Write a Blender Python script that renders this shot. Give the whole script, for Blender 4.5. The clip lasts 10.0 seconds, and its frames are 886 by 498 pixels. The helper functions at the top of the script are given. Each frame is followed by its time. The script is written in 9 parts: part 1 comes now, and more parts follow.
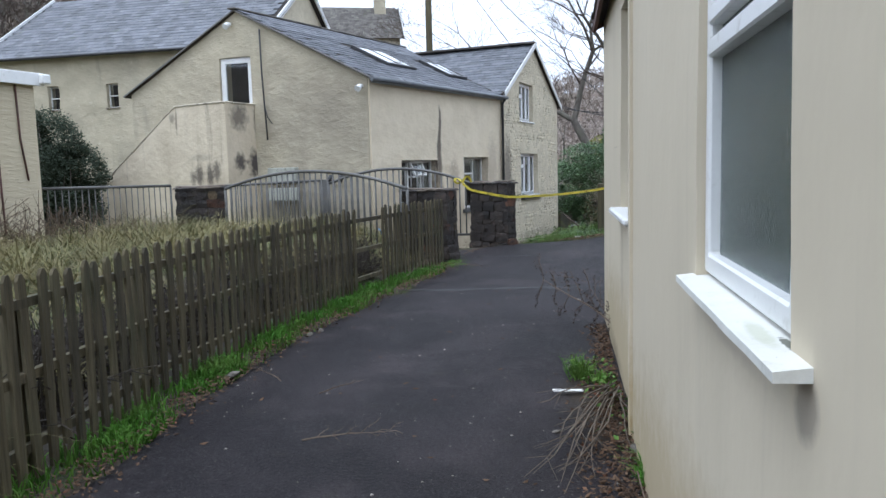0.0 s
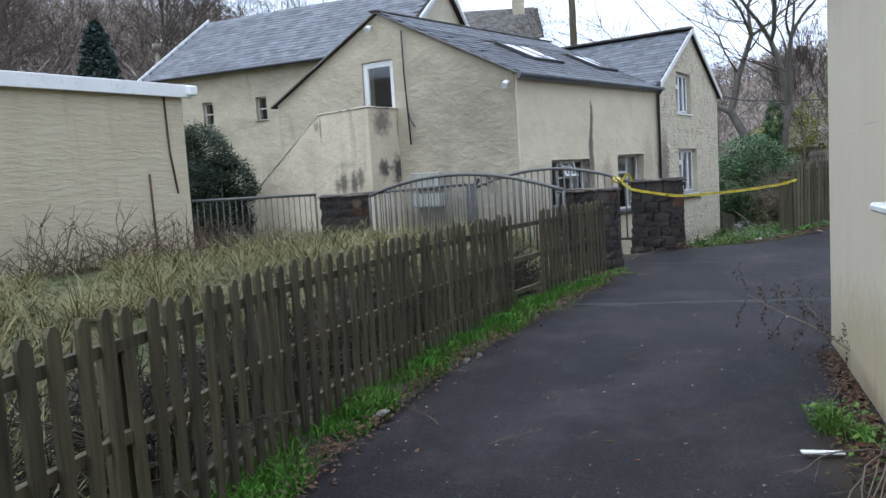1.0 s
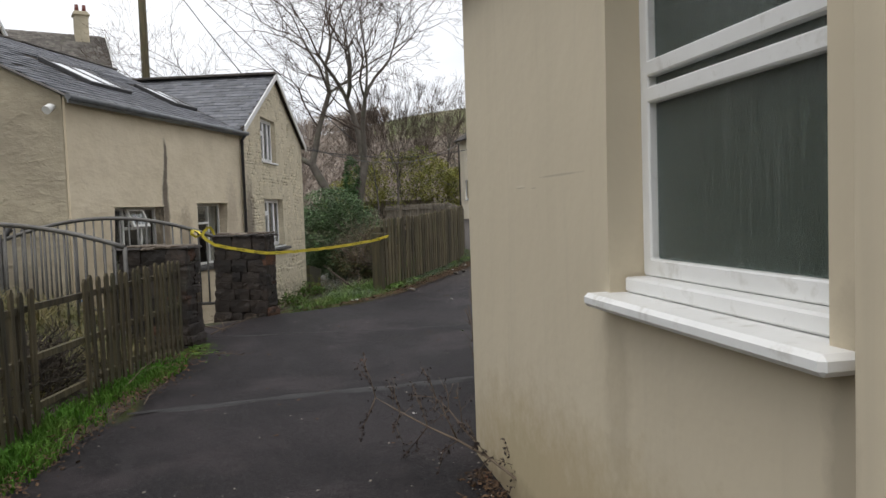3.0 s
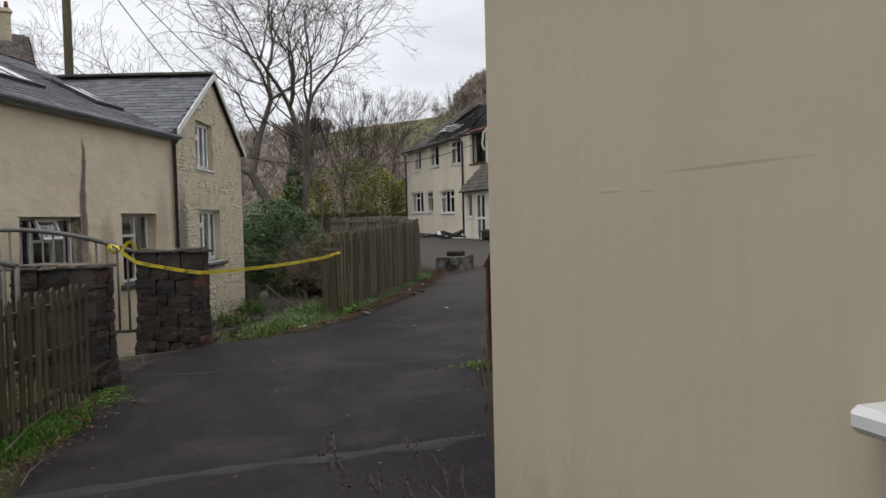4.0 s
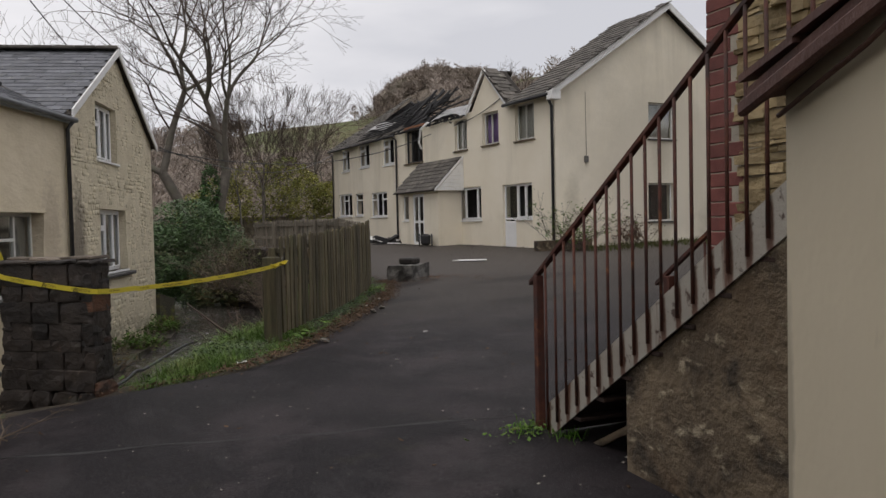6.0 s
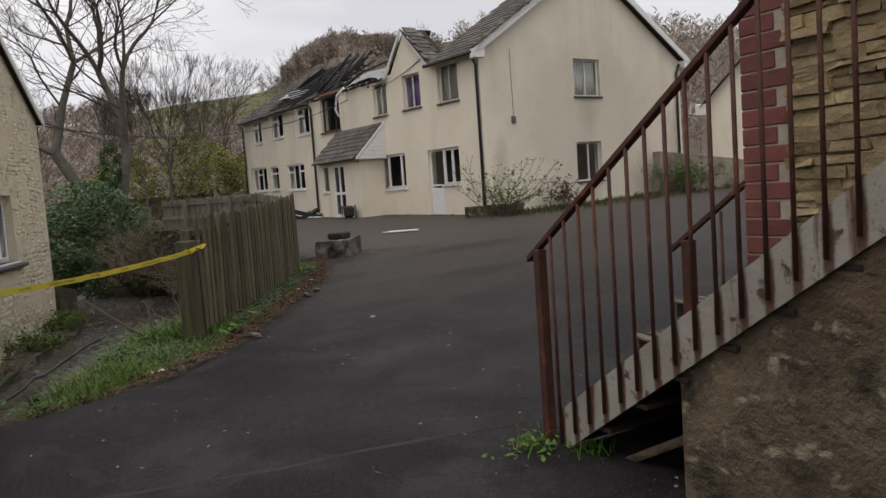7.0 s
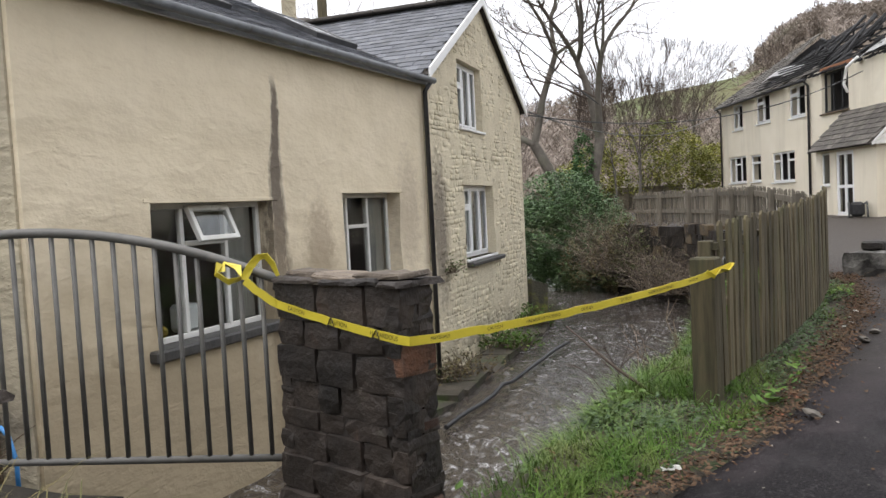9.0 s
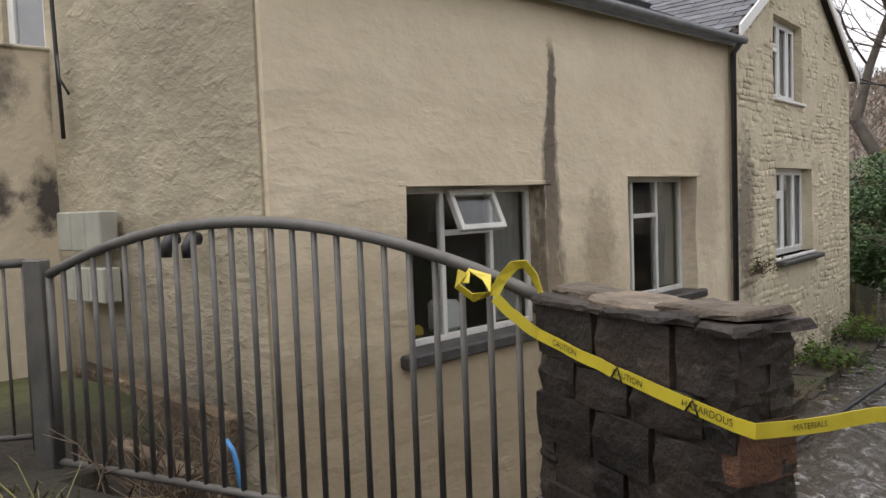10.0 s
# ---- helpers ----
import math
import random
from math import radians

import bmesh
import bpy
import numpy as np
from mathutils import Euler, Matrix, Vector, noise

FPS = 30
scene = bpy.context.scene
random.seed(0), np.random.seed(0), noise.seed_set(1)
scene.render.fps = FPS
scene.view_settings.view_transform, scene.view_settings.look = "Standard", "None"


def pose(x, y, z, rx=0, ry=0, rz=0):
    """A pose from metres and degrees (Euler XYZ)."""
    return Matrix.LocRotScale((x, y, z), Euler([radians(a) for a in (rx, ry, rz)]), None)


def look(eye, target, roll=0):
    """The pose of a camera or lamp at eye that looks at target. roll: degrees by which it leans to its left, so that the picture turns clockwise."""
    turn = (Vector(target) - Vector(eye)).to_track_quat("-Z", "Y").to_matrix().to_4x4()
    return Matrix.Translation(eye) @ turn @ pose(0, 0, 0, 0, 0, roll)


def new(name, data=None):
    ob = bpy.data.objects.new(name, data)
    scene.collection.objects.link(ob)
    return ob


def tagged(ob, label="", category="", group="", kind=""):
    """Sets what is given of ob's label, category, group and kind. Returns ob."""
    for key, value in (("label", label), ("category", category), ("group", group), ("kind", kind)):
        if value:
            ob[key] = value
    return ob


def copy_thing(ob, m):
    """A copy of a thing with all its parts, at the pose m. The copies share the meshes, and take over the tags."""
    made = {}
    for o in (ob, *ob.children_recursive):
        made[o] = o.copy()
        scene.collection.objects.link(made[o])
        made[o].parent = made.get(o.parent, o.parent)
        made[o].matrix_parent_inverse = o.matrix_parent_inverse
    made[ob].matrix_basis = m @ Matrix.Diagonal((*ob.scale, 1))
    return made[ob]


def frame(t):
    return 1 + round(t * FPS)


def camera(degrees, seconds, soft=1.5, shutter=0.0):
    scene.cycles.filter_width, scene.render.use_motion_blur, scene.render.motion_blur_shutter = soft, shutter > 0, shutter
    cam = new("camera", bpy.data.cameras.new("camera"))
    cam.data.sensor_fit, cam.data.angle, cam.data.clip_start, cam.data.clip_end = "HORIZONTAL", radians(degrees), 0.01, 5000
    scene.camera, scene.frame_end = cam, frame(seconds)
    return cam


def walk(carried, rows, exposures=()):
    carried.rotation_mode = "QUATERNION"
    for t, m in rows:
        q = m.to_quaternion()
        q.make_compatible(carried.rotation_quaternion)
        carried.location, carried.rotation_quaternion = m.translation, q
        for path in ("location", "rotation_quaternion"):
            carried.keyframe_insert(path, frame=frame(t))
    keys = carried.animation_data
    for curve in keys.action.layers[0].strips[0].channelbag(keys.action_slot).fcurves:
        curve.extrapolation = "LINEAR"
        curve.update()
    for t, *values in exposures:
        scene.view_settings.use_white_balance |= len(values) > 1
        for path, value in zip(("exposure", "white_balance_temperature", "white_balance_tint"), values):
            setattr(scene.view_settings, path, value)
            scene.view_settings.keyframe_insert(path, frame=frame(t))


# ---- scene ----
cam = camera(60.8, 10.0)
PATH = [
    (0, (-0.034, 0.135, 1.628), (-0.032, 2.422, 1.386), -1.5),
    (0.5, (-0.163, 0.680, 1.626), (-0.324, 2.965, 1.413), -1.8),
    (1, (-0.356, 1.240, 1.585), (-0.775, 3.491, 1.374), -3.5),
    (1.5, (-0.414, 1.747, 1.589), (-0.837, 3.995, 1.357), -2.5),
    (2, (-0.348, 2.321, 1.663), (-0.220, 4.608, 1.464), -1.7),
    (2.5, (-0.297, 2.847, 1.662), (0.312, 5.060, 1.512), -2.1),
    (3, (-0.225, 3.407, 1.642), (0.582, 5.557, 1.517), -2),
    (3.2, (-0.213, 3.677, 1.662), (0.632, 5.811, 1.535), -1.8),
    (4.5, (0.176, 5.701, 1.640), (1.202, 7.759, 1.592), -1.4),
    (5, (0.230, 6.386, 1.625), (1.287, 8.428, 1.608), -1.4),
    (5.5, (0.366, 7.045, 1.628), (1.487, 9.053, 1.579), -1.3),
    (6, (0.443, 7.643, 1.597), (1.641, 9.604, 1.519), -1.3),
    (6.2, (0.516, 7.853, 1.607), (1.786, 9.768, 1.511), -1.8),
    (7.3, (0.911, 9.206, 1.582), (2.316, 11.017, 1.391), -4.2),
    (7.5, (0.966, 9.424, 1.612), (2.338, 11.263, 1.443), -4),
    (8, (1.149, 10.107, 1.696), (2.191, 12.151, 1.542), -3.2),
    (8.5, (1.214, 10.835, 1.653), (1.829, 13.048, 1.535), -3.1),
    (9, (1.273, 11.532, 1.688), (1.429, 13.824, 1.561), -3),
    (9.5, (1.193, 12.267, 1.710), (0.867, 14.541, 1.581), -3),
    (10, (1.118, 12.936, 1.717), (0.451, 15.133, 1.579), -2.1),
]
EXPOSE = [(0, 1.0, 5500, 10), (1, 0.92, 5400, 10), (1.5, 1.10, 5900, 10), (2, 0.88, 6250, 10), (2.5, 0.64, 6400, 11), (3, 0.46, 6550, 11), (4.5, 0.10, 6500, 12), (5, 0.02, 6500, 10), (6, 0.03, 6700, 14), (7.5, 0.19, 6750, 14), (8, 0.24, 6700, 14), (8.5, 0.56, 6600, 13), (9, 1.05, 6500, 12), (9.5, 0.80, 6600, 13), (10, 0.72, 6700, 14)]
walk(cam, [(t, look(eye, target, roll)) for t, eye, target, roll in PATH], EXPOSE)

# ---- sky and light ----
world = bpy.data.worlds.new("overcast_sky")
scene.world = world
world.use_nodes = True
wn = world.node_tree
wn.nodes.clear()
sky = wn.nodes.new("ShaderNodeTexSky")
sky.sky_type, sky.sun_disc = "NISHITA", False
sky.sun_elevation, sky.sun_rotation = radians(74), radians(232)
sky.air_density, sky.dust_density, sky.ozone_density = 1.0, 3.0, 1.0
hsv = wn.nodes.new("ShaderNodeHueSaturation")
hsv.inputs["Saturation"].default_value = 0.10
wn.links.new(sky.outputs[0], hsv.inputs["Color"])
wtc = wn.nodes.new("ShaderNodeTexCoord")
wmap = wn.nodes.new("ShaderNodeMapping")
wmap.inputs["Scale"].default_value = (1.0, 1.0, 3.2)
wn.links.new(wtc.outputs["Generated"], wmap.inputs["Vector"])
cloud = wn.nodes.new("ShaderNodeTexNoise")
cloud.inputs["Scale"].default_value, cloud.inputs["Detail"].default_value = 2.2, 5.0
wn.links.new(wmap.outputs[0], cloud.inputs["Vector"])
cramp = wn.nodes.new("ShaderNodeValToRGB")
cramp.color_ramp.elements[0].position, cramp.color_ramp.elements[1].position = 0.34, 0.62
cramp.color_ramp.elements[0].color, cramp.color_ramp.elements[1].color = (5.8, 6.15, 6.7, 1), (8.5, 8.75, 9.1, 1)
wn.links.new(cloud.outputs["Fac"], cramp.inputs["Fac"])
wmix = wn.nodes.new("ShaderNodeMix")
wmix.data_type = "RGBA"
wmix.inputs["Factor"].default_value = 0.80
wn.links.new(hsv.outputs[0], wmix.inputs["A"])
wn.links.new(cramp.outputs[0], wmix.inputs["B"])
wbg = wn.nodes.new("ShaderNodeBackground")
wbg.inputs["Strength"].default_value = 0.11
wn.links.new(wmix.outputs["Result"], wbg.inputs["Color"])
wout = wn.nodes.new("ShaderNodeOutputWorld")
wn.links.new(wbg.outputs[0], wout.inputs["Surface"])
sun_data = bpy.data.lights.new("sun", "SUN")
sun_data.energy, sun_data.angle, sun_data.color = 1.0, radians(50), (1.0, 0.97, 0.92)
sun = new("sun", sun_data)
sun.matrix_world = look((-7, -5.5, 32), (0, 0, 0))


# ---- materials ----
def nodes_of(name):
    mat = bpy.data.materials.new(name)
    mat.use_nodes = True
    nt = mat.node_tree
    return mat, nt, nt.nodes["Principled BSDF"]


def noise_node(nt, vec, scale, detail=6.0, rough=0.6, distort=0.0):
    n = nt.nodes.new("ShaderNodeTexNoise")
    n.inputs["Scale"].default_value, n.inputs["Detail"].default_value = scale, detail
    n.inputs["Roughness"].default_value, n.inputs["Distortion"].default_value = rough, distort
    nt.links.new(vec, n.inputs["Vector"])
    return n.outputs["Fac"]


def ramp_node(nt, fac, stops):
    r = nt.nodes.new("ShaderNodeValToRGB")
    while len(r.color_ramp.elements) < len(stops):
        r.color_ramp.elements.new(0.5)
    for el, (p, c) in zip(r.color_ramp.elements, stops):
        el.position, el.color = p, (*c, 1) if len(c) == 3 else c
    nt.links.new(fac, r.inputs["Fac"])
    return r.outputs["Color"]


def mix_node(nt, fac, a, b, kind="MIX"):
    m = nt.nodes.new("ShaderNodeMix")
    m.data_type, m.blend_type = "RGBA", kind
    for sock, v in (("Factor", fac), ("A", a), ("B", b)):
        if hasattr(v, "is_linked"):
            nt.links.new(v, m.inputs[sock])
        elif sock == "Factor":
            m.inputs[sock].default_value = v
        else:
            m.inputs[sock].default_value = (*v, 1)
    return m.outputs["Result"]


def math_node(nt, op, a, b=0.0):
    m = nt.nodes.new("ShaderNodeMath")
    m.operation = op
    for i, v in enumerate((a, b)):
        if hasattr(v, "is_linked"):
            nt.links.new(v, m.inputs[i])
        else:
            m.inputs[i].default_value = v
    return m.outputs[0]


def place_node(nt, scale=(1, 1, 1), local=False):
    if local:
        src = nt.nodes.new("ShaderNodeTexCoord").outputs["Object"]
    else:
        src = nt.nodes.new("ShaderNodeNewGeometry").outputs["Position"]
    if scale == (1, 1, 1):
        return src
    mp = nt.nodes.new("ShaderNodeMapping")
    mp.inputs["Scale"].default_value = scale
    nt.links.new(src, mp.inputs["Vector"])
    return mp.outputs[0]


def surf(name, c1, c2, scale=2.0, rough=0.85, stains=(), bumps=((60, 0.25),), rnd=0.0, metal=0.0, stretch=(1, 1, 1), local=False, island=False):
    """Two colours mixed by noise; stains: (colour, scale, low, high, amount, stretch); bumps: (scale, strength)."""
    mat, nt, bsdf = nodes_of(name)
    vec = place_node(nt, stretch, local)
    col = ramp_node(nt, noise_node(nt, vec, scale, 8), [(0.3, c1), (0.7, c2)])
    for c, sc, lo, hi, amount, st in stains:
        v = place_node(nt, st, local)
        f = ramp_node(nt, noise_node(nt, v, sc, 7, 0.62, 0.3), [(lo, (0, 0, 0)), (hi, (amount, amount, amount))])
        col = mix_node(nt, f, col, c)
    if rnd or island:
        if island:
            fac = nt.nodes.new("ShaderNodeNewGeometry").outputs["Random Per Island"]
        else:
            fac = nt.nodes.new("ShaderNodeObjectInfo").outputs["Random"]
        amt = rnd or 0.3
        k = ramp_node(nt, fac, [(0.0, (1 - amt,) * 3), (1.0, (1 + amt * 0.6,) * 3)])
        col = mix_node(nt, 1.0, col, k, "MULTIPLY")
    nt.links.new(col, bsdf.inputs["Base Color"])
    bsdf.inputs["Roughness"].default_value, bsdf.inputs["Metallic"].default_value = rough, metal
    last = None
    for sc, st in bumps:
        b = nt.nodes.new("ShaderNodeBump")
        b.inputs["Strength"].default_value, b.inputs["Distance"].default_value = st, 0.6 / sc
        nt.links.new(noise_node(nt, vec, sc, 5, 0.6), b.inputs["Height"])
        if last:
            nt.links.new(last, b.inputs["Normal"])
        last = b.outputs[0]
    if last:
        nt.links.new(last, bsdf.inputs["Normal"])
    return mat


def stain_or_shade(mat, colour, centre, radius, amount=0.9, wob=0.9, scale=6.0, gain=2.2):
    """A blotch of dirt or painted-in shade with a ragged edge at one spot of a thing, in its own space."""
    nt = mat.node_tree
    bsdf = nt.nodes["Principled BSDF"]
    src = nt.nodes.new("ShaderNodeTexCoord").outputs["Object"]
    mp = nt.nodes.new("ShaderNodeMapping")
    mp.inputs["Scale"].default_value = [1 / r for r in radius]
    mp.inputs["Location"].default_value = [-c / r for c, r in zip(centre, radius)]
    nt.links.new(src, mp.inputs["Vector"])
    ln = nt.nodes.new("ShaderNodeVectorMath")
    ln.operation = "LENGTH"
    nt.links.new(mp.outputs[0], ln.inputs[0])
    f = math_node(nt, "SUBTRACT", 1.0 - wob * 0.5, ln.outputs["Value"])
    f = math_node(nt, "MULTIPLY", math_node(nt, "ADD", f, math_node(nt, "MULTIPLY", noise_node(nt, src, scale, 7, 0.65), wob)), gain)
    cl = nt.nodes.new("ShaderNodeClamp")
    nt.links.new(f, cl.inputs[0])
    old = bsdf.inputs["Base Color"].links[0].from_socket
    nt.links.new(mix_node(nt, math_node(nt, "MULTIPLY", cl.outputs[0], amount), old, colour), bsdf.inputs["Base Color"])


def flakes(mat, scale, lo, hi, strength, depth=0.02, stretch=(1, 1, 1.9)):
    """Scattered chips and lumps with clear edges, over the bumps that a surface has."""
    nt = mat.node_tree
    bsdf = nt.nodes["Principled BSDF"]
    f = ramp_node(nt, noise_node(nt, place_node(nt, stretch), scale, 3, 0.5, 0.4), [(lo, (0, 0, 0)), (hi, (1, 1, 1))])
    b = nt.nodes.new("ShaderNodeBump")
    b.inputs["Strength"].default_value, b.inputs["Distance"].default_value = strength, depth
    nt.links.new(f, b.inputs["Height"])
    if bsdf.inputs["Normal"].links:
        nt.links.new(bsdf.inputs["Normal"].links[0].from_socket, b.inputs["Normal"])
    nt.links.new(b.outputs[0], bsdf.inputs["Normal"])


def plain(name, c, rough=0.6, metal=0.0, trans=0.0):
    mat, nt, bsdf = nodes_of(name)
    bsdf.inputs["Base Color"].default_value = (*c, 1)
    bsdf.inputs["Roughness"].default_value, bsdf.inputs["Metallic"].default_value = rough, metal
    bsdf.inputs["Transmission Weight"].default_value = trans
    return mat


V = (1, 1, 0.12)
O = (1, 1, 1)
# gable render: grime and its weaker light both darken the colour
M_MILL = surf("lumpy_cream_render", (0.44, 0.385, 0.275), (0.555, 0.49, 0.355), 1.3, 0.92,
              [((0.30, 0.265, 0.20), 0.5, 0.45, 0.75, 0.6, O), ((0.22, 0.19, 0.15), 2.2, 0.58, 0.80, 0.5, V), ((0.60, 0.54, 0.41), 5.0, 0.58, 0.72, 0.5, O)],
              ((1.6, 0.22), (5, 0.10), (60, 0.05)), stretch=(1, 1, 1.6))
M_RUBBLE = surf("limewashed_rubble_stone", (0.54, 0.47, 0.335), (0.68, 0.605, 0.45), 2.0, 0.92,
                [((0.33, 0.26, 0.17), 6.0, 0.60, 0.72, 0.6, O), ((0.38, 0.33, 0.24), 1.2, 0.58, 0.78, 0.5, V)],
                ((9, 0.5), (24, 0.5), (80, 0.3)))
M_LIMED = surf("limewashed_wall_stone", (0.58, 0.51, 0.365), (0.70, 0.625, 0.465), 3.0, 0.92,
               [((0.34, 0.27, 0.17), 5.0, 0.62, 0.74, 0.6, O), ((0.40, 0.34, 0.25), 1.0, 0.58, 0.78, 0.5, V)],
               ((9, 0.4), (28, 0.7), (80, 0.4)), rnd=0.16)
M_LIMEDS = surf("limewashed_wall_stones", (0.58, 0.51, 0.365), (0.70, 0.625, 0.465), 3.0, 0.92,
                [((0.34, 0.27, 0.17), 5.0, 0.62, 0.74, 0.6, O), ((0.40, 0.34, 0.25), 1.0, 0.58, 0.78, 0.5, V)],
                ((9, 0.4), (28, 0.7), (80, 0.4)), rnd=0.16, island=True)
M_ANNEX = surf("smooth_cream_masonry_paint", (0.565, 0.492, 0.358), (0.61, 0.536, 0.398), 0.6, 0.75,
               [((0.50, 0.44, 0.32), 1.6, 0.48, 0.72, 0.42, V), ((0.44, 0.39, 0.29), 7.0, 0.56, 0.74, 0.22, (1, 1, 0.05)), ((0.30, 0.25, 0.18), 3.0, 0.70, 0.76, 0.5, (1, 1, 0.6)), ((0.34, 0.30, 0.22), 11.0, 0.70, 0.80, 0.35, O)],
               ((1.2, 0.04), (140, 0.05)))
M_FIRE = surf("pale_cream_render", (0.80, 0.725, 0.575), (0.86, 0.79, 0.65), 0.7, 0.88,
              [((0.50, 0.45, 0.34), 0.9, 0.52, 0.78, 0.6, V), ((0.42, 0.37, 0.28), 0.35, 0.60, 0.85, 0.4, O)], ((8, 0.12), (70, 0.2)))
M_OUT = surf("combed_cream_render", (0.50, 0.43, 0.295), (0.58, 0.505, 0.355), 1.0, 0.9,
             [((0.42, 0.34, 0.23), 0.8, 0.50, 0.8, 0.6, V), ((0.34, 0.255, 0.155), 2.4, 0.56, 0.74, 0.55, V), ((0.62, 0.56, 0.44), 9.0, 0.58, 0.70, 0.4, (0.4, 0.4, 2.0))], ((40, 0.2),))
M_SLATE = surf("blue_grey_slate", (0.085, 0.09, 0.105), (0.15, 0.156, 0.172), 3.0, 0.65,
               [((0.28, 0.28, 0.25), 5.0, 0.55, 0.75, 0.5, O), ((0.12, 0.14, 0.08), 1.4, 0.62, 0.75, 0.4, O)], ((25, 0.3),), rnd=0.35)
M_SLATES = surf("blue_grey_slate_rows", (0.085, 0.09, 0.105), (0.15, 0.156, 0.172), 3.0, 0.65,
                [((0.28, 0.28, 0.25), 5.0, 0.55, 0.75, 0.5, O), ((0.12, 0.14, 0.08), 1.4, 0.62, 0.75, 0.4, O)], ((25, 0.3),), rnd=0.35, island=True)
M_TILE = surf("weathered_concrete_tile", (0.075, 0.066, 0.057), (0.14, 0.125, 0.11), 2.5, 0.85,
              [((0.25, 0.25, 0.20), 6.0, 0.55, 0.75, 0.6, O), ((0.09, 0.10, 0.05), 2.0, 0.58, 0.75, 0.6, O)], ((25, 0.4),), rnd=0.4)
M_TILES = surf("weathered_concrete_tile_rows", (0.075, 0.066, 0.057), (0.14, 0.125, 0.11), 2.5, 0.85,
               [((0.25, 0.25, 0.20), 6.0, 0.55, 0.75, 0.6, O), ((0.09, 0.10, 0.05), 2.0, 0.58, 0.75, 0.6, O)], ((25, 0.4),), rnd=0.4, island=True)
M_STONE = surf("dark_slate_rubble", (0.011, 0.008, 0.0065), (0.040, 0.029, 0.022), 4.5, 0.62,
               [((0.10, 0.045, 0.022), 2.4, 0.60, 0.72, 0.4, O), ((0.17, 0.15, 0.125), 9.0, 0.64, 0.76, 0.6, O), ((0.045, 0.05, 0.025), 2.0, 0.58, 0.72, 0.6, O)],
               ((6, 0.32), (24, 0.2), (60, 0.18)), rnd=0.6)
M_TAN = surf("dull_tan_stone", (0.085, 0.062, 0.036), (0.17, 0.125, 0.075), 5.0, 0.9, [((0.03, 0.025, 0.022), 4.0, 0.48, 0.66, 0.8, O)], ((14, 0.7), (60, 0.4)), rnd=0.4)
M_YSTONE = surf("pale_ochre_rubble", (0.26, 0.19, 0.10), (0.40, 0.31, 0.17), 4.0, 0.9,
                [((0.14, 0.11, 0.08), 3.0, 0.55, 0.72, 0.6, O), ((0.40, 0.32, 0.08), 2.0, 0.58, 0.7, 0.5, O)], ((14, 0.7), (60, 0.4)), rnd=0.35)
M_RUSTY = surf("rusty_orange_stone", (0.045, 0.022, 0.013), (0.11, 0.050, 0.026), 6.0, 0.85, [((0.03, 0.025, 0.022), 5.0, 0.5, 0.66, 0.8, O)], ((14, 0.7), (60, 0.4)), rnd=0.4)
M_MORTAR = surf("dark_earth_mortar", (0.020, 0.016, 0.013), (0.045, 0.037, 0.030), 8.0, 0.95, (), ((30, 0.5),))
M_BRICK = surf("red_painted_brick", (0.145, 0.042, 0.035), (0.215, 0.070, 0.056), 8.0, 0.75,
               [((0.12, 0.05, 0.045), 5.0, 0.56, 0.72, 0.6, O), ((0.40, 0.25, 0.2), 14.0, 0.66, 0.76, 0.5, O)], ((50, 0.35),), rnd=0.25)
M_LIME = surf("pale_lime_mortar", (0.36, 0.32, 0.26), (0.46, 0.41, 0.33), 12.0, 0.95, (), ((60, 0.5),))
M_WOOD = surf("weathered_fence_timber", (0.032, 0.026, 0.012), (0.118, 0.096, 0.050), 26.0, 0.9,
              [((0.060, 0.068, 0.030), 2.2, 0.50, 0.72, 0.6, O), ((0.15, 0.124, 0.085), 9.0, 0.58, 0.75, 0.5, (1, 1, 0.1)), ((0.020, 0.017, 0.012), 5.0, 0.52, 0.70, 0.6, (1, 1, 0.2))],
              ((40, 0.7),), rnd=0.35, stretch=(1, 1, 0.06))
M_WHITE = surf("white_upvc", (0.74, 0.74, 0.72), (0.82, 0.82, 0.80), 3.0, 0.35, [((0.36, 0.33, 0.26), 11.0, 0.58, 0.76, 0.5, O), ((0.12, 0.10, 0.08), 40.0, 0.68, 0.76, 0.4, O)], ((60, 0.05),))
M_FRAME = surf("bright_white_upvc_frame", (0.80, 0.80, 0.79), (0.86, 0.86, 0.85), 3.0, 0.35, [((0.50, 0.48, 0.42), 9.0, 0.62, 0.78, 0.4, O)], ((60, 0.05),))
M_PAINT = surf("flaking_white_timber", (0.58, 0.57, 0.53), (0.72, 0.71, 0.67), 4.0, 0.6, [((0.22, 0.19, 0.15), 12.0, 0.60, 0.72, 0.7, O)], ((50, 0.25),))
M_DARKSILL = surf("black_wet_slate_sill", (0.03, 0.03, 0.03), (0.08, 0.075, 0.07), 6.0, 0.5, (), ((25, 0.4),))
M_BLACK = surf("black_painted_iron", (0.015, 0.015, 0.016), (0.04, 0.04, 0.042), 8.0, 0.45, (), ((40, 0.2),))
M_RUST = surf("rusted_red_iron", (0.045, 0.014, 0.010), (0.115, 0.034, 0.018), 10.0, 0.75,
              [((0.24, 0.088, 0.03), 7.0, 0.58, 0.7, 0.7, O), ((0.03, 0.022, 0.022), 5.0, 0.50, 0.64, 0.8, O)], ((60, 0.5),))
# rust darkened for the treads: the void's shade put into the colour
M_SHADERUST = surf("shaded_pitted_iron", (0.018, 0.010, 0.008), (0.045, 0.022, 0.014), 10.0, 0.85, (), ((60, 0.5),))
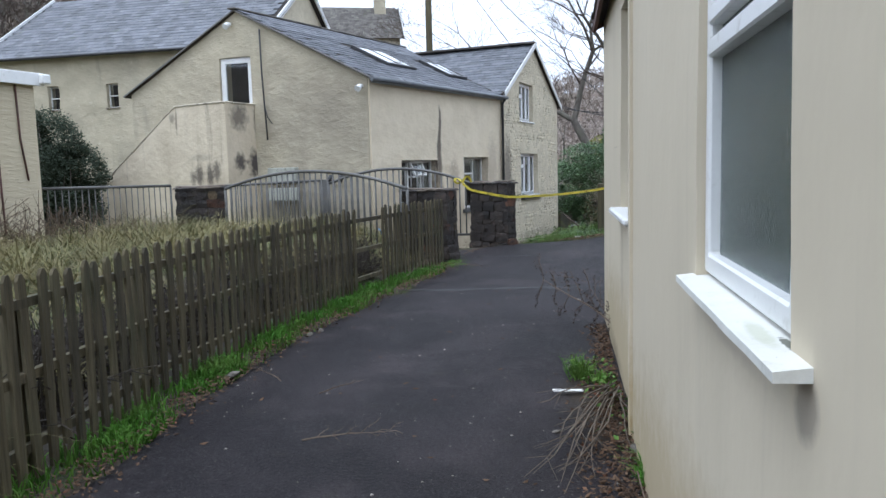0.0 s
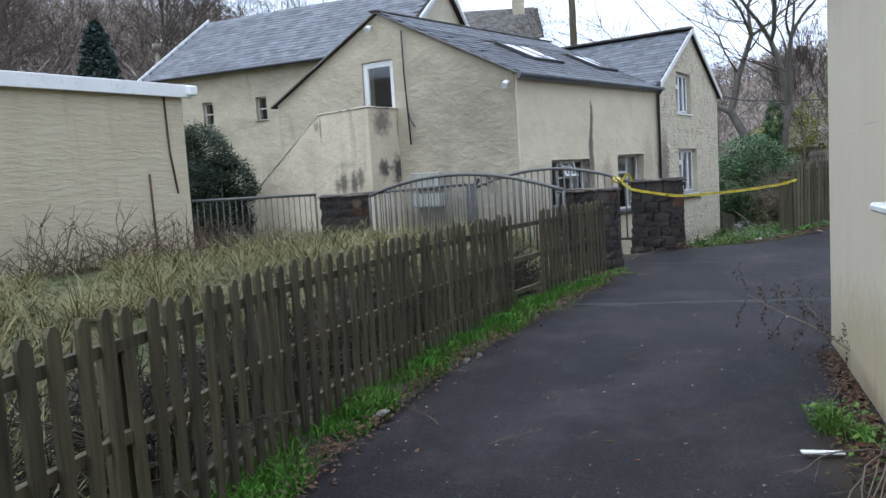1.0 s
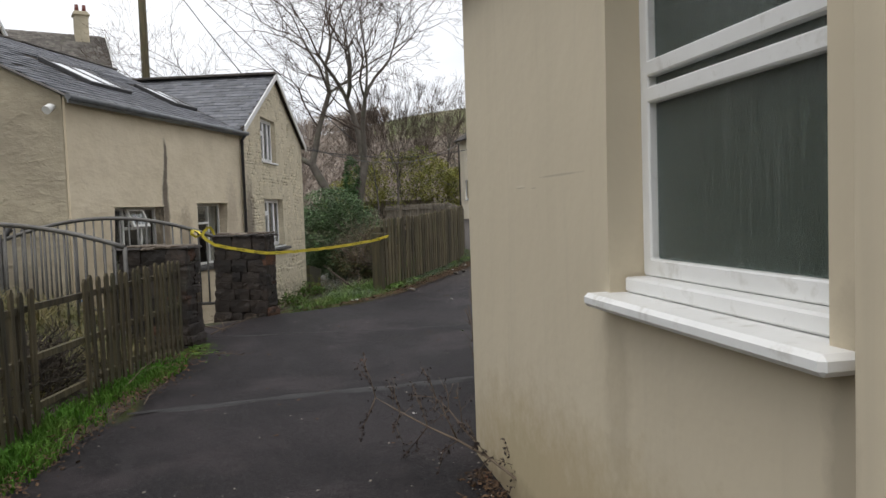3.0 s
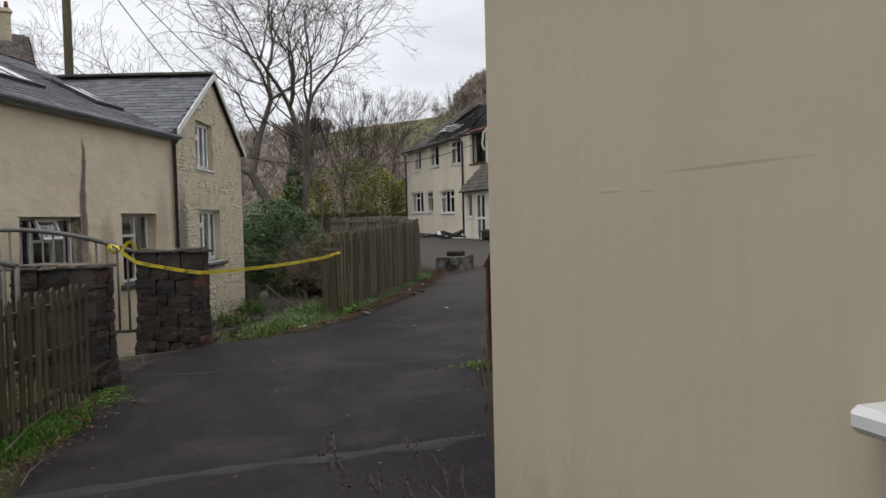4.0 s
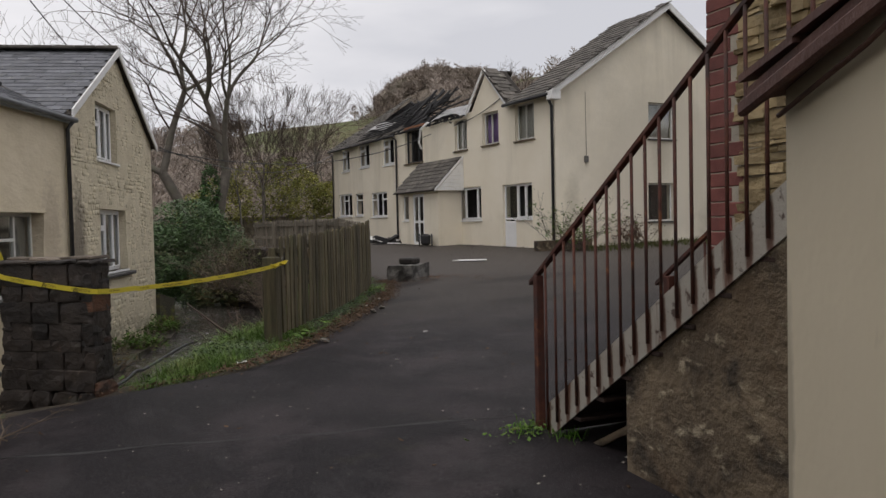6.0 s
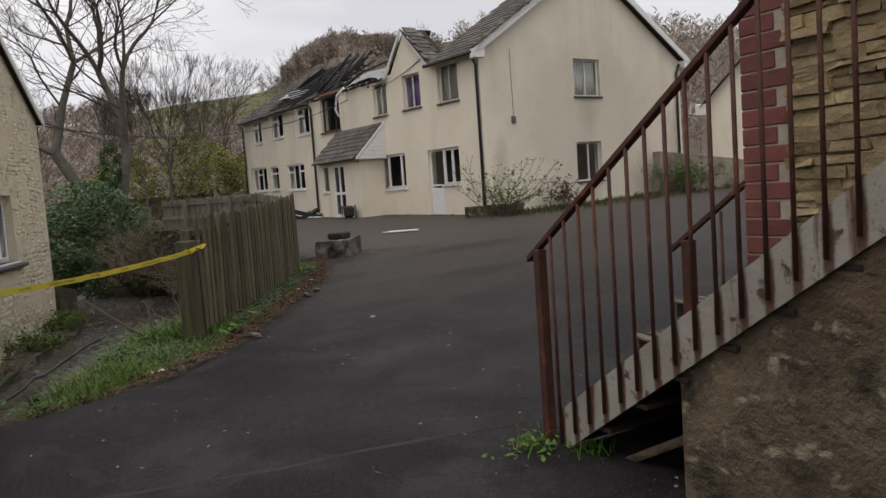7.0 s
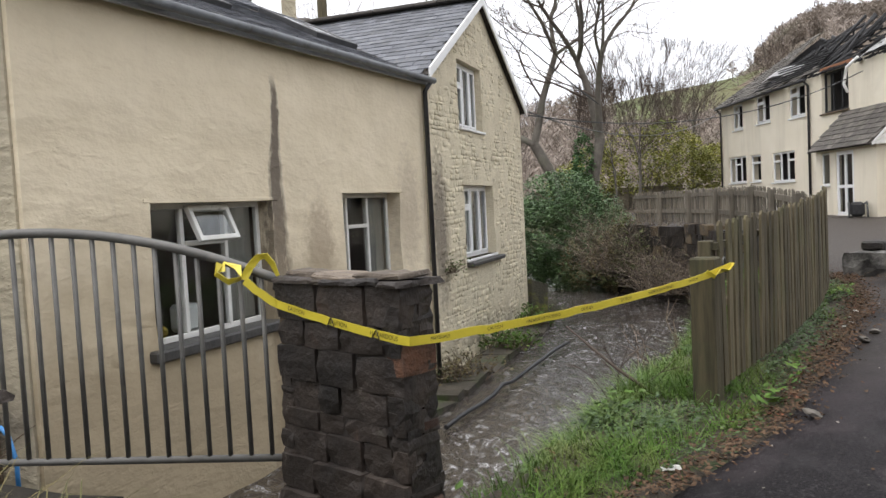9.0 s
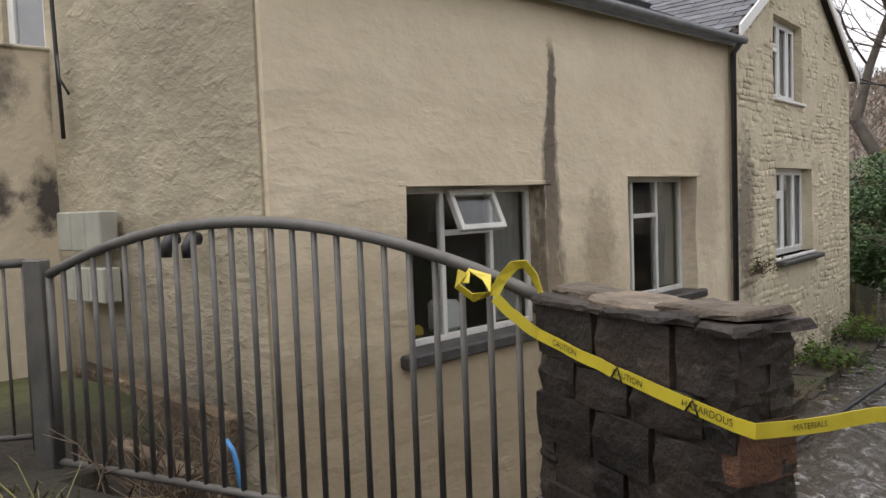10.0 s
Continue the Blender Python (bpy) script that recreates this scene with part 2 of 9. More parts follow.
M_STRING = surf("flaking_cream_paint_on_iron", (0.30, 0.275, 0.235), (0.40, 0.37, 0.315), 3.0, 0.65,
                [((0.28, 0.24, 0.2), 2.0, 0.5, 0.7, 0.6, O), ((0.11, 0.040, 0.018), 6.0, 0.58, 0.66, 0.9, (1.6, 1.6, 0.12)), ((0.05, 0.022, 0.014), 14.0, 0.58, 0.66, 0.9, O)], ((40, 0.35),))
M_GALV = surf("galvanised_steel", (0.088, 0.085, 0.079), (0.155, 0.150, 0.140), 5.0, 0.6, [((0.16, 0.14, 0.11), 6.0, 0.55, 0.75, 0.6, O)], ((40, 0.15),), metal=0.3)
M_METER = surf("faded_meter_box_plastic", (0.34, 0.34, 0.29), (0.44, 0.44, 0.38), 4.0, 0.5, [((0.2, 0.18, 0.13), 6.0, 0.58, 0.74, 0.5, V)], ((30, 0.1),))
M_CONC = surf("stained_old_concrete", (0.19, 0.16, 0.12), (0.33, 0.29, 0.22), 1.6, 0.92,
              [((0.07, 0.055, 0.04), 1.5, 0.46, 0.68, 0.8, O), ((0.10, 0.11, 0.05), 3.0, 0.58, 0.7, 0.5, O), ((0.42, 0.38, 0.30), 4.0, 0.62, 0.74, 0.6, O)],
              ((7, 0.5), (40, 0.5)))
M_BASE = surf("flaking_brown_concrete", (0.070, 0.050, 0.032), (0.20, 0.150, 0.095), 2.2, 0.92,
              [((0.028, 0.021, 0.015), 1.8, 0.50, 0.60, 0.85, O), ((0.38, 0.32, 0.22), 5.0, 0.58, 0.66, 0.8, (1, 1, 1.6)), ((0.10, 0.06, 0.03), 1.2, 0.52, 0.66, 0.6, O)], ((7, 0.7), (24, 0.6), (60, 0.4)))
M_GLASS = plain("window_glass", (0.93, 0.96, 0.95), 0.03, 0.0, 1.0)
# dark colours stand in for the gloom of unlit rooms
M_ROOM = surf("unlit_room_lining", (0.05, 0.048, 0.045), (0.10, 0.095, 0.09), 2.0, 0.9, (), ())
M_DIM = surf("unlit_plaster_room", (0.13, 0.12, 0.11), (0.22, 0.205, 0.19), 2.0, 0.9, (), ())
M_CURTAIN = surf("grubby_net_curtain", (0.42, 0.40, 0.36), (0.55, 0.53, 0.49), 6.0, 0.9, (), ((20, 0.3),), stretch=(6, 6, 0.3))
M_PURPLE = surf("purple_curtain", (0.20, 0.10, 0.32), (0.36, 0.24, 0.5), 9.0, 0.9, (), (), stretch=(6, 6, 0.2))
M_CHAR = surf("charred_timber", (0.010, 0.010, 0.011), (0.035, 0.034, 0.035), 9.0, 0.8, [((0.10, 0.10, 0.11), 8.0, 0.62, 0.75, 0.5, O)], ((30, 0.6),))
M_FELT = surf("torn_pale_membrane", (0.5, 0.5, 0.5), (0.7, 0.7, 0.7), 3.0, 0.7, [((0.1, 0.1, 0.1), 5.0, 0.55, 0.7, 0.6, O)], ((20, 0.3),))
M_LEADY = surf("dull_lead_flashing", (0.30, 0.31, 0.33), (0.42, 0.43, 0.45), 4.0, 0.5, (), ((20, 0.2),), metal=0.3)
M_SKYL = plain("skylight_glass", (0.86, 0.88, 0.90), 0.12, 0.0, 0.0)
M_SKYL.node_tree.nodes["Principled BSDF"].inputs["Metallic"].default_value = 0.8
M_YELLOW = surf("yellow_plastic_tape", (0.52, 0.42, 0.03), (0.64, 0.53, 0.05), 3.0, 0.4, (), ((30, 0.15),))
M_INK = plain("black_print", (0.015, 0.014, 0.012), 0.6)
M_TIMBER = surf("dark_roof_fascia", (0.07, 0.03, 0.024), (0.12, 0.055, 0.04), 6.0, 0.7, [((0.03, 0.025, 0.02), 4.0, 0.5, 0.7, 0.7, O)], ((40, 0.4),))


# ---- mesh helpers ----
def part(name, bm, material, parent=None, label=""):
    me = bpy.data.meshes.new(name)
    bm.normal_update()
    bm.to_mesh(me)
    bm.free()
    me.materials.append(material)
    ob = new(name, me)
    if parent:
        ob.parent = parent
    if label:
        ob["label"] = label
    return ob


def thing(name, m=None, label="", category="", group="", kind=""):
    ob = new(name)
    ob.empty_display_size = 0.2
    if m is not None:
        ob.matrix_world = m
    return tagged(ob, label, category, group, kind)


def frame_m(ox, oy, ux, uy, oz=0.0):
    """Local x along (ux, uy), y to its left, z up."""
    n = math.hypot(ux, uy)
    ux, uy = ux / n, uy / n
    return Matrix(((ux, -uy, 0, ox), (uy, ux, 0, oy), (0, 0, 1, oz), (0, 0, 0, 1)))


def box(bm, x0, x1, y0, y1, z0, z1, m=None, jit=0.0, rng=random):
    vs = []
    for z in (z0, z1):
        for x, y in ((x0, y0), (x1, y0), (x1, y1), (x0, y1)):
            v = Vector((x, y, z))
            if jit:
                v += Vector((rng.uniform(-jit, jit), rng.uniform(-jit, jit), rng.uniform(-jit, jit)))
            vs.append(bm.verts.new(m @ v if m else v))
    for f in ((3, 2, 1, 0), (4, 5, 6, 7), (0, 1, 5, 4), (1, 2, 6, 5), (2, 3, 7, 6), (3, 0, 4, 7)):
        bm.faces.new([vs[i] for i in f])
    return vs


def bevel(bm, w, seg=1):
    bmesh.ops.bevel(bm, geom=list(bm.edges), offset=w, segments=seg, affect="EDGES", profile=0.5)


def one_box(x0, x1, y0, y1, z0, z1, w=0.0, m=None):
    bm = bmesh.new()
    box(bm, x0, x1, y0, y1, z0, z1, m)
    if w:
        bevel(bm, w)
    return bm


def sweep(bm, pts, radii, n=8, cap=True):
    """A tube along points; radii one number or one a point."""
    pts = [Vector(p) for p in pts]
    if not hasattr(radii, "__len__"):
        radii = [radii] * len(pts)
    rings, side = [], None
    for i, p in enumerate(pts):
        d = (pts[min(i + 1, len(pts) - 1)] - pts[max(i - 1, 0)]).normalized()
        if side is None:
            side = d.orthogonal().normalized()
        side = (side - d * side.dot(d))
        side = side.normalized() if side.length > 1e-6 else d.orthogonal().normalized()
        up = d.cross(side)
        rings.append([bm.verts.new(p + radii[i] * (math.cos(a) * side + math.sin(a) * up)) for a in (2 * math.pi * k / n for k in range(n))])
    for a, b in zip(rings, rings[1:]):
        for k in range(n):
            f = bm.faces.new((a[k], a[(k + 1) % n], b[(k + 1) % n], b[k]))
            f.smooth = True
    if cap and n > 2:
        bm.faces.new(rings[0][::-1])
        bm.faces.new(rings[-1])


def steps_between(a, b, cell):
    k = max(1, math.ceil((b - a) / cell - 1e-6))
    return [a + (b - a) * i / k for i in range(k)]


def wall_bm(x0, x1, z0, z1, holes=(), thick=0.35, cell=0.5, amp=0.0, clips=(), m=None, freq=1.2):
    """A wall in the plane y = 0, y into the building, with holes (x0, x1, z0, z1) cut through it."""
    def cuts(a, b, idx):
        base = sorted({a, b, *[v for h in holes for v in h[idx:idx + 2] if a < v < b]})
        out = []
        for p, q in zip(base, base[1:]):
            out += steps_between(p, q, cell)
        return out + [b]
    xs, zs = cuts(x0, x1, 0), cuts(z0, z1, 2)
    solid = [[not any(h[0] < (xs[i] + xs[i + 1]) / 2 < h[1] and h[2] < (zs[j] + zs[j + 1]) / 2 < h[3] for h in holes)
              for j in range(len(zs) - 1)] for i in range(len(xs) - 1)]
    bm, cache = bmesh.new(), {}

    def vert(i, j, back):
        if (i, j, back) not in cache:
            y = thick if back else (amp * min(1.0, (xs[i] - x0) * 2, (x1 - xs[i]) * 2) * noise.noise(Vector((xs[i], 3.7, zs[j])) * freq) if amp else 0.0)
            cache[i, j, back] = bm.verts.new((xs[i], y, zs[j]))
        return cache[i, j, back]
    ni, nj = len(xs) - 1, len(zs) - 1
    for i in range(ni):
        for j in range(nj):
            if not solid[i][j]:
                continue
            a, b, c, d = (i, j), (i + 1, j), (i + 1, j + 1), (i, j + 1)
            f = bm.faces.new([vert(*p, 0) for p in (a, b, c, d)])
            f.smooth = amp > 0
            bm.faces.new([vert(*p, 1) for p in (d, c, b, a)])
            for p, q, di, dj in ((a, b, 0, -1), (b, c, 1, 0), (c, d, 0, 1), (d, a, -1, 0)):
                k, l = i + di, j + dj
                if not (0 <= k < ni and 0 <= l < nj) or not solid[k][l]:
                    bm.faces.new((vert(*q, 0), vert(*p, 0), vert(*p, 1), vert(*q, 1)))
                    for k_ in (0, 1):
                        bm.edges.get((vert(*p, k_), vert(*q, k_))).smooth = False
    for co, no in clips:
        bmesh.ops.bisect_plane(bm, geom=bm.verts[:] + bm.edges[:] + bm.faces[:], plane_co=co, plane_no=no, clear_outer=True)
    if m:
        bmesh.ops.transform(bm, matrix=m, verts=bm.verts)
    return bm


def ring(bm, x0, x1, z0, z1, w, y0, y1):
    """A picture-frame ring of one piece in the plane y."""
    rows = []
    for y in (y0, y1):
        for k in (0, w):
            rows.append([bm.verts.new(v) for v in ((x0 + k, y, z0 + k), (x1 - k, y, z0 + k), (x1 - k, y, z1 - k), (x0 + k, y, z1 - k))])
    o0, i0, o1, i1 = rows
    for i in range(4):
        j = (i + 1) % 4
        bm.faces.new((o0[i], o0[j], i0[j], i0[i]))
        bm.faces.new((i1[i], i1[j], o1[j], o1[i]))
        bm.faces.new((o1[i], o1[j], o0[j], o0[i]))
        bm.faces.new((i0[i], i0[j], i1[j], i1[i]))


def window(parent, m, x0, x1, z0, z1, recess=0.15, fw=0.055, cols=((0, 0.5, ()), (0.5, 1, ())), fmat=None, glass=None,
           sill=None, sill_mat=None, room=1.0, lining=None, name="window", depth=0.06, label="", sash=(), broken=()):
    """A framed window in an opening; cols: (start, end, row splits) as fractions. m: from wall to thing."""
    fmat, glass = fmat or M_WHITE, glass or M_GLASS
    bm = bmesh.new()
    y0, y1 = recess, recess + depth
    W, H = x1 - x0, z1 - z0
    ring(bm, x0, x1, z0, z1, fw, y0, y1)
    panes, bars = [], []
    for s, e, rows in cols:
        a, b = x0 + s * W, x0 + e * W
        if s > 0:
            bars.append(("mullion", (a - fw * 0.45, a + fw * 0.45, y0 - 0.004, y1, z0 + fw, z1 - fw)))
        cuts = [0, *rows, 1]
        for p, q in zip(cuts, cuts[1:]):
            if p > 0:
                bars.append(("transom", (a + (fw if s == 0 else fw * 0.45), b - (fw if e == 1 else fw * 0.45), y0 - 0.007, y1, z0 + p * H - fw * 0.45, z0 + p * H + fw * 0.45)))
            panes.append((a + (fw if s == 0 else fw * 0.45), b - (fw if e == 1 else fw * 0.45), z0 + (p * H + fw * 0.45 if p > 0 else fw), z0 + (q * H - fw * 0.45 if q < 1 else H - fw)))
    bevel(bm, 0.006)
    bmesh.ops.transform(bm, matrix=m, verts=bm.verts)
    win = part(name, bm, fmat, parent, label)
    for nm, ext in bars:
        part(nm, one_box(*ext, 0.006, m), fmat, win)
    ym = (y0 + y1) / 2
    for i, (a, b, c, d) in enumerate(panes):
        if i in sash:
            bm = bmesh.new()
            ring(bm, a - 0.012, b + 0.012, c - 0.012, d + 0.012, 0.045, y0 - 0.018, y0 + 0.02)
            bevel(bm, 0.005)
            bmesh.ops.transform(bm, matrix=m, verts=bm.verts)
            part("sash", bm, fmat, win)
        if i in broken:
            continue
        bm = one_box(a - 0.008, b + 0.008, ym - 0.004, ym + 0.004, c - 0.008, d + 0.008, 0, m)
        pane = part("pane", bm, glass, win)
        pane.visible_shadow = False
    if sill:
        out, thick, over = sill
        bm = bmesh.new()
        box(bm, x0 - over, x1 + over, -out, recess + 0.01, z0 - thick, z0)
        bevel(bm, min(0.012, thick * 0.3), 2)
        bmesh.ops.transform(bm, matrix=m, verts=bm.verts)
        part("sill", bm, sill_mat or M_WHITE, win)
    # added dark-coloured box in place of the unlit room behind the glass
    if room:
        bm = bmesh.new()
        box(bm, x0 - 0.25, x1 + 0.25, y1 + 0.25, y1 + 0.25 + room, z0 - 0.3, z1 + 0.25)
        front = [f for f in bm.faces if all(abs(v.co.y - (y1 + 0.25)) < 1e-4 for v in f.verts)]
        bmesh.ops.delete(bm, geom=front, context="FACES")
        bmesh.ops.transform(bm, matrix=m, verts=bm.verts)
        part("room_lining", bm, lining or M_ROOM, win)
    return win


def slate_roof(parent, A, e, s, L, D, w, h, mats, name="slate", nparts=0, thick=0.012, seed=1, missing=0.0, skip=None, slab=True, slip=0.0):
    """Rows of slates over a sloped slab. A: lower corner; e along the eave, s up the slope, in the thing's own space."""
    rng = random.Random(seed)
    A, e, s = Vector(A), Vector(e).normalized(), Vector(s).normalized()
    n = e.cross(s).normalized()
    if slab:
        bm = bmesh.new()
        R = Matrix((( *e, 0), (*s, 0), (*n, 0), (0, 0, 0, 1))).transposed()
        box(bm, 0, L, 0.02, D, -0.045, -0.015, Matrix.Translation(A) @ R)
        part("roof_deck", bm, M_MORTAR, parent)
    verts = [(0.004, 0, 0), (w - 0.004, 0, 0), (w - 0.004, h * 1.6, -thick * 1.3), (0.004, h * 1.6, -thick * 1.3)]
    verts = [Vector(v) + Vector((0, 0, thick * 1.5)) for v in verts] + [Vector(v) + Vector((0, 0, thick * 0.5)) for v in verts]
    faces = [(0, 1, 2, 3), (7, 6, 5, 4), (4, 5, 1, 0), (5, 6, 2, 1), (6, 7, 3, 2), (7, 4, 0, 3)]
    me = bpy.data.meshes.new(name)
    me.from_pydata(verts, [], faces)
    me.materials.append(mats[0])
    nr, nc = int(D / h), int(L / w)
    allv, allf = [], []
    made = 0
    for r in range(nr):
        off = 0 if r % 2 else w / 2
        for c in range(nc + (0 if r % 2 else -1)):
            if rng.random() < missing or (skip and skip(off + c * w + w / 2, r * h)):
                continue
            p = A + e * (off + c * w + rng.uniform(-.006, .006)) + s * (r * h + rng.uniform(-.012, .012) - (rng.random() < slip) * rng.uniform(.03, .12))
            tw = rng.gauss(0, 0.012) + (rng.random() < slip) * rng.uniform(-.25, .25)
            R = Matrix(((*e, 0), (*s, 0), (*n, 0), (0, 0, 0, 1))).transposed()
            mm = Matrix.Translation(p + n * rng.uniform(0, 0.006)) @ R @ Matrix.Rotation(tw, 4, "Z")
            if made < nparts:
                ob = new(name, me)
                ob.parent = parent
                ob.matrix_local = mm
                made += 1
            else:
                k = len(allv)
                allv += [mm @ v for v in verts]
                allf += [[k + i for i in f] for f in faces]
    if allf:
        m2 = bpy.data.meshes.new(name + "_covering")
        m2.from_pydata(allv, [], allf)
        m2.materials.append(mats[1])
        ob = new(name + "_covering", m2)
        ob.parent = parent
        ob["kind"] = "stuff"

# ---- ground ----
FENCE_LINE = [(-2.75, -3.0), (-2.35, 2.6), (-2.14, 5.6), (-1.80, 7.5), (-1.20, 9.9), (0.0, 13.05)]
RIVER = [(0.4, 17.4, 1.15), (2.3, 20.4, 1.5), (4.0, 24.2, 1.7), (6.3, 28.2, 2.2), (6.9, 31.6, 2.1), (6.4, 36, 1.5), (6.2, 45, 1.5), (5, 60, 2.4), (-4, 90, 3)]
WATER_Z = -1.25


def smooth(a, b, x):
    t = min(1.0, max(0.0, (x - a) / (b - a)))
    return t * t * (3 - 2 * t)


def along(pts, y):
    for (xa, ya), (xb, yb) in zip(pts, pts[1:]):
        if y <= yb:
            return xa + (xb - xa) * (max(y, ya) - ya) / (yb - ya)
    return pts[-1][0]


def road_z(x, y):
    k = 0.75 * x + 0.35 * (y - 10)
    return 0.033 * (k if k > 1.5 else max(0.0, (k + 1.5) ** 2 / 6) if k > -1.5 else 0.0)


def river_gap(x, y):
    """Metres from the river's edge, negative in the water, and the side (+1: right bank)."""
    best, side = 1e9, 1
    for (xa, ya, wa), (xb, yb, wb) in zip(RIVER, RIVER[1:]):
        dx, dy = xb - xa, yb - ya
        t = min(1, max(0, ((x - xa) * dx + (y - ya) * dy) / (dx * dx + dy * dy)))
        d = math.hypot(x - xa - t * dx, y - ya - t * dy) - (wa + t * (wb - wa))
        if d < best:
            best, side = d, 1 if dx * (y - ya) - dy * (x - xa) < 0 else -1
    return best, side


RIDGE = [(-180, 6, 150), (-90, 10, 130), (-50, 12, 120), (-30, 11, 120), (-16, 7, 130), (-4, 4, 170), (8, 5, 220), (18, 6.6, 240), (24, 7.3, 250), (26.5, 7.8, 250), (28.5, 9.4, 250), (30.5, 10.1, 250), (34, 9.9, 250), (40, 10.2, 255), (46, 10.2, 255), (56, 8.8, 245), (62, 7.5, 240), (90, 8, 220), (180, 6, 150)]


def ridge(az):
    """The skyline's angle and distance in one direction."""
    for (a, ea, da), (b, eb, db) in zip(RIDGE, RIDGE[1:]):
        if az <= b:
            f = (az - a) / (b - a)
            return ea + f * (eb - ea), da + f * (db - da)
    return RIDGE[-1][1:]


def ground_z(x, y):
    z = min(road_z(x, y), 1.6) - 0.03
    if y < 16.5:
        left = along(FENCE_LINE, y) - x
        if left > 0:
            z += (0.62 - 0.38 * smooth(13.5, 17, y)) * smooth(0.15, 2.3, left) + 0.07 * noise.noise(Vector((x, y, 0)) * 1.3) * smooth(0.3, 1.2, left)
    elif x < -2:
        z += 0.25
    if -6 < x < 1.2 and 15.8 < y < 22:
        z -= 0.8 * smooth(0.02, 0.4, (x - 0.62) * 0.167 + (y - 16.04) * 0.986) * smooth(-3.6, -1.9, x)
    gap, side = river_gap(x, y)
    if gap < 1.6 and (side > 0 or y > 16.3):
        z = z + (-1.75 - z) * (1 - smooth(-0.1, 1.1 if side > 0 else 0.25, gap if side > 0 else gap - 1.2))
    # wooded slopes round the valley
    d = math.hypot(x, y - 8)
    if d > 30:
        az = math.degrees(math.atan2(x, y - 8))
        el, far = ridge(az)
        z += math.tan(radians(el)) * far * smooth(0.28 * far, far, d) * (1 + 0.04 * noise.noise(Vector((x, y, 2)) * 0.03))
        z += 1.2 * noise.noise(Vector((x, y, 5)) * 0.05) * smooth(60, 110, d)
    return z


def axis_lines(lo, hi, fine_lo, fine_hi, fine, grow):
    out = [fine_lo]
    while out[-1] < fine_hi:
        out.append(out[-1] + fine)
    stp = fine
    while out[-1] < hi:
        stp *= grow
        out.append(out[-1] + stp)
    stp = fine
    while out[0] > lo:
        stp *= grow
        out.insert(0, out[0] - stp)
    return out


M_GROUND = surf("rough_grass_and_leaf_litter", (0.045, 0.060, 0.018), (0.10, 0.105, 0.040), 1.6, 0.95,
                [((0.115, 0.078, 0.045), 0.7, 0.48, 0.66, 0.8, O), ((0.16, 0.13, 0.075), 5.0, 0.55, 0.72, 0.6, O), ((0.06, 0.045, 0.03), 2.4, 0.58, 0.7, 0.7, O)],
                ((6, 0.6), (40, 0.7)))
stain_or_shade(M_GROUND, (0.022, 0.017, 0.012), (-1.0, 16.8, 0.0), (4.6, 2.4, 4.0), 0.95, 0.5, 2.5)
gx = axis_lines(-380, 420, -10, 12, 0.33, 1.13)
gy = axis_lines(-160, 520, -2, 32, 0.33, 1.13)
gv = [(x, y, ground_z(x, y)) for y in gy for x in gx]
nx = len(gx)
gf = [(j * nx + i, j * nx + i + 1, (j + 1) * nx + i + 1, (j + 1) * nx + i) for j in range(len(gy) - 1) for i in range(nx - 1)]
gme = bpy.data.meshes.new("ground")
gme.from_pydata(gv, [], gf)
gme.polygons.foreach_set("use_smooth", [True] * len(gf))
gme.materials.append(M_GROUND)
M_LITTER = surf("brown_woodland_floor", (0.10, 0.081, 0.062), (0.17, 0.138, 0.106), 0.12, 0.95, [((0.15, 0.095, 0.065), 0.03, 0.48, 0.62, 0.7, O), ((0.04, 0.045, 0.02), 0.05, 0.55, 0.68, 0.7, O)], ((0.6, 0.5), (4, 0.6)))
M_FIELD = surf("pale_hill_pasture", (0.075, 0.095, 0.028), (0.13, 0.135, 0.050), 0.06, 0.95, [((0.11, 0.085, 0.04), 0.03, 0.5, 0.66, 0.7, O)], ((0.5, 0.3),))
gme.materials.append(M_LITTER)
gme.materials.append(M_FIELD)
M_SOIL = surf("dark_leafy_soil", (0.022, 0.017, 0.011), (0.055, 0.042, 0.027), 5.0, 0.95, [((0.10, 0.065, 0.035), 14.0, 0.58, 0.68, 0.7, O), ((0.035, 0.06, 0.015), 2.0, 0.58, 0.68, 0.7, O)], ((14, 0.8), (50, 0.6)))
gme.materials.append(M_SOIL)
kind_of = []
for a, b, c, d in gf:
    mx, my = (gv[a][0] + gv[c][0]) / 2, (gv[a][1] + gv[c][1]) / 2
    dist = math.hypot(mx, my - 8)
    az = math.degrees(math.atan2(mx, my - 8))
    q = dist / ridge(az)[1]
    kind_of.append(2 if (17 < az < 27 or 34.5 < az < 62) and (0.66 if az < 27 else 0.80) < q < 1.05 else 1 if dist > 45 else 3 if my < 13 and -0.8 < along(FENCE_LINE, my) - mx < 1.5 or 0.6 < mx < 8 and 14.8 < my < 23 else 0)
gme.polygons.foreach_set("material_index", kind_of)
tagged(new("ground", gme), "rough grassy ground with leaf litter, rising to wooded valley sides", "ground", kind="structure")

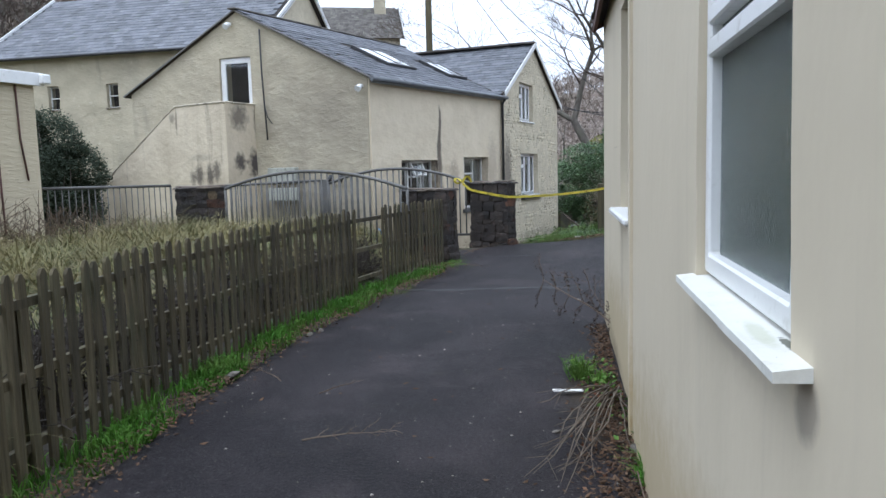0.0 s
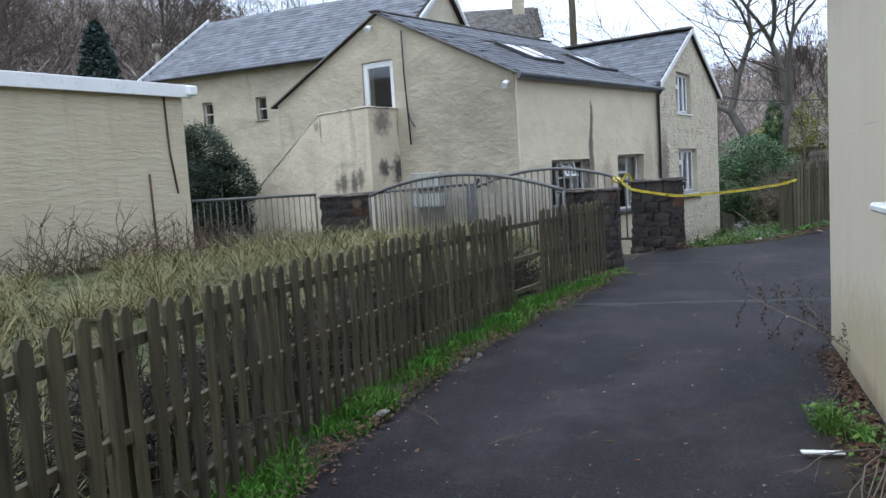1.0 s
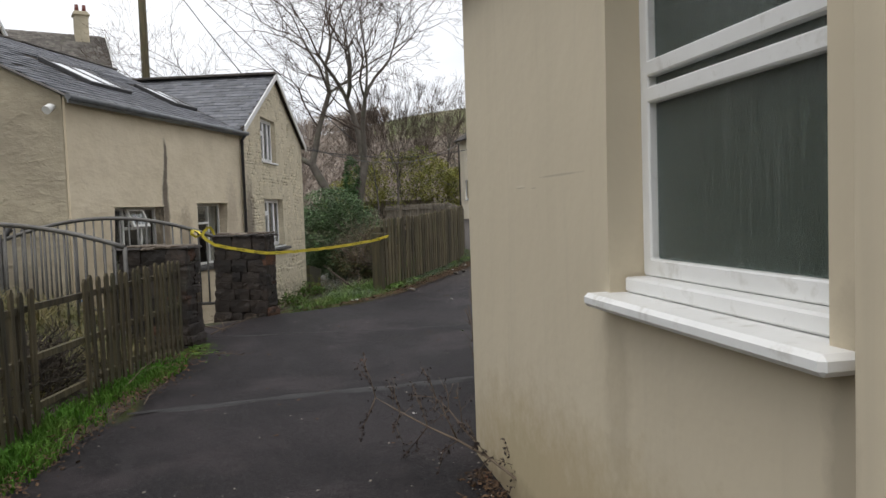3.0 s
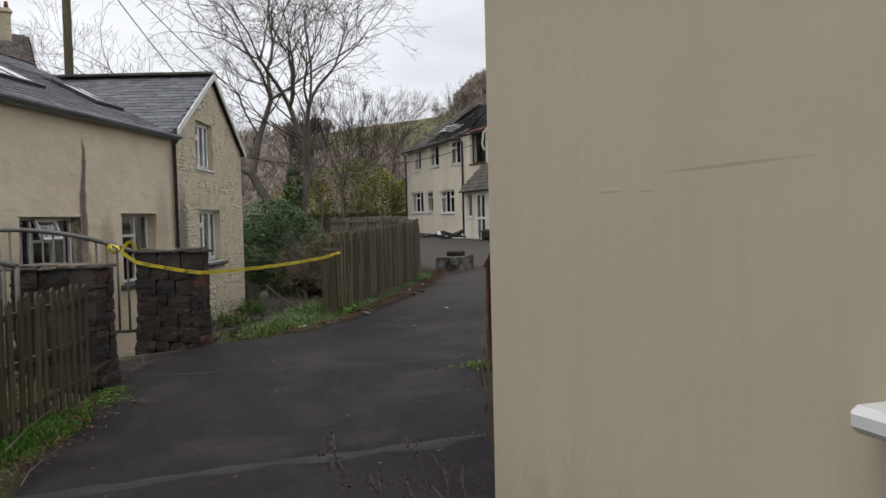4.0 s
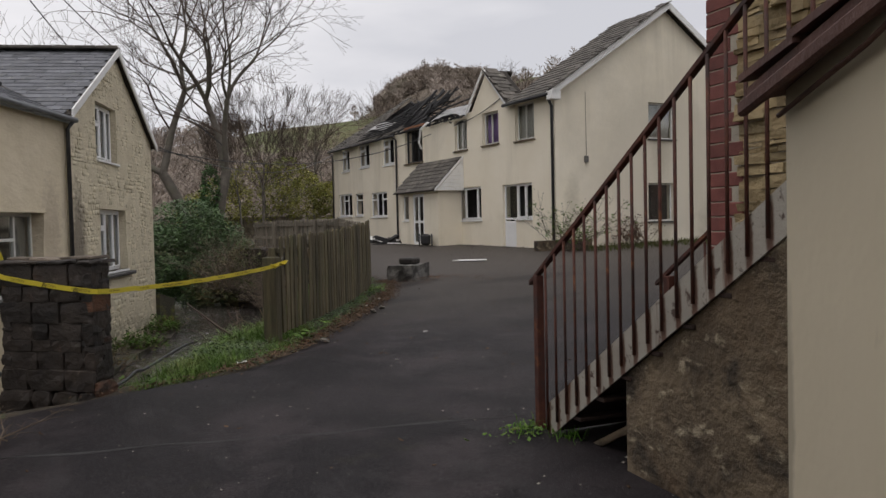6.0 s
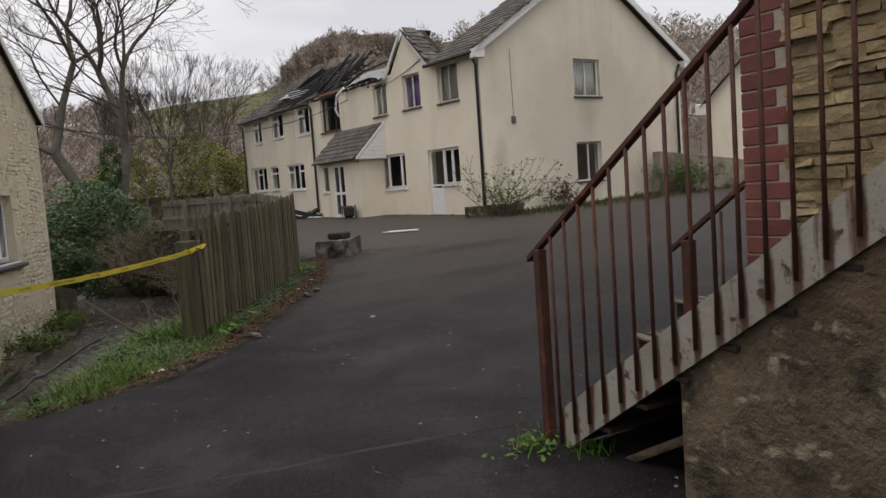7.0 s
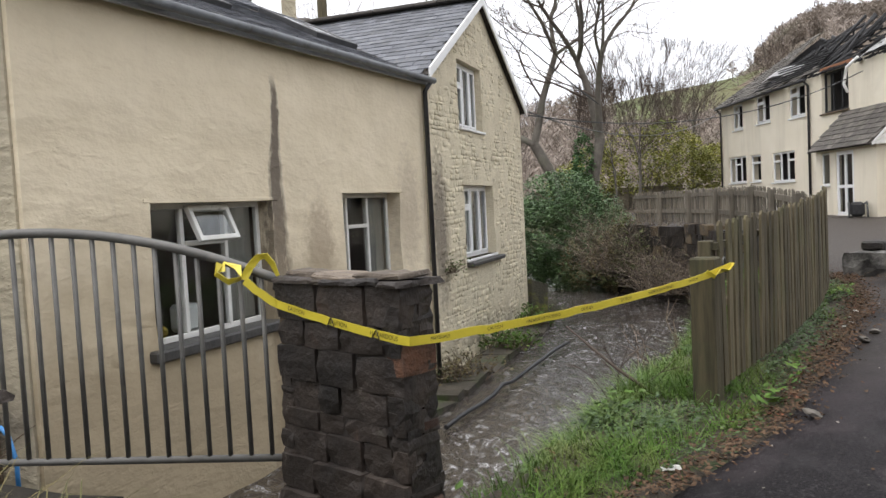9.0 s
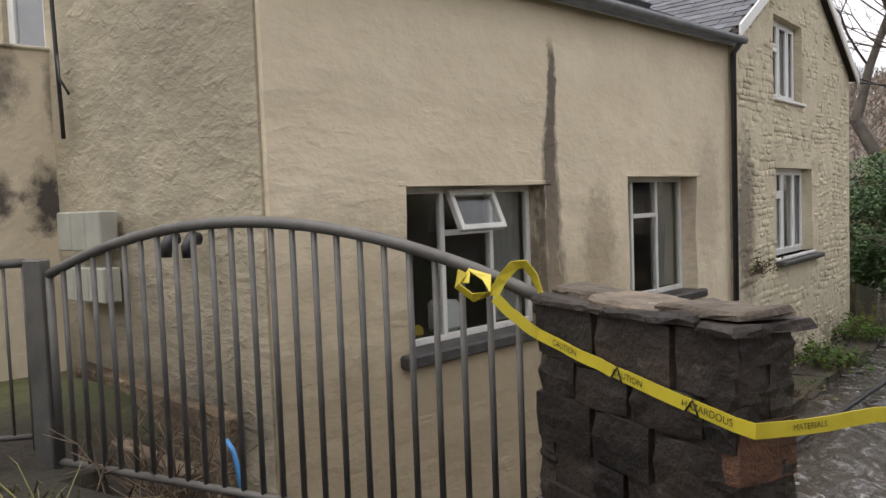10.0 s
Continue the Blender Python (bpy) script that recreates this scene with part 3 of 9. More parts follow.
# asphalt
ROAD_L = [(-2.43, -6), (-2.10, 2.6), (-1.84, 5.6), (-1.50, 7.5), (-0.87, 9.6), (-0.05, 12.0), (-0.05, 13.2), (-0.15, 14.6), (0.4, 14.95), (1.4, 15.08), (2.62, 15.3), (3.7, 16.15), (5.2, 17.95), (6.8, 20.0), (7.75, 21.6), (8.5, 24.4), (9.75, 30), (10.9, 41), (13.0, 52)]
M_ROAD = surf("damp_dark_asphalt", (0.0088, 0.0072, 0.0082), (0.0150, 0.0125, 0.0140), 0.5, 0.60,
              [((0.037, 0.031, 0.033), 0.32, 0.47, 0.58, 0.5, O), ((0.042, 0.034, 0.036), 1.1, 0.50, 0.64, 0.8, O), ((0.0095, 0.0085, 0.009), 0.4, 0.50, 0.62, 0.8, O), ((0.065, 0.062, 0.058), 60.0, 0.62, 0.72, 0.5, O), ((0.040, 0.036, 0.022), 2.6, 0.62, 0.74, 0.4, O), ((0.095, 0.088, 0.088), 75.0, 0.56, 0.64, 0.65, O), ((0.005, 0.0045, 0.005), 45.0, 0.53, 0.66, 0.7, O), ((0.034, 0.031, 0.032), 3.2, 0.57, 0.66, 0.5, (1, 0.35, 1))],
              ((45, 0.5), (110, 0.8), (220, 0.5)))
M_ROAD.node_tree.nodes["Principled BSDF"].inputs["Specular IOR Level"].default_value = 0.12
# older, greyer surfacing in the yard, with a ragged edge and worn blotches
stain_or_shade(M_ROAD, (0.056, 0.048, 0.042), (14.0, 27.0, 0.0), (16.0, 13.0, 20.0), 0.62, 0.35, 0.9, 5.0)
# a second, lighter patch over the far yard
stain_or_shade(M_ROAD, (0.090, 0.078, 0.069), (15.5, 32.0, 0.0), (15.0, 13.5, 20.0), 0.55, 0.5, 0.7, 3.0)
for cx, cy, rx, ry in ((6.6, 19.3, 0.9, 0.5), (8.2, 17.6, 1.3, 0.5), (7.6, 21.4, 1.2, 0.4), (10.5, 20.5, 1.6, 0.6), (5.6, 16.6, 0.8, 0.35)):
    stain_or_shade(M_ROAD, (0.014, 0.012, 0.012), (cx, cy, 0.0), (rx, ry, 4.0), 0.6, 1.3, 2.2, 2.0)
stain_or_shade(M_ROAD, (0.040, 0.031, 0.021), (1.05, 5.0, 0.0), (0.34, 0.95, 1.0), 0.85, 1.2, 12.0, 2.0)
stain_or_shade(M_ROAD, (0.012, 0.010, 0.009), (1.16, 4.7, 0.0), (0.14, 1.1, 1.0), 0.7, 1.2, 9.0, 2.0)
stain_or_shade(M_ROAD, (0.045, 0.058, 0.010), (-0.02, 12.85, 0.0), (0.35, 0.5, 1.0), 0.75, 1.3, 9.0, 2.4)
stain_or_shade(M_ROAD, (0.045, 0.058, 0.010), (0.12, 13.15, 0.0), (0.28, 0.35, 1.0), 0.75, 1.3, 9.0, 2.4)
stain_or_shade(M_ROAD, (0.045, 0.058, 0.010), (0.00, 13.60, 0.0), (0.25, 0.4, 1.0), 0.75, 1.3, 9.0, 2.4)
stain_or_shade(M_ROAD, (0.045, 0.058, 0.010), (-0.60, 10.60, 0.0), (0.18, 0.7, 1.0), 0.75, 1.3, 9.0, 2.4)
ys = [-6 + 0.3 * i for i in range(175)] + [47 + i for i in range(0, 6)]
rv, rf = [], []
cols = [0, .02, .05, .1, .16, .24, .33, .43, .55, .7, .85, 1]
for j, y in enumerate(ys):
    xl = along(ROAD_L, y) + 0.10 * noise.noise(Vector((0, y * 1.7, 0))) + 0.04 * noise.noise(Vector((0, y * 6, 3)))
    xr = 7.0 if y < 8 else min(7 + (y - 8) * 6, 34)
    for c in cols:
        x = xl + (xr - xl) * c
        rv.append((x, y, road_z(x, y) + (0.015 if c > 0 else -0.02) + 0.008 * noise.noise(Vector((x, y, 1)) * 0.8)))
k = len(cols)
rf = [(j * k + i, j * k + i + 1, (j + 1) * k + i + 1, (j + 1) * k + i) for j in range(len(ys) - 1) for i in range(k - 1)]
rme = bpy.data.meshes.new("road")
rme.from_pydata(rv, [], rf)
rme.polygons.foreach_set("use_smooth", [True] * len(rf))
rme.materials.append(M_ROAD)
tagged(new("road", rme), "worn damp dark asphalt drive scattered with leaf debris", "road", kind="structure")

# old joints across the asphalt: a swollen seam and a thin cracked one
M_SEAM = surf("worn_grey_asphalt_seam", (0.008, 0.0072, 0.0075), (0.021, 0.019, 0.019), 3.0, 0.7, [((0.010, 0.009, 0.009), 9.0, 0.5, 0.64, 0.8, O)], ((60, 0.6),))
for (xa, ya), (xb, yb), wide, high in (((-0.55, 10.15), (2.75, 9.72), 0.15, 0.007), ((0.35, 13.62), (3.9, 12.12), 0.035, 0.003)):
    L = math.hypot(xb - xa, yb - ya)
    nx_, ny_ = -(yb - ya) / L, (xb - xa) / L
    sv, sf = [], []
    for i in range(41):
        f = i / 40
        wob = 0.05 * noise.noise(Vector((f * 7, xa, 0)))
        for q, h in ((-0.5, -0.004), (-0.2, 1.0), (0.2, 0.9), (0.5, -0.004)):
            o = q * wide * min(1.0, 0.1 + f * 6, 0.1 + (1 - f) * 6) * (1 + 0.9 * noise.noise(Vector((f * 11, q, 4)))) + wob
            x, y = xa + (xb - xa) * f + nx_ * o, ya + (yb - ya) * f + ny_ * o
            sv.append((x, y, road_z(x, y) + 0.018 + 0.008 * noise.noise(Vector((x, y, 1)) * 0.8) + (h * high if h > 0 else h)))
    sf = [(i * 4 + q, i * 4 + q + 1, i * 4 + q + 5, i * 4 + q + 4) for i in range(40) for q in range(3)]
    sme = bpy.data.meshes.new("road_seam")
    sme.from_pydata(sv, [], [f[::-1] for f in sf])
    sme.polygons.foreach_set("use_smooth", [True] * len(sf))
    sme.materials.append(M_SEAM)
    tagged(new("road_seam", sme), "worn joint running across the asphalt drive", "road", kind="structure")

# river
M_WATER, wnt, wb = nodes_of("shallow_brown_river")
wb.inputs["Roughness"].default_value = 0.07
wv = place_node(wnt, (1.0, 0.55, 1.0))
# pale streaks: foam, and the ripples' sky reflection put into the colour
foam_and_glint = ramp_node(wnt, noise_node(wnt, wv, 6.5, 8, 0.74, 1.5), [(0.50, (0, 0, 0)), (0.58, (0.20, 0.20, 0.20)), (0.67, (0.9, 0.9, 0.9))])
streak_zone = ramp_node(wnt, noise_node(wnt, place_node(wnt), 0.55, 3), [(0.44, (0.35, 0.35, 0.35)), (0.58, (1, 1, 1))])
wnt.links.new(mix_node(wnt, mix_node(wnt, 1.0, foam_and_glint, streak_zone, "MULTIPLY"), (0.046, 0.038, 0.032), (0.70, 0.70, 0.71)), wb.inputs["Base Color"])
wbump = wnt.nodes.new("ShaderNodeBump")
wbump.inputs["Strength"].default_value, wbump.inputs["Distance"].default_value = 0.8, 0.055
wnt.links.new(noise_node(wnt, wv, 3.6, 5, 0.55, 1.6), wbump.inputs["Height"])
wnt.links.new(wbump.outputs[0], wb.inputs["Normal"])
vv, vf = [], []
for i in range(61):
    t = i / 60 * (len(RIVER) - 1)
    a = min(int(t), len(RIVER) - 2)
    f = t - a
    (xa, ya, wa), (xb, yb, wb2) = RIVER[a], RIVER[a + 1]
    cx, cy, hw = xa + f * (xb - xa), ya + f * (yb - ya), wa + f * (wb2 - wa) + 1.0
    dx, dy = xb - xa, yb - ya
    n = math.hypot(dx, dy)
    for q in range(9):
        o = (q / 4 - 1) * hw
        vv.append((cx + dy / n * o, cy - dx / n * o, WATER_Z + 0.05 * noise.noise(Vector((cx + o, cy, 0)) * 1.5)))
vf = [(i * 9 + q, i * 9 + q + 1, (i + 1) * 9 + q + 1, (i + 1) * 9 + q) for i in range(60) for q in range(8)]
wme = bpy.data.meshes.new("water")
wme.from_pydata(vv, [], vf)
wme.polygons.foreach_set("use_smooth", [True] * len(vf))
wme.materials.append(M_WATER)
tagged(new("water", wme), "shallow brown rippling river beside the cottage wall", "river", kind="structure")

# ---- buildings ----
I4 = Matrix.Identity(4)


def side_m(x, y0):
    """A wall facing local -x, from y0 (its left end) down to y = 0."""
    return Matrix(((0, 1, 0, x), (-1, 0, 0, y0), (0, 0, 1, 0), (0, 0, 0, 1)))


def gutter(parent, p, q, mat, r=0.055):
    bm = bmesh.new()
    sweep(bm, [p, q], r, 8)
    return part("gutter", bm, mat, parent)


def pipe(parent, pts, mat, r=0.035, name="downpipe"):
    bm = bmesh.new()
    sweep(bm, pts, r, 8)
    return part(name, bm, mat, parent)


def board(parent, p, q, drop, thick, out, mat, name="barge_board"):
    """A board from p to q, hanging by drop, thick towards out."""
    p, q, o = Vector(p), Vector(q), Vector(out).normalized() * thick
    d = Vector((0, 0, -drop))
    bm = bmesh.new()
    a = [bm.verts.new(v) for v in (p, q, q + d, p + d, p + o, q + o, q + o + d, p + o + d)]
    for f in ((0, 1, 2, 3), (7, 6, 5, 4), (4, 5, 1, 0), (5, 6, 2, 1), (6, 7, 3, 2), (7, 4, 0, 3)):
        bm.faces.new([a[i] for i in f])
    bmesh.ops.recalc_face_normals(bm, faces=bm.faces)
    return part(name, bm, mat, parent)


def wall_part(parent, mat, *args, name="wall", **kw):
    return part(name, wall_bm(*args, **kw), mat, parent)


# the old mill beside the river
mill = thing("mill_house", frame_m(-1.642, 17.616, 0.4695, 0.8829), "old two-storey mill house with lumpy cream render and slate roof", "house")
# cleaner river front, its stronger light put into a paler render
M_MILLF = surf("cream_render_with_black_damp_streak", (0.66, 0.565, 0.405), (0.75, 0.65, 0.485), 1.3, 0.92,
               [((0.54, 0.46, 0.33), 0.5, 0.48, 0.78, 0.6, O), ((0.36, 0.31, 0.23), 2.2, 0.62, 0.82, 0.4, V), ((0.72, 0.64, 0.47), 5.0, 0.58, 0.72, 0.4, O)],
               ((1.3, 0.17), (60, 0.035)), stretch=(1, 1, 1.7))
flakes(M_MILLF, 2.8, 0.60, 0.74, 0.30)
flakes(M_MILLF, 8.0, 0.68, 0.76, 0.20)
flakes(M_MILL, 3.2, 0.56, 0.70, 0.35)
flakes(M_MILL, 9.0, 0.58, 0.70, 0.30)
# the black streak beside the first window, in the wall's own space
nt = M_MILLF.node_tree
tc = nt.nodes.new("ShaderNodeTexCoord")
sep = nt.nodes.new("ShaderNodeSeparateXYZ")
nt.links.new(tc.outputs["Object"], sep.inputs[0])
wob = noise_node(nt, tc.outputs["Object"], 5.0, 6)
xo = math_node(nt, "ABSOLUTE", math_node(nt, "SUBTRACT", math_node(nt, "ADD", sep.outputs["X"], math_node(nt, "MULTIPLY", wob, 0.16)), 3.50))
wid = math_node(nt, "MULTIPLY_ADD", sep.outputs["Z"], -0.085)
nt.nodes[-1].inputs[2].default_value = 0.33
streak = math_node(nt, "SUBTRACT", 1.0, math_node(nt, "DIVIDE", xo, math_node(nt, "MAXIMUM", wid, 0.03)))
rough_n = noise_node(nt, place_node(nt, (1, 1, 0.3)), 16.0, 5)
streak = math_node(nt, "MULTIPLY", math_node(nt, "MULTIPLY", streak, 2.2), math_node(nt, "MULTIPLY", math_node(nt, "SUBTRACT", rough_n, 0.20), 3.2))
cl = nt.nodes.new("ShaderNodeClamp")
nt.links.new(streak, cl.inputs[0])
top = ramp_node(nt, math_node(nt, "MULTIPLY", sep.outputs["Z"], 0.25), [(0.79, (0.86, 0.86, 0.86)), (0.84, (0, 0, 0))])
bs = nt.nodes["Principled BSDF"]
old = bs.inputs["Base Color"].links[0].from_socket
nt.links.new(mix_node(nt, mix_node(nt, 1.0, cl.outputs[0], top, "MULTIPLY"), old, (0.085, 0.066, 0.055)), bs.inputs["Base Color"])

E_S = Vector((1, 0, 0.014))
wall_part(mill, M_MILLF, 0.09, 7.57, -1.9, 4.1, [(1.40, 3.30, 0.37, 1.87), (4.84, 6.58, 0.37, 1.95)], 0.3, 0.22, 0.045,
          clips=[((0, 0, 3.76), (-0.014, 0, 1))])
GM = side_m(0.065, 7.26)
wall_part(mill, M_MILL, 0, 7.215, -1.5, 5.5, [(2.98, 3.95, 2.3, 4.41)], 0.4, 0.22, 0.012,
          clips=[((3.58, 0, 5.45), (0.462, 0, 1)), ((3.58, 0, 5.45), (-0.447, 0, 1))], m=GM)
bm = bmesh.new()
box(bm, 0.4, 7.5, 6.9, 7.26, -1.5, 3.7)
part("wall", bm, M_MILL, mill)
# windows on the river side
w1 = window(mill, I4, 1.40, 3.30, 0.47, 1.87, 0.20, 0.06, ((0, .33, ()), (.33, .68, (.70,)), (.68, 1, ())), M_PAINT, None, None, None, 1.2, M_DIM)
part("sill", one_box(1.28, 3.42, -0.10, 0.22, 0.355, 0.47, 0.02), M_DARKSILL, w1, "cracked black slate sill")
VM = Matrix.Translation((2.06, 0.17, 1.83)) @ Matrix.Rotation(radians(-24), 4, "X")
bm = bmesh.new()
ring(bm, 0, 0.62, -0.40, 0, 0.055, -0.03, 0.03)
bevel(bm, 0.006)
bmesh.ops.transform(bm, matrix=VM, verts=bm.verts)
part("vent_sash", bm, M_PAINT, w1, "small top-hung sash propped ajar")
part("vent_pane", one_box(0.05, 0.57, -0.004, 0.004, -0.35, -0.05, 0, VM), M_GLASS, w1)
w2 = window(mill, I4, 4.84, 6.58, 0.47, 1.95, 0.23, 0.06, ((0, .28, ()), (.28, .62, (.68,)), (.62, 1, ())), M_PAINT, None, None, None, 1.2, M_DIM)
part("sill", one_box(4.72, 6.70, -0.08, 0.24, 0.36, 0.47, 0.02), M_DARKSILL, w2)
M_NET = surf("grey_drawn_blind", (0.20, 0.19, 0.17), (0.30, 0.285, 0.26), 5.0, 0.9, (), ((25, 0.3),), stretch=(5, 5, 0.3))
part("blind", one_box(2.72, 3.25, 0.31, 0.325, 0.53, 1.81), M_NET, w1, "grey drawn blind")
part("blind", one_box(5.95, 6.53, 0.34, 0.355, 0.53, 1.88), M_NET, w2)
part("blind", one_box(4.89, 5.30, 0.34, 0.355, 0.53, 1.88), M_NET, w2)
# things left on the inner sill of the first window
part("bucket", one_box(2.16, 2.42, 0.36, 0.60, 0.50, 0.80, 0.04), M_WHITE, w1, "white plastic tub on the inner sill")
part("cushion", one_box(1.48, 1.92, 0.34, 0.62, 0.50, 0.62, 0.04), surf("mustard_cloth", (0.30, 0.22, 0.03), (0.42, 0.31, 0.05), 9.0, 0.9), w1, "mustard cloth on the inner sill")
part("lintel", one_box(1.32, 3.40, -0.012, 0.24, 1.87, 1.915, 0.008), M_MILLF, mill)
part("lintel", one_box(4.76, 6.66, -0.012, 0.24, 1.95, 1.995, 0.008), M_MILLF, mill)
# upper door over the outside stair
window(mill, GM, 2.98, 3.95, 2.3, 4.41, 0.05, 0.14, ((0, 1, ()),), M_WHITE, None, None, None, 1.5, name="door", label="white framed door standing dark and open")
# roof, slipped slates and two roof lights
SL = Vector((0, 3.83, 1.79))


def near_roof(x, d):
    return (2.5 < x < 4.3 and 1.25 < d < 2.75) or (5.9 < x < 7.4 and 1.2 < d < 2.6)


slate_roof(mill, (-0.03, -0.16, 3.73), E_S, SL, 7.7, 4.23, 0.30, 0.205, (M_SLATE, M_SLATES), nparts=290, seed=3, skip=near_roof, slip=0.03)
slate_roof(mill, (7.7, 7.45, 3.78), (-1, 0, 0), (0, -3.77, 1.72), 7.73, 4.14, 0.30, 0.205, (M_SLATE, M_SLATES), seed=4)
for i in range(17):
    x = -0.12 + i * 0.46
    part("ridge_tile", one_box(x, x + 0.45, 3.54, 3.78, 5.49 + 0.014 * x, 5.535 + 0.014 * x, 0.012), M_TILE, mill)
for x0, x1, d0, d1 in ((2.65, 4.15, 1.35, 2.62), (6.05, 7.25, 1.3, 2.5)):
    R = Matrix(((*E_S.normalized(), 0), (*SL.normalized(), 0), (*E_S.cross(SL).normalized(), 0), (0, 0, 0, 1))).transposed()
    RM = Matrix.Translation((-0.03, -0.16, 3.73)) @ R
    bm = bmesh.new()
    ring(bm, x0, x1, d0, d1, 0.09, -0.02, 0.09)
    bevel(bm, 0.012)
    bmesh.ops.transform(bm, matrix=RM @ Matrix(((1, 0, 0, 0), (0, 0, 1, 0), (0, 1, 0, 0), (0, 0, 0, 1))), verts=bm.verts)
    bmesh.ops.recalc_face_normals(bm, faces=bm.faces)
    rl = part("roof_light", bm, M_BLACK, mill, "black framed roof light")
    part("mullion", one_box((x0 + x1) / 2 - .05, (x0 + x1) / 2 + .05, d0 + .09, d1 - .09, -0.02, 0.085, 0.008, RM), M_BLACK, rl)
    for a, b in ((x0 + .1, (x0 + x1) / 2 - .05), ((x0 + x1) / 2 + .05, x1 - .1)):
        part("pane", one_box(a, b, d0 + .1, d1 - .1, 0.06, 0.075, 0, RM), M_SKYL, rl)
gutter(mill, (-0.15, -0.22, 3.70), (7.62, -0.22, 3.80), surf("blue_grey_gutter", (0.10, 0.105, 0.115), (0.18, 0.19, 0.20), 3.0, 0.5, [((0.06, 0.05, 0.04), 5.0, 0.55, 0.7, 0.6, O)], ((40, 0.2),)))
board(mill, (0, -0.13, 3.755), (7.57, -0.13, 3.86), 0.13, 0.03, (0, 1, 0), M_LEADY, "fascia")
pipe(mill, [(7.51, -0.22, 3.78), (7.51, -0.10, 3.62), (7.51, -0.10, -1.2)], M_BLACK, 0.042)
# verge of the gable
M_VERGE = surf("grey_mortared_verge", (0.14, 0.132, 0.125), (0.24, 0.228, 0.21), 6.0, 0.8, (), ((40, 0.4),))
board(mill, (-0.05, -0.16, 3.735), (-0.05, 3.66, 5.50), 0.035, 0.03, (1, 0, 0), M_VERGE, "verge")
board(mill, (-0.05, 7.42, 3.79), (-0.05, 3.66, 5.50), 0.035, 0.03, (1, 0, 0), M_VERGE, "verge")
# cable, lamps and meter boxes on the gable
pipe(mill, [(-0.02, 2.93, 5.0), (-0.03, 2.91, 4.0), (-0.03, 2.87, 3.2), (-0.03, 2.83, 2.42)], M_BLACK, 0.02, "cable")
pipe(mill, [(-0.02, 2.87, 3.2), (-0.06, 2.77, 2.95), (-0.03, 2.67, 2.8)], M_BLACK, 0.012, "cable")
for y, z in ((3.80, 5.16), (0.14, 3.56)):
    bm = bmesh.new()
    sweep(bm, [(0, y, z), (-0.07, y, z), (-0.10, y, z - 0.02), (-0.2, y, z - 0.08)], [0.04, 0.05, 0.065, 0.075], 10)
    part("security_lamp", bm, M_WHITE, mill, "small white bulkhead lamp")
for z0, h in ((1.42, 0.34), (0.98, 0.30)):
    for i in range(3):
        part("meter_box", one_box(-0.16, -0.0, 1.98 + i * 0.27, 1.98 + i * 0.27 + 0.262, z0, z0 + h, 0.012), M_METER, mill, "pale grey meter box")
# two small black sockets on the wall
for y in (0.75, 1.05):
    bm = bmesh.new()
    sweep(bm, [(0.0, y, 1.52), (-0.06, y, 1.52), (-0.10, y, 1.46), (-0.10, y, 1.38)], [0.05, 0.055, 0.05, 0.04], 8)
    part("pipe_stub", bm, M_BLACK, mill)

# the gable stands a little askew to the river front: lean the whole house over to it
def askew(v):
    x, y, z = v
    if y < 0:
        return Vector(v)
    s = y * (0.9684 - 0.00125 * y)
    grow_z = 0.0275 * y / 4 if y < 4 else 0.0275 - 0.0155 * (y - 4)
    return Vector((x - 0.1072 * s * (1 - min(1.0, max(0.0, x / 8.2))), 0.9942 * s, z + (z - 1.6) * grow_z))


done_meshes = set()
for ob_ in mill.children_recursive:
    if ob_.data.users > 1 or ob_.location.length > 1e-6:
        ob_.location = askew(ob_.location)
    elif ob_.data.name not in done_meshes:
        done_meshes.add(ob_.data.name)
        for v in ob_.data.vertices:
            v.co = askew(v.co)

# outside stair against the mill's gable
M_LAND = surf("damp_cream_render_with_black_mould", (0.58, 0.495, 0.36), (0.68, 0.59, 0.44), 1.2, 0.92,
              [((0.46, 0.385, 0.27), 0.8, 0.48, 0.72, 0.6, O), ((0.40, 0.33, 0.23), 1.6, 0.54, 0.76, 0.5, V), ((0.15, 0.12, 0.09), 4.0, 0.60, 0.76, 0.6, V)],
              ((3, 0.25), (9, 0.12), (60, 0.12)))
for cs, cz, rs, rz, am in ((5.42, 1.72, 0.16, 0.30, 0.75), (5.18, 1.62, 0.17, 0.34, 0.8), (4.78, 1.62, 0.22, 0.30, 0.75), (4.55, 1.55, 0.14, 0.22, 0.6), (4.04, 2.95, 0.05, 0.40, 0.6), (3.88, 3.05, 0.12, 0.16, 0.5), (4.9, 2.05, 0.5, 0.12, 0.3), (3.0, 0.3, 1.4, 0.35, 0.5)):
    stain_or_shade(M_LAND, (0.060, 0.050, 0.045), (cs, 0.0, cz), (rs, 0.14, rz), am, 1.5, 11.0, 1.6)
for cy, cz, ry, rz, am in ((0.42, 3.0, 0.34, 0.42, 0.7), (0.95, 2.9, 0.10, 0.5, 0.6), (0.40, 1.92, 0.22, 0.28, 0.9), (0.86, 1.88, 0.26, 0.42, 0.95), (1.0, 1.3, 0.1, 0.6, 0.5)):
    stain_or_shade(M_LAND, (0.055, 0.047, 0.045), (5.8, cy, cz), (0.12, ry, rz), am, 1.5, 9.0, 1.6)
stair_wall = thing("outside_stair", frame_m(-9.911, 21.216, 0.8399, -0.5428), "rendered solid outside stair with mould-blackened parapet", "stairs")
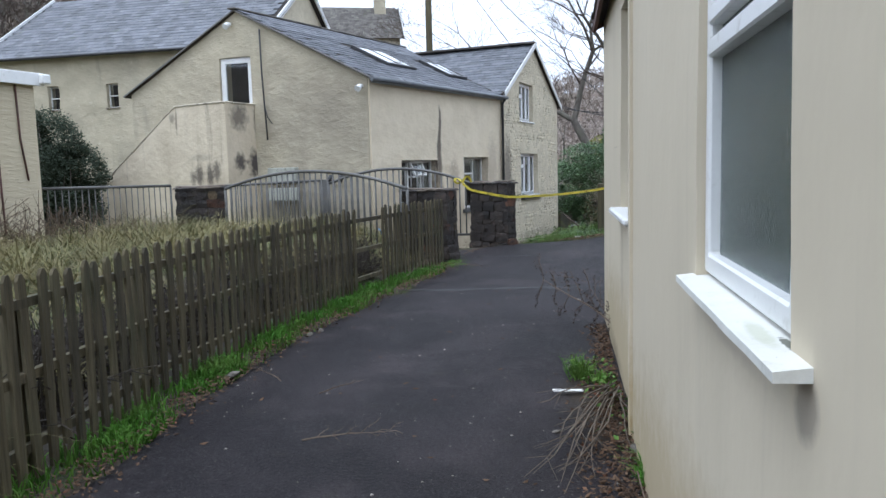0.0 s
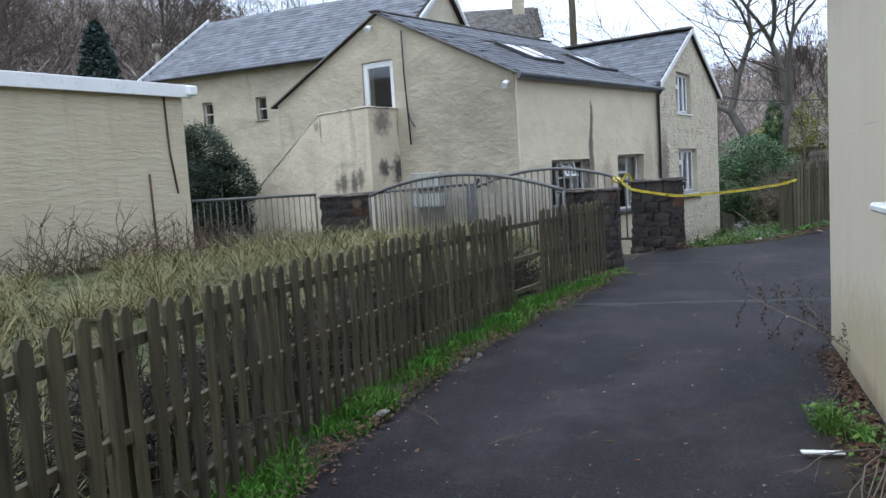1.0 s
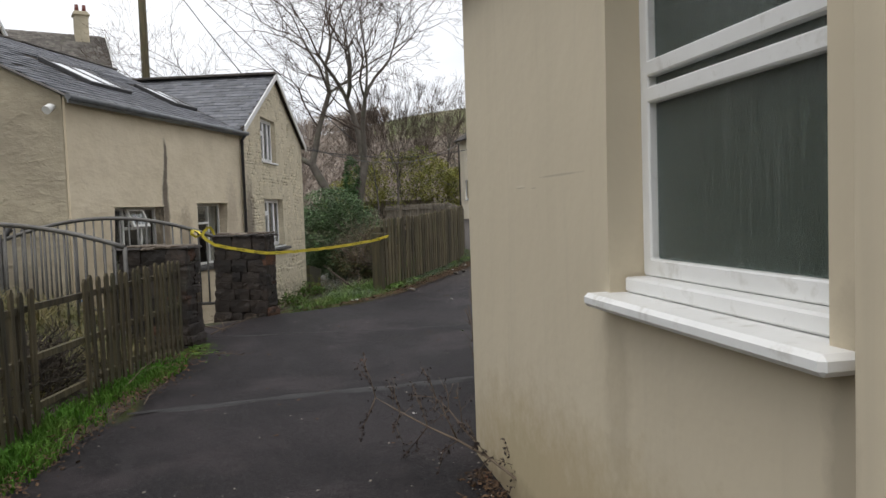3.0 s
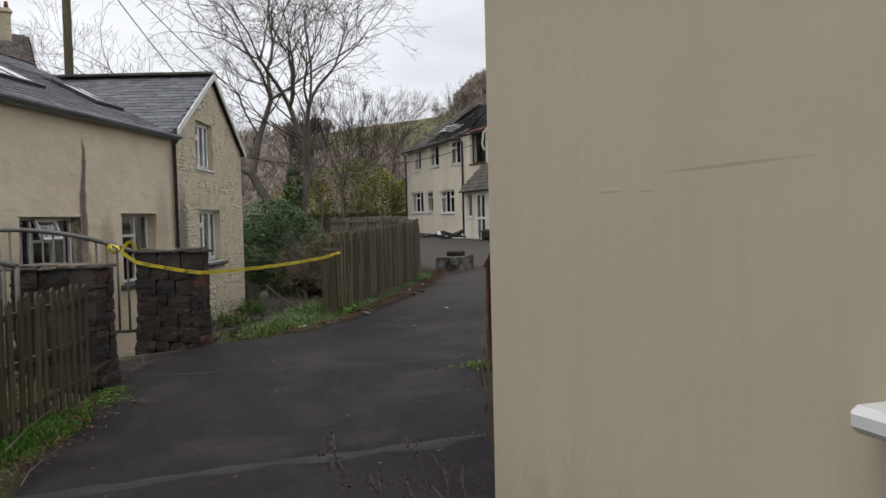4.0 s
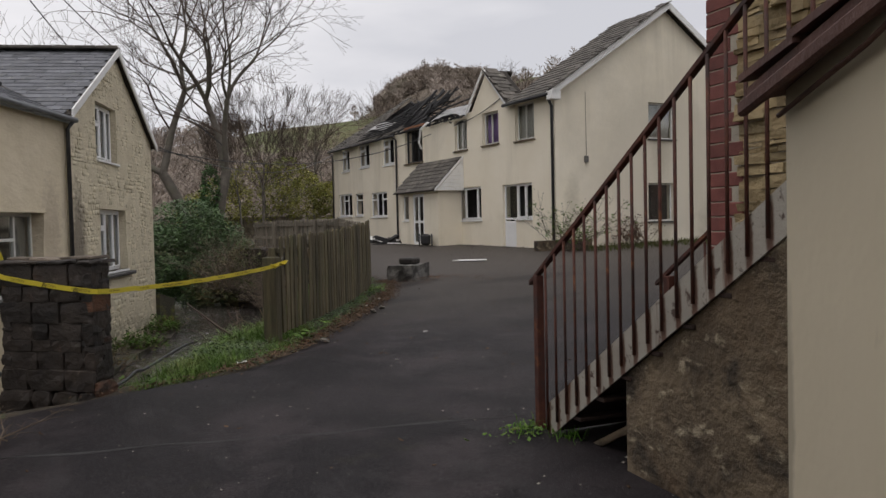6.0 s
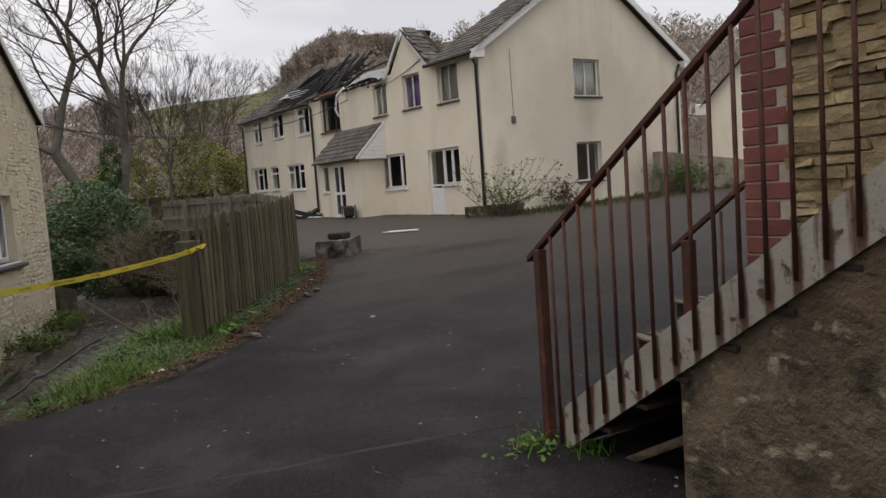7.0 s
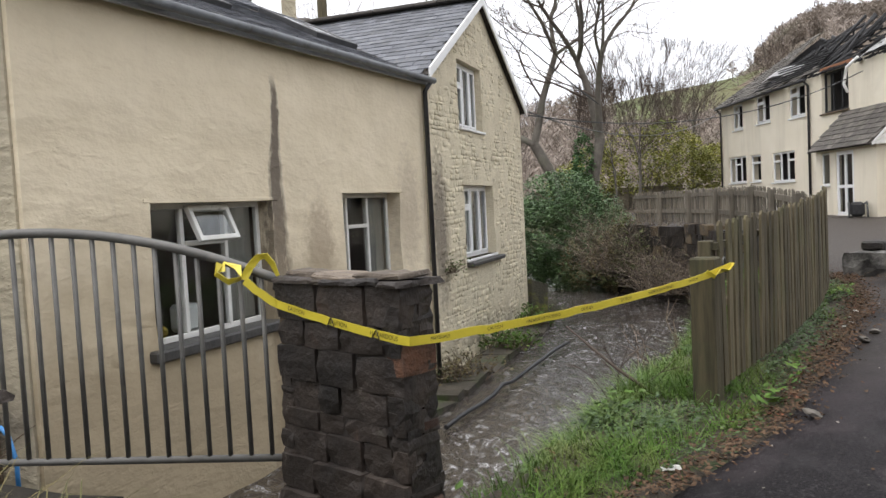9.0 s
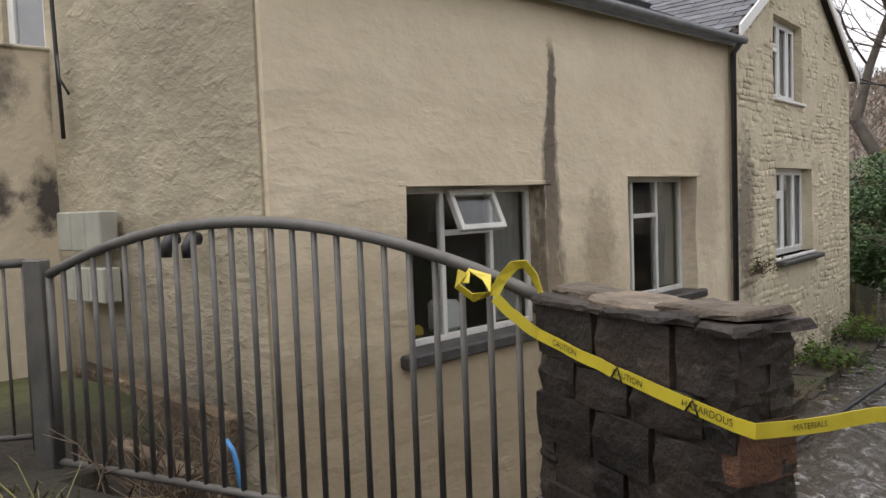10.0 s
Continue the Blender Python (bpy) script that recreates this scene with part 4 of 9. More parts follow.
wall_part(stair_wall, M_LAND, -0.9, 5.8, -0.6, 3.5, (), 0.2, 0.2, 0.012, clips=[((4.0, 0, 3.31), (-0.587, 0, 1)), ((4.0, 0, 3.31), (0.0, 0, 1))], name="parapet")
ENDM = Matrix(((0, -1, 0, 5.81), (1, 0, 0, 0.0), (0, 0, 1, 0), (0, 0, 0, 1)))
wall_part(stair_wall, M_LAND, 0.006, 1.03, -0.6, 3.30, (), 0.2, 0.2, 0.010, m=ENDM, name="end_wall")
M_COPE = surf("pale_mortar_coping", (0.50, 0.45, 0.35), (0.66, 0.60, 0.48), 5.0, 0.9, [((0.12, 0.10, 0.08), 3.0, 0.52, 0.66, 0.8, O)], ((30, 0.4),))
part("coping", one_box(3.98, 5.83, -0.025, 0.22, 3.313, 3.345, 0.01), M_COPE, stair_wall, "thin pale mortar coping")
part("coping", one_box(5.59, 5.84, 0.222, 1.03, 3.30, 3.335, 0.01), M_COPE, stair_wall)
# added strip on the slope, giving the parapet's brighter edge in its colour
bm = bmesh.new()
for v in box(bm, -0.9, 3.985, -0.02, 0.215, 3.305, 3.335):
    v.co.z += 0.587 * (v.co.x - 4.0)
bevel(bm, 0.008)
part("coping", bm, M_COPE, stair_wall)
part("landing", one_box(4.0, 5.60, 0.21, 1.03, -0.6, 2.42), M_CONC, stair_wall)
for k in range(12):
    part("step", one_box(3.72 - k * 0.28, 4.0 - k * 0.28, 0.21, 1.03, -0.6, 2.25 - k * 0.165, 0.01), M_CONC, stair_wall)

# gabled cottage standing in the river
cot = thing("gabled_cottage", frame_m(2.0, 24.3, 0.411, 0.912), "limewashed rubble cottage with a slate gable roof above the river", "house")
wall_part(cot, M_RUBBLE, 0, 6.3, -1.9, 5.9, [(1.64, 3.15, 3.18, 4.46), (1.72, 3.70, 0.66, 2.09)], 0.5, 0.3, 0.03,
          clips=[((3.1, 0, 5.82), (0.55, 0, 1)), ((3.1, 0, 5.82), (-0.585, 0, 1))], freq=3.4)
bm = bmesh.new()
box(bm, 5.85, 6.3, 0.5, 7, -1.9, 4.0)
box(bm, 0, 0.45, 0.5, 7, -1.9, 4.0)
part("wall", bm, M_RUBBLE, cot)
window(cot, I4, 1.64, 3.15, 3.18, 4.46, 0.14, 0.075, ((0, .42, (.66,)), (.42, .72, ()), (.72, 1, ())), M_FRAME, None, (0.06, 0.05, 0.03), M_FRAME, 1.2, M_DIM, sash=(0, 1, 2, 3))
wl = window(cot, I4, 1.72, 3.70, 0.66, 2.09, 0.18, 0.075, ((0, .42, (.70,)), (.42, .72, ()), (.72, 1, ())), M_FRAME, None, (0.04, 0.05, 0.03), M_FRAME, 1.2, M_DIM, sash=(0, 1, 2, 3))
part("curtain", one_box(2.52, 3.10, 0.30, 0.315, 0.75, 2.0), M_CURTAIN, wl, "pale drawn curtain")
part("ledge", one_box(1.7, 3.95, -0.14, 0.22, 0.52, 0.605, 0.02), M_DARKSILL, cot)
slate_roof(cot, (6.48, -0.14, 3.90), (0, 1, 0), (-3.38, 0, 1.95), 7.2, 3.90, 0.30, 0.21, (M_SLATE, M_SLATES), seed=5)
slate_roof(cot, (-0.18, 7.06, 3.90), (0, -1, 0), (3.28, 0, 1.95), 7.2, 3.81, 0.30, 0.21, (M_SLATE, M_SLATES), nparts=290, seed=6)
board(cot, (-0.16, -0.15, 4.0), (3.1, -0.15, 5.93), 0.17, 0.03, (0, 1, 0), M_WHITE)
board(cot, (6.48, -0.15, 3.97), (3.1, -0.15, 5.93), 0.17, 0.03, (0, 1, 0), M_WHITE)
for i in range(15):
    part("ridge_tile", one_box(2.95, 3.25, -0.14 + i * 0.48, 0.33 + i * 0.48, 5.90, 5.97, 0.012), M_TILE, cot)



def stone_shape(seed):
    """One rounded wall stone of unit size, its back in the plane y = 0."""
    rng = random.Random(seed)
    out = []
    k = 7
    rim = [(0.5 * (1 if abs(math.cos(a)) > 0.9 else 0.96) * math.copysign(abs(math.cos(a)) ** 0.45, math.cos(a)) + rng.uniform(-.05, .05),
            0.5 * math.copysign(abs(math.sin(a)) ** 0.45, math.sin(a)) + rng.uniform(-.06, .06)) for a in (2 * math.pi * (i + rng.uniform(-.2, .2)) / k for i in range(k))]
    for q, y in ((1.0, 0.4), (0.97, -0.45), (0.72, -1.0)):
        out += [(x * q, y + rng.uniform(-.1, .1), z * q) for x, z in rim]
    fs = [tuple(range(2 * k, 3 * k))[::-1]]
    for r in range(2):
        for i in range(k):
            j = (i + 1) % k
            fs.append((r * k + i, (r + 1) * k + i, (r + 1) * k + j, r * k + j))
    return [Vector(v) for v in out], fs


def rubble_stones(parent, x0, x1, z0, z1, inside, nparts, mats, seed, lo=0.055, hi=0.14):
    """Courses of uneven stones proud of the wall's face."""
    rng = random.Random(seed)
    shapes = [stone_shape(seed * 10 + i) for i in range(10)]
    meshes = []
    for vs, fs in shapes:
        me = bpy.data.meshes.new("stone")
        me.from_pydata(vs, [], fs)
        me.polygons.foreach_set("use_smooth", [True] * len(fs))
        me.materials.append(mats[0])
        meshes.append(me)
    allv, allf, made = [], [], 0
    z = z0
    while z < z1:
        dz = rng.uniform(lo, hi)
        x = x0 + rng.uniform(-.15, 0.0)
        while x < x1:
            w = rng.choice((rng.uniform(0.06, 0.15), rng.uniform(0.12, 0.30)))
            cx, cz = x + w / 2, z + dz / 2 + 0.09 * noise.noise(Vector((x * 0.9, z * 0.7, 2)))
            x += w
            if not inside(cx - w * 0.45, cx + w * 0.45, cz - dz * 0.45, cz + dz * 0.45):
                continue
            i = rng.randrange(10)
            mm = Matrix.Translation((cx, 0.010 + 0.02 * noise.noise(Vector((cx * 2, cz * 2, 0))), cz)) @ Matrix.Rotation(rng.gauss(0, 0.12), 4, "Y") @ Matrix.Diagonal((w * rng.uniform(0.98, 1.12), rng.choice((0.006, 0.010, 0.016, 0.024)), dz * rng.uniform(0.85, 1.2), 1))
            if made < nparts and cz < 3.4 and cx > 0.9:
                ob = new("stone", meshes[i])
                ob.parent = parent
                ob.matrix_local = mm
                made += 1
            else:
                n0 = len(allv)
                allv += [mm @ v for v in shapes[i][0]]
                allf += [[n0 + q for q in f] for f in shapes[i][1]]
        z += dz * 0.96
    me = bpy.data.meshes.new("rubble_face")
    me.from_pydata(allv, [], allf)
    me.polygons.foreach_set("use_smooth", [True] * len(allf))
    me.materials.append(mats[1])
    ob = new("rubble_face", me)
    ob.parent = parent
    ob["kind"] = "stuff"


def on_cottage(a, b, c, d):
    for h in ((1.64, 3.15, 3.18, 4.46), (1.72, 3.70, 0.66, 2.09)):
        if a < h[1] and b > h[0] and c < h[3] and d > h[2]:
            return False
    top = min(5.82 - 0.55 * (b - 3.1), 5.82 + 0.585 * (a - 3.1)) - 0.1
    return 0.02 < a and b < 6.28 and d < top and not (1.68 < b and a < 3.97 and d > 0.5 and c < 0.62)


# long slate-roofed house behind
back = thing("slate_roofed_house", frame_m(-14.91, 27.02, 0.977, -0.214), "long cream rubble house with a great slate roof", "house")
wall_part(back, M_MILL, -0.95, 9.3, -0.5, 5.95, [(1.40, 1.85, 4.0, 4.82), (3.70, 4.16, 3.98, 4.80)], 0.4, 0.35, 0.08, freq=2.0)
for a, b in ((1.40, 1.85), (3.70, 4.16)):
    window(back, I4, a, b, 4.0, 4.8, 0.15, 0.04, ((0, 1, (.5,)),), M_PAINT, None, (0.05, 0.05, 0.04), M_CONC, 0.8)
bm = bmesh.new()
box(bm, -0.95, -0.55, 0.4, 8, -0.5, 5.9)
part("wall", bm, M_RUBBLE, back)
slate_roof(back, (-1.2, -0.3, 5.75), (1, 0, 0), (0, 4.3, 2.9), 10.75, 5.2, 0.36, 0.25, (M_SLATE, M_SLATES), nparts=0, seed=7)
board(back, (-1.22, -0.3, 5.86), (-1.22, 4.0, 8.78), 0.2, 0.04, (1, 0, 0), M_WHITE)
gutter(back, (-1.15, -0.34, 5.74), (9.5, -0.34, 5.74), M_BLACK)
board(back, (9.55, -0.3, 5.86), (9.55, 4.0, 8.78), 0.22, 0.05, (-1, 0, 0), M_WHITE)
board(back, (9.55, 8.3, 5.86), (9.55, 4.0, 8.78), 0.22, 0.05, (-1, 0, 0), M_WHITE)
wall_part(back, M_RUBBLE, 0, 8, -0.5, 8.7, (), 0.35, 1.0, 0, clips=[((4, 0, 8.6), (0.67, 0, 1)), ((4, 0, 8.6), (-0.67, 0, 1))], m=Matrix(((0, -1, 0, 9.3), (1, 0, 0, 0), (0, 0, 1, 0), (0, 0, 0, 1))))
slate_roof(back, (9.55, 8.3, 5.75), (-1, 0, 0), (0, -4.3, 2.9), 10.75, 5.2, 0.36, 0.25, (M_SLATE, M_SLATES), nparts=0, seed=71)
bm = bmesh.new()
sweep(bm, [(-1.8, 1.5, 4.6), (-1.8, 1.5, 7.4)], 0.08, 8)
sweep(bm, [(-1.8, 1.5, 7.2), (-1.8, 1.5, 7.5)], 0.16, 8)
part("flue", bm, M_CONC, back)

# distant gabled house with a chimney
ch = thing("chimney_house", frame_m(-12.0, 58.0, 0.985, 0.17, 0.9), "distant house with brown slate roof and tall chimney", "house")
CGM = Matrix(((0, -1, 0, 9.3), (1, 0, 0, 0.0), (0, 0, 1, 0), (0, 0, 0, 1)))
wall_part(ch, M_MILL, 0, 6, 0, 14.1, (), 0.4, 1.0, 0, clips=[((3, 0, 13.6), (0.85, 0, 1)), ((3, 0, 13.6), (-0.85, 0, 1))], m=CGM)
wall_part(ch, M_MILL, 0, 8.9, 0, 11.1, (), 0.4, 1.5)
slate_roof(ch, (-0.2, -0.4, 10.75), (1, 0, 0), (0, 3.4, 2.9), 9.8, 4.45, 0.36, 0.26, (M_TILE, M_TILES), seed=8)
board(ch, (9.62, -0.4, 10.9), (9.62, 3.0, 13.8), 0.25, 0.05, (-1, 0, 0), M_WHITE)
board(ch, (9.62, 6.4, 10.9), (9.62, 3.0, 13.8), 0.25, 0.05, (-1, 0, 0), M_WHITE)
bm = bmesh.new()
box(bm, 7.6, 8.5, 2.3, 3.2, 12.5, 14.9)
box(bm, 7.5, 8.6, 2.2, 3.3, 14.9, 15.05)
box(bm, 7.6, 8.5, 2.3, 3.2, 15.05, 15.2)
bevel(bm, 0.03)
stack = part("chimney", bm, M_MILL, ch)
for a in (7.82, 8.28):
    bm = bmesh.new()
    sweep(bm, [(a, 2.75, 15.2), (a, 2.75, 15.7)], [0.15, 0.12], 10)
    part("chimney_pot", bm, M_BRICK, stack)

# outbuilding behind the fence
out = thing("outbuilding", frame_m(-10.4, 4.8, 0.409, 0.912), "flat-roofed outbuilding of combed cream render", "outbuilding")
ont = M_OUT.node_tree
ob_ = ont.nodes["Principled BSDF"]
strokes = ramp_node(ont, noise_node(ont, place_node(ont, (0.42, 0.42, 2.4)), 6.5, 4, 0.55, 0.5), [(0.44, (0, 0, 0)), (0.60, (1, 1, 1))])
ob2 = ont.nodes.new("ShaderNodeBump")
ob2.inputs["Strength"].default_value, ob2.inputs["Distance"].default_value = 0.40, 0.016
ont.links.new(strokes, ob2.inputs["Height"])
ont.links.new(ob_.inputs["Normal"].links[0].from_socket, ob2.inputs["Normal"])
ont.links.new(ob2.outputs[0], ob_.inputs["Normal"])
wall_part(out, M_OUT, 0, 8.9, 0.0, 3.2, (), 0.25, 0.5, 0.01)
bm = bmesh.new()
box(bm, 8.65, 8.9, 0.25, 5, 0.0, 3.2)
part("wall", bm, M_OUT, out)
part("roof", one_box(-0.1, 9.0, -0.1, 5, 3.2, 3.36, 0.02), M_LEADY, out)
part("fascia", one_box(-0.12, 9.02, -0.13, -0.103, 3.17, 3.38, 0.008), M_WHITE, out)
part("gutter_end", one_box(8.9, 9.06, -0.24, -0.13, 3.20, 3.36, 0.02), M_WHITE, out)
for pts in ([(8.55, -0.02, 3.17), (8.57, -0.02, 2.3), (8.66, -0.02, 1.62)], [(8.16, -0.02, 1.95), (8.18, -0.02, 0.6)]):
    pipe(out, pts, M_TIMBER, 0.016, "cable")

# annex along the drive
ann = thing("annex", frame_m(1.69, 7.95, -0.165, -0.986), "long single-storey annex of smooth cream painted render", "building")
M_FROST, fnt, fb = nodes_of("obscured_window_glass")
fb.inputs["Base Color"].default_value = (0.50, 0.60, 0.56, 1)
fb.inputs["Roughness"].default_value, fb.inputs["Transmission Weight"].default_value = 0.16, 0.75
fbb = fnt.nodes.new("ShaderNodeBump")
fbb.inputs["Strength"].default_value, fbb.inputs["Distance"].default_value = 0.8, 0.006
fnt.links.new(noise_node(fnt, place_node(fnt, (1, 1, 0.22)), 160, 2), fbb.inputs["Height"])
fnt.links.new(fbb.outputs[0], fb.inputs["Normal"])
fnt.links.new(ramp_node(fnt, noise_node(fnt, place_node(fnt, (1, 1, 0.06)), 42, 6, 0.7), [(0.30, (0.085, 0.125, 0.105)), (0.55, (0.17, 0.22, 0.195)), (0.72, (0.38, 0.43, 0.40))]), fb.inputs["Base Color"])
# greenish gloom behind the obscured panes, put into the box's colour
M_GREENROOM = surf("unlit_green_room", (0.05, 0.065, 0.055), (0.09, 0.11, 0.09), 1.5, 0.9, (), ())
FAR = Matrix.Translation((3.56, 0, 0)) @ Matrix.Rotation(0.0115, 4, "Z") @ Matrix.Translation((-3.56, 0, 0))
wall_part(ann, M_ANNEX, 0.09, 3.55, -0.15, 3.15, [(2.22, 3.35, 1.28, 2.75)], 0.3, 0.3, 0.012, m=FAR)
NEAR = Matrix.Translation((0, -0.045, 0))
wall_part(ann, M_ANNEX, 3.56, 16, -0.15, 3.15, [(5.75, 6.65, 1.295, 2.75), (9.0, 10.0, 1.33, 2.75)], 0.34, 0.3, 0.012, m=NEAR)
bm = bmesh.new()
box(bm, 3.50, 3.585, -0.066, -0.005, -0.1, 3.1)
bevel(bm, 0.008, 2)
part("corner_trim", bm, M_ANNEX, ann)
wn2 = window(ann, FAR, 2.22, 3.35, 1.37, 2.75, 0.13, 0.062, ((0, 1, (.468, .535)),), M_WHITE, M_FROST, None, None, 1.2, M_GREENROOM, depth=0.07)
part("sill", one_box(2.17, 3.44, -0.09, 0.13, 1.262, 1.312, 0.014, FAR), M_WHITE, wn2, "white window sill with a soiled end")
part("inner_sill", one_box(2.23, 3.34, 0.05, 0.15, 1.314, 1.368, 0.008, FAR), M_WHITE, wn2)
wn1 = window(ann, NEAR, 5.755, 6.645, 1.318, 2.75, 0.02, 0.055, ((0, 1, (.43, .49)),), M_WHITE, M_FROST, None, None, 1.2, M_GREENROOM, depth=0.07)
M_SILLP = surf("soiled_white_painted_sill", (0.70, 0.69, 0.63), (0.78, 0.77, 0.71), 5.0, 0.6, [((0.50, 0.49, 0.42), 9.0, 0.56, 0.72, 0.5, O), ((0.10, 0.10, 0.06), 55.0, 0.68, 0.74, 0.6, O)], ((25, 0.15), (90, 0.1)))
stain_or_shade(M_SILLP, (0.50, 0.51, 0.36), (6.52, -0.055, 1.31), (0.14, 0.022, 0.1), 0.6, 1.3, 18.0, 2.2)
stain_or_shade(M_SILLP, (0.08, 0.08, 0.05), (6.62, -0.03, 1.31), (0.07, 0.010, 0.1), 0.9, 1.6, 60.0, 3.0)
bm = one_box(5.70, 6.772, -0.052, 0.10, 1.281, 1.299, 0.0)
for v in bm.verts:
    if v.co.z > 1.29:
        v.co.z += 0.12 * (v.co.y + 0.052)
bmesh.ops.subdivide_edges(bm, edges=bm.edges[:], cuts=5, use_grid_fill=True)
for v in bm.verts:
    if v.co.y < -0.05:
        v.co += 0.0025 * Vector((0, noise.noise(v.co * 19), noise.noise(v.co * 23 + Vector((3, 0, 0)))))
bmesh.ops.transform(bm, matrix=NEAR, verts=bm.verts)
part("sill", bm, M_SILLP, wn1, "thin white painted sill with green dirt at its end")
window(ann, NEAR, 9.0, 10.0, 1.34, 2.75, 0.02, 0.07, ((0, 1, (.43, .49)),), M_WHITE, M_FROST, (0.055, 0.05, 0.07), M_WHITE, 1.2, M_GREENROOM, depth=0.07)
bm = bmesh.new()
box(bm, 0.09, 0.39, 0.3, 5.0, -0.15, 3.15)
box(bm, 0.39, 16, 4.7, 5.0, -0.15, 3.15)
part("wall", bm, M_ANNEX, ann)
slate_roof(ann, (0.02, -0.15, 3.05), (1, 0, 0), (0, 2.7, 1.2), 15.98, 2.95, 0.32, 0.26, (M_TILE, M_TILES), seed=9)
board(ann, (0.02, -0.14, 3.08), (16, -0.14, 3.08), 0.12, 0.03, (0, 1, 0), M_TIMBER, "fascia")
board(ann, (0.02, -0.15, 3.09), (0.02, 2.55, 4.29), 0.13, 0.04, (1, 0, 0), M_TIMBER)

# low lean-to that turns from the annex's corner
lean = thing("lean_to", frame_m(2.42, 8.98, -0.745, -1.12), "low cream rendered lean-to with sagging brown eaves", "building")
wall_part(lean, M_ANNEX, 0, 1.345, -0.15, 2.3, (), 0.25, 0.25, 0.012, clips=[((0, 0, 1.955), (-0.19, 0, 1))])
bm = bmesh.new()
box(bm, 0.0, 0.25, 0.25, 1.1, -0.15, 1.9)
part("wall", bm, M_ANNEX, lean)
bm = bmesh.new()
for v in box(bm, -0.06, 1.40, -0.085, 0.95, 1.945, 1.985):
    v.co.z += 0.19 * v.co.x + 0.16 * max(0.0, v.co.y)
    v.co.y += 0.075 * v.co.x
part("roof_deck", bm, M_TIMBER, lean)
for i in range(5):
    bm = bmesh.new()
    for v in box(bm, -0.08 + i * 0.29, 0.24 + i * 0.29, -0.10, 0.9, 1.990, 2.012):
        v.co.z += 0.19 * v.co.x + 0.16 * max(0.0, v.co.y) + (0.018 if v.co.x < 0.1 + i * 0.29 else 0.0)
        v.co.y += 0.075 * v.co.x
    part("roof_tile", bm, M_TIMBER, lean)
bm = bmesh.new()
box(bm, -0.06, 1.36, -0.115, -0.085, 1.90, 1.945)
bevel(bm, 0.008)
for v in bm.verts:
    v.co.z += 0.19 * v.co.x
    v.co.y += 0.075 * v.co.x
part("fascia", bm, M_TIMBER, lean)
pipe(lean, [(0.02, -0.03, 1.88), (0.5, -0.03, 1.97), (0.9, -0.04, 2.07), (1.30, -0.03, 2.14)], M_TIMBER, 0.007, "cable")

# render flaking off along the corner where the lean-to meets the annex
rng = random.Random(77)
for i in range(22):
    z = rng.uniform(0.12, 1.62)
    bm = bmesh.new()
    w, h = rng.uniform(0.004, 0.012), rng.uniform(0.006, 0.030)
    pts = [(math.cos(a) * w * rng.uniform(.6, 1.1), math.sin(a) * h * rng.uniform(.6, 1.1)) for a in (0, 1.1, 2.2, 3.3, 4.4, 5.4)]
    lo = [bm.verts.new((1.338 + rng.gauss(0, 0.004) + x, -0.004, z + q)) for x, q in pts]
    hi = [bm.verts.new((v.co.x, -0.018 - rng.uniform(0, .006), v.co.z)) for v in lo]
    bm.faces.new(hi)
    for k in range(6):
        bm.faces.new((lo[k], lo[(k + 1) % 6], hi[(k + 1) % 6], hi[k]))
    bmesh.ops.recalc_face_normals(bm, faces=bm.faces)
    part("flaked_chip", bm, (M_COPE, M_BASE, M_BASE)[i % 3], lean)

# dirt, chips and cracks on the annex wall
for cx, cz, rx, rz, am, colr in ((0.0, 0.95, 0.05, 0.55, 0.7, (0.30, 0.26, 0.19)), (0.02, 0.45, 0.10, 0.16, 0.8, (0.62, 0.60, 0.55)), (0.03, 0.62, 0.05, 0.10, 0.8, (0.10, 0.085, 0.06)),
                                (1.9, 0.0, 2.6, 0.85, 0.6, (0.40, 0.31, 0.16)), (5.5, 0.0, 3.0, 0.8, 0.6, (0.40, 0.31, 0.16)), (1.2, 0.0, 1.4, 0.22, 0.6, (0.16, 0.12, 0.07)), (6.74, 1.235, 0.07, 0.07, 0.6, (0.20, 0.17, 0.14)), (6.2, 1.24, 0.5, 0.06, 0.35, (0.36, 0.31, 0.25)), (3.42, 1.0, 0.10, 0.5, 0.45, (0.25, 0.21, 0.15)),
                                (2.25, 0.95, 0.12, 0.6, 0.35, (0.36, 0.30, 0.2)), (1.17, 1.735, 0.09, 0.006, 0.4, (0.68, 0.62, 0.50)), (1.17, 1.726, 0.09, 0.004, 0.45, (0.30, 0.26, 0.19)), (1.38, 1.72, 0.05, 0.004, 0.45, (0.30, 0.26, 0.19)), (1.72, 1.765, 0.30, 0.006, 0.5, (0.33, 0.28, 0.21)), (1.1, 0.25, 0.5, 0.35, 0.35, (0.42, 0.36, 0.22))):
    stain_or_shade(M_ANNEX, colr, (cx, 0.0, cz), (rx, 1.0, rz), am, 0.9, 9.0, 2.2)
# gable mould and grime, with the gloom behind the gate put into the colour
stain_or_shade(M_MILL, (0.14, 0.118, 0.09), (0.1, 2.0, 0.4), (1.0, 3.6, 1.5), 0.65, 0.9, 3.0, 1.4)
stain_or_shade(M_MILL, (0.22, 0.19, 0.145), (0.1, 1.2, 3.0), (1.0, 2.6, 2.2), 0.55, 1.0, 1.6, 1.2)
stain_or_shade(M_MILL, (0.05, 0.042, 0.038), (0.1, 1.9, 0.0), (1.0, 2.2, 0.5), 0.7, 1.0, 4.0, 2.0)
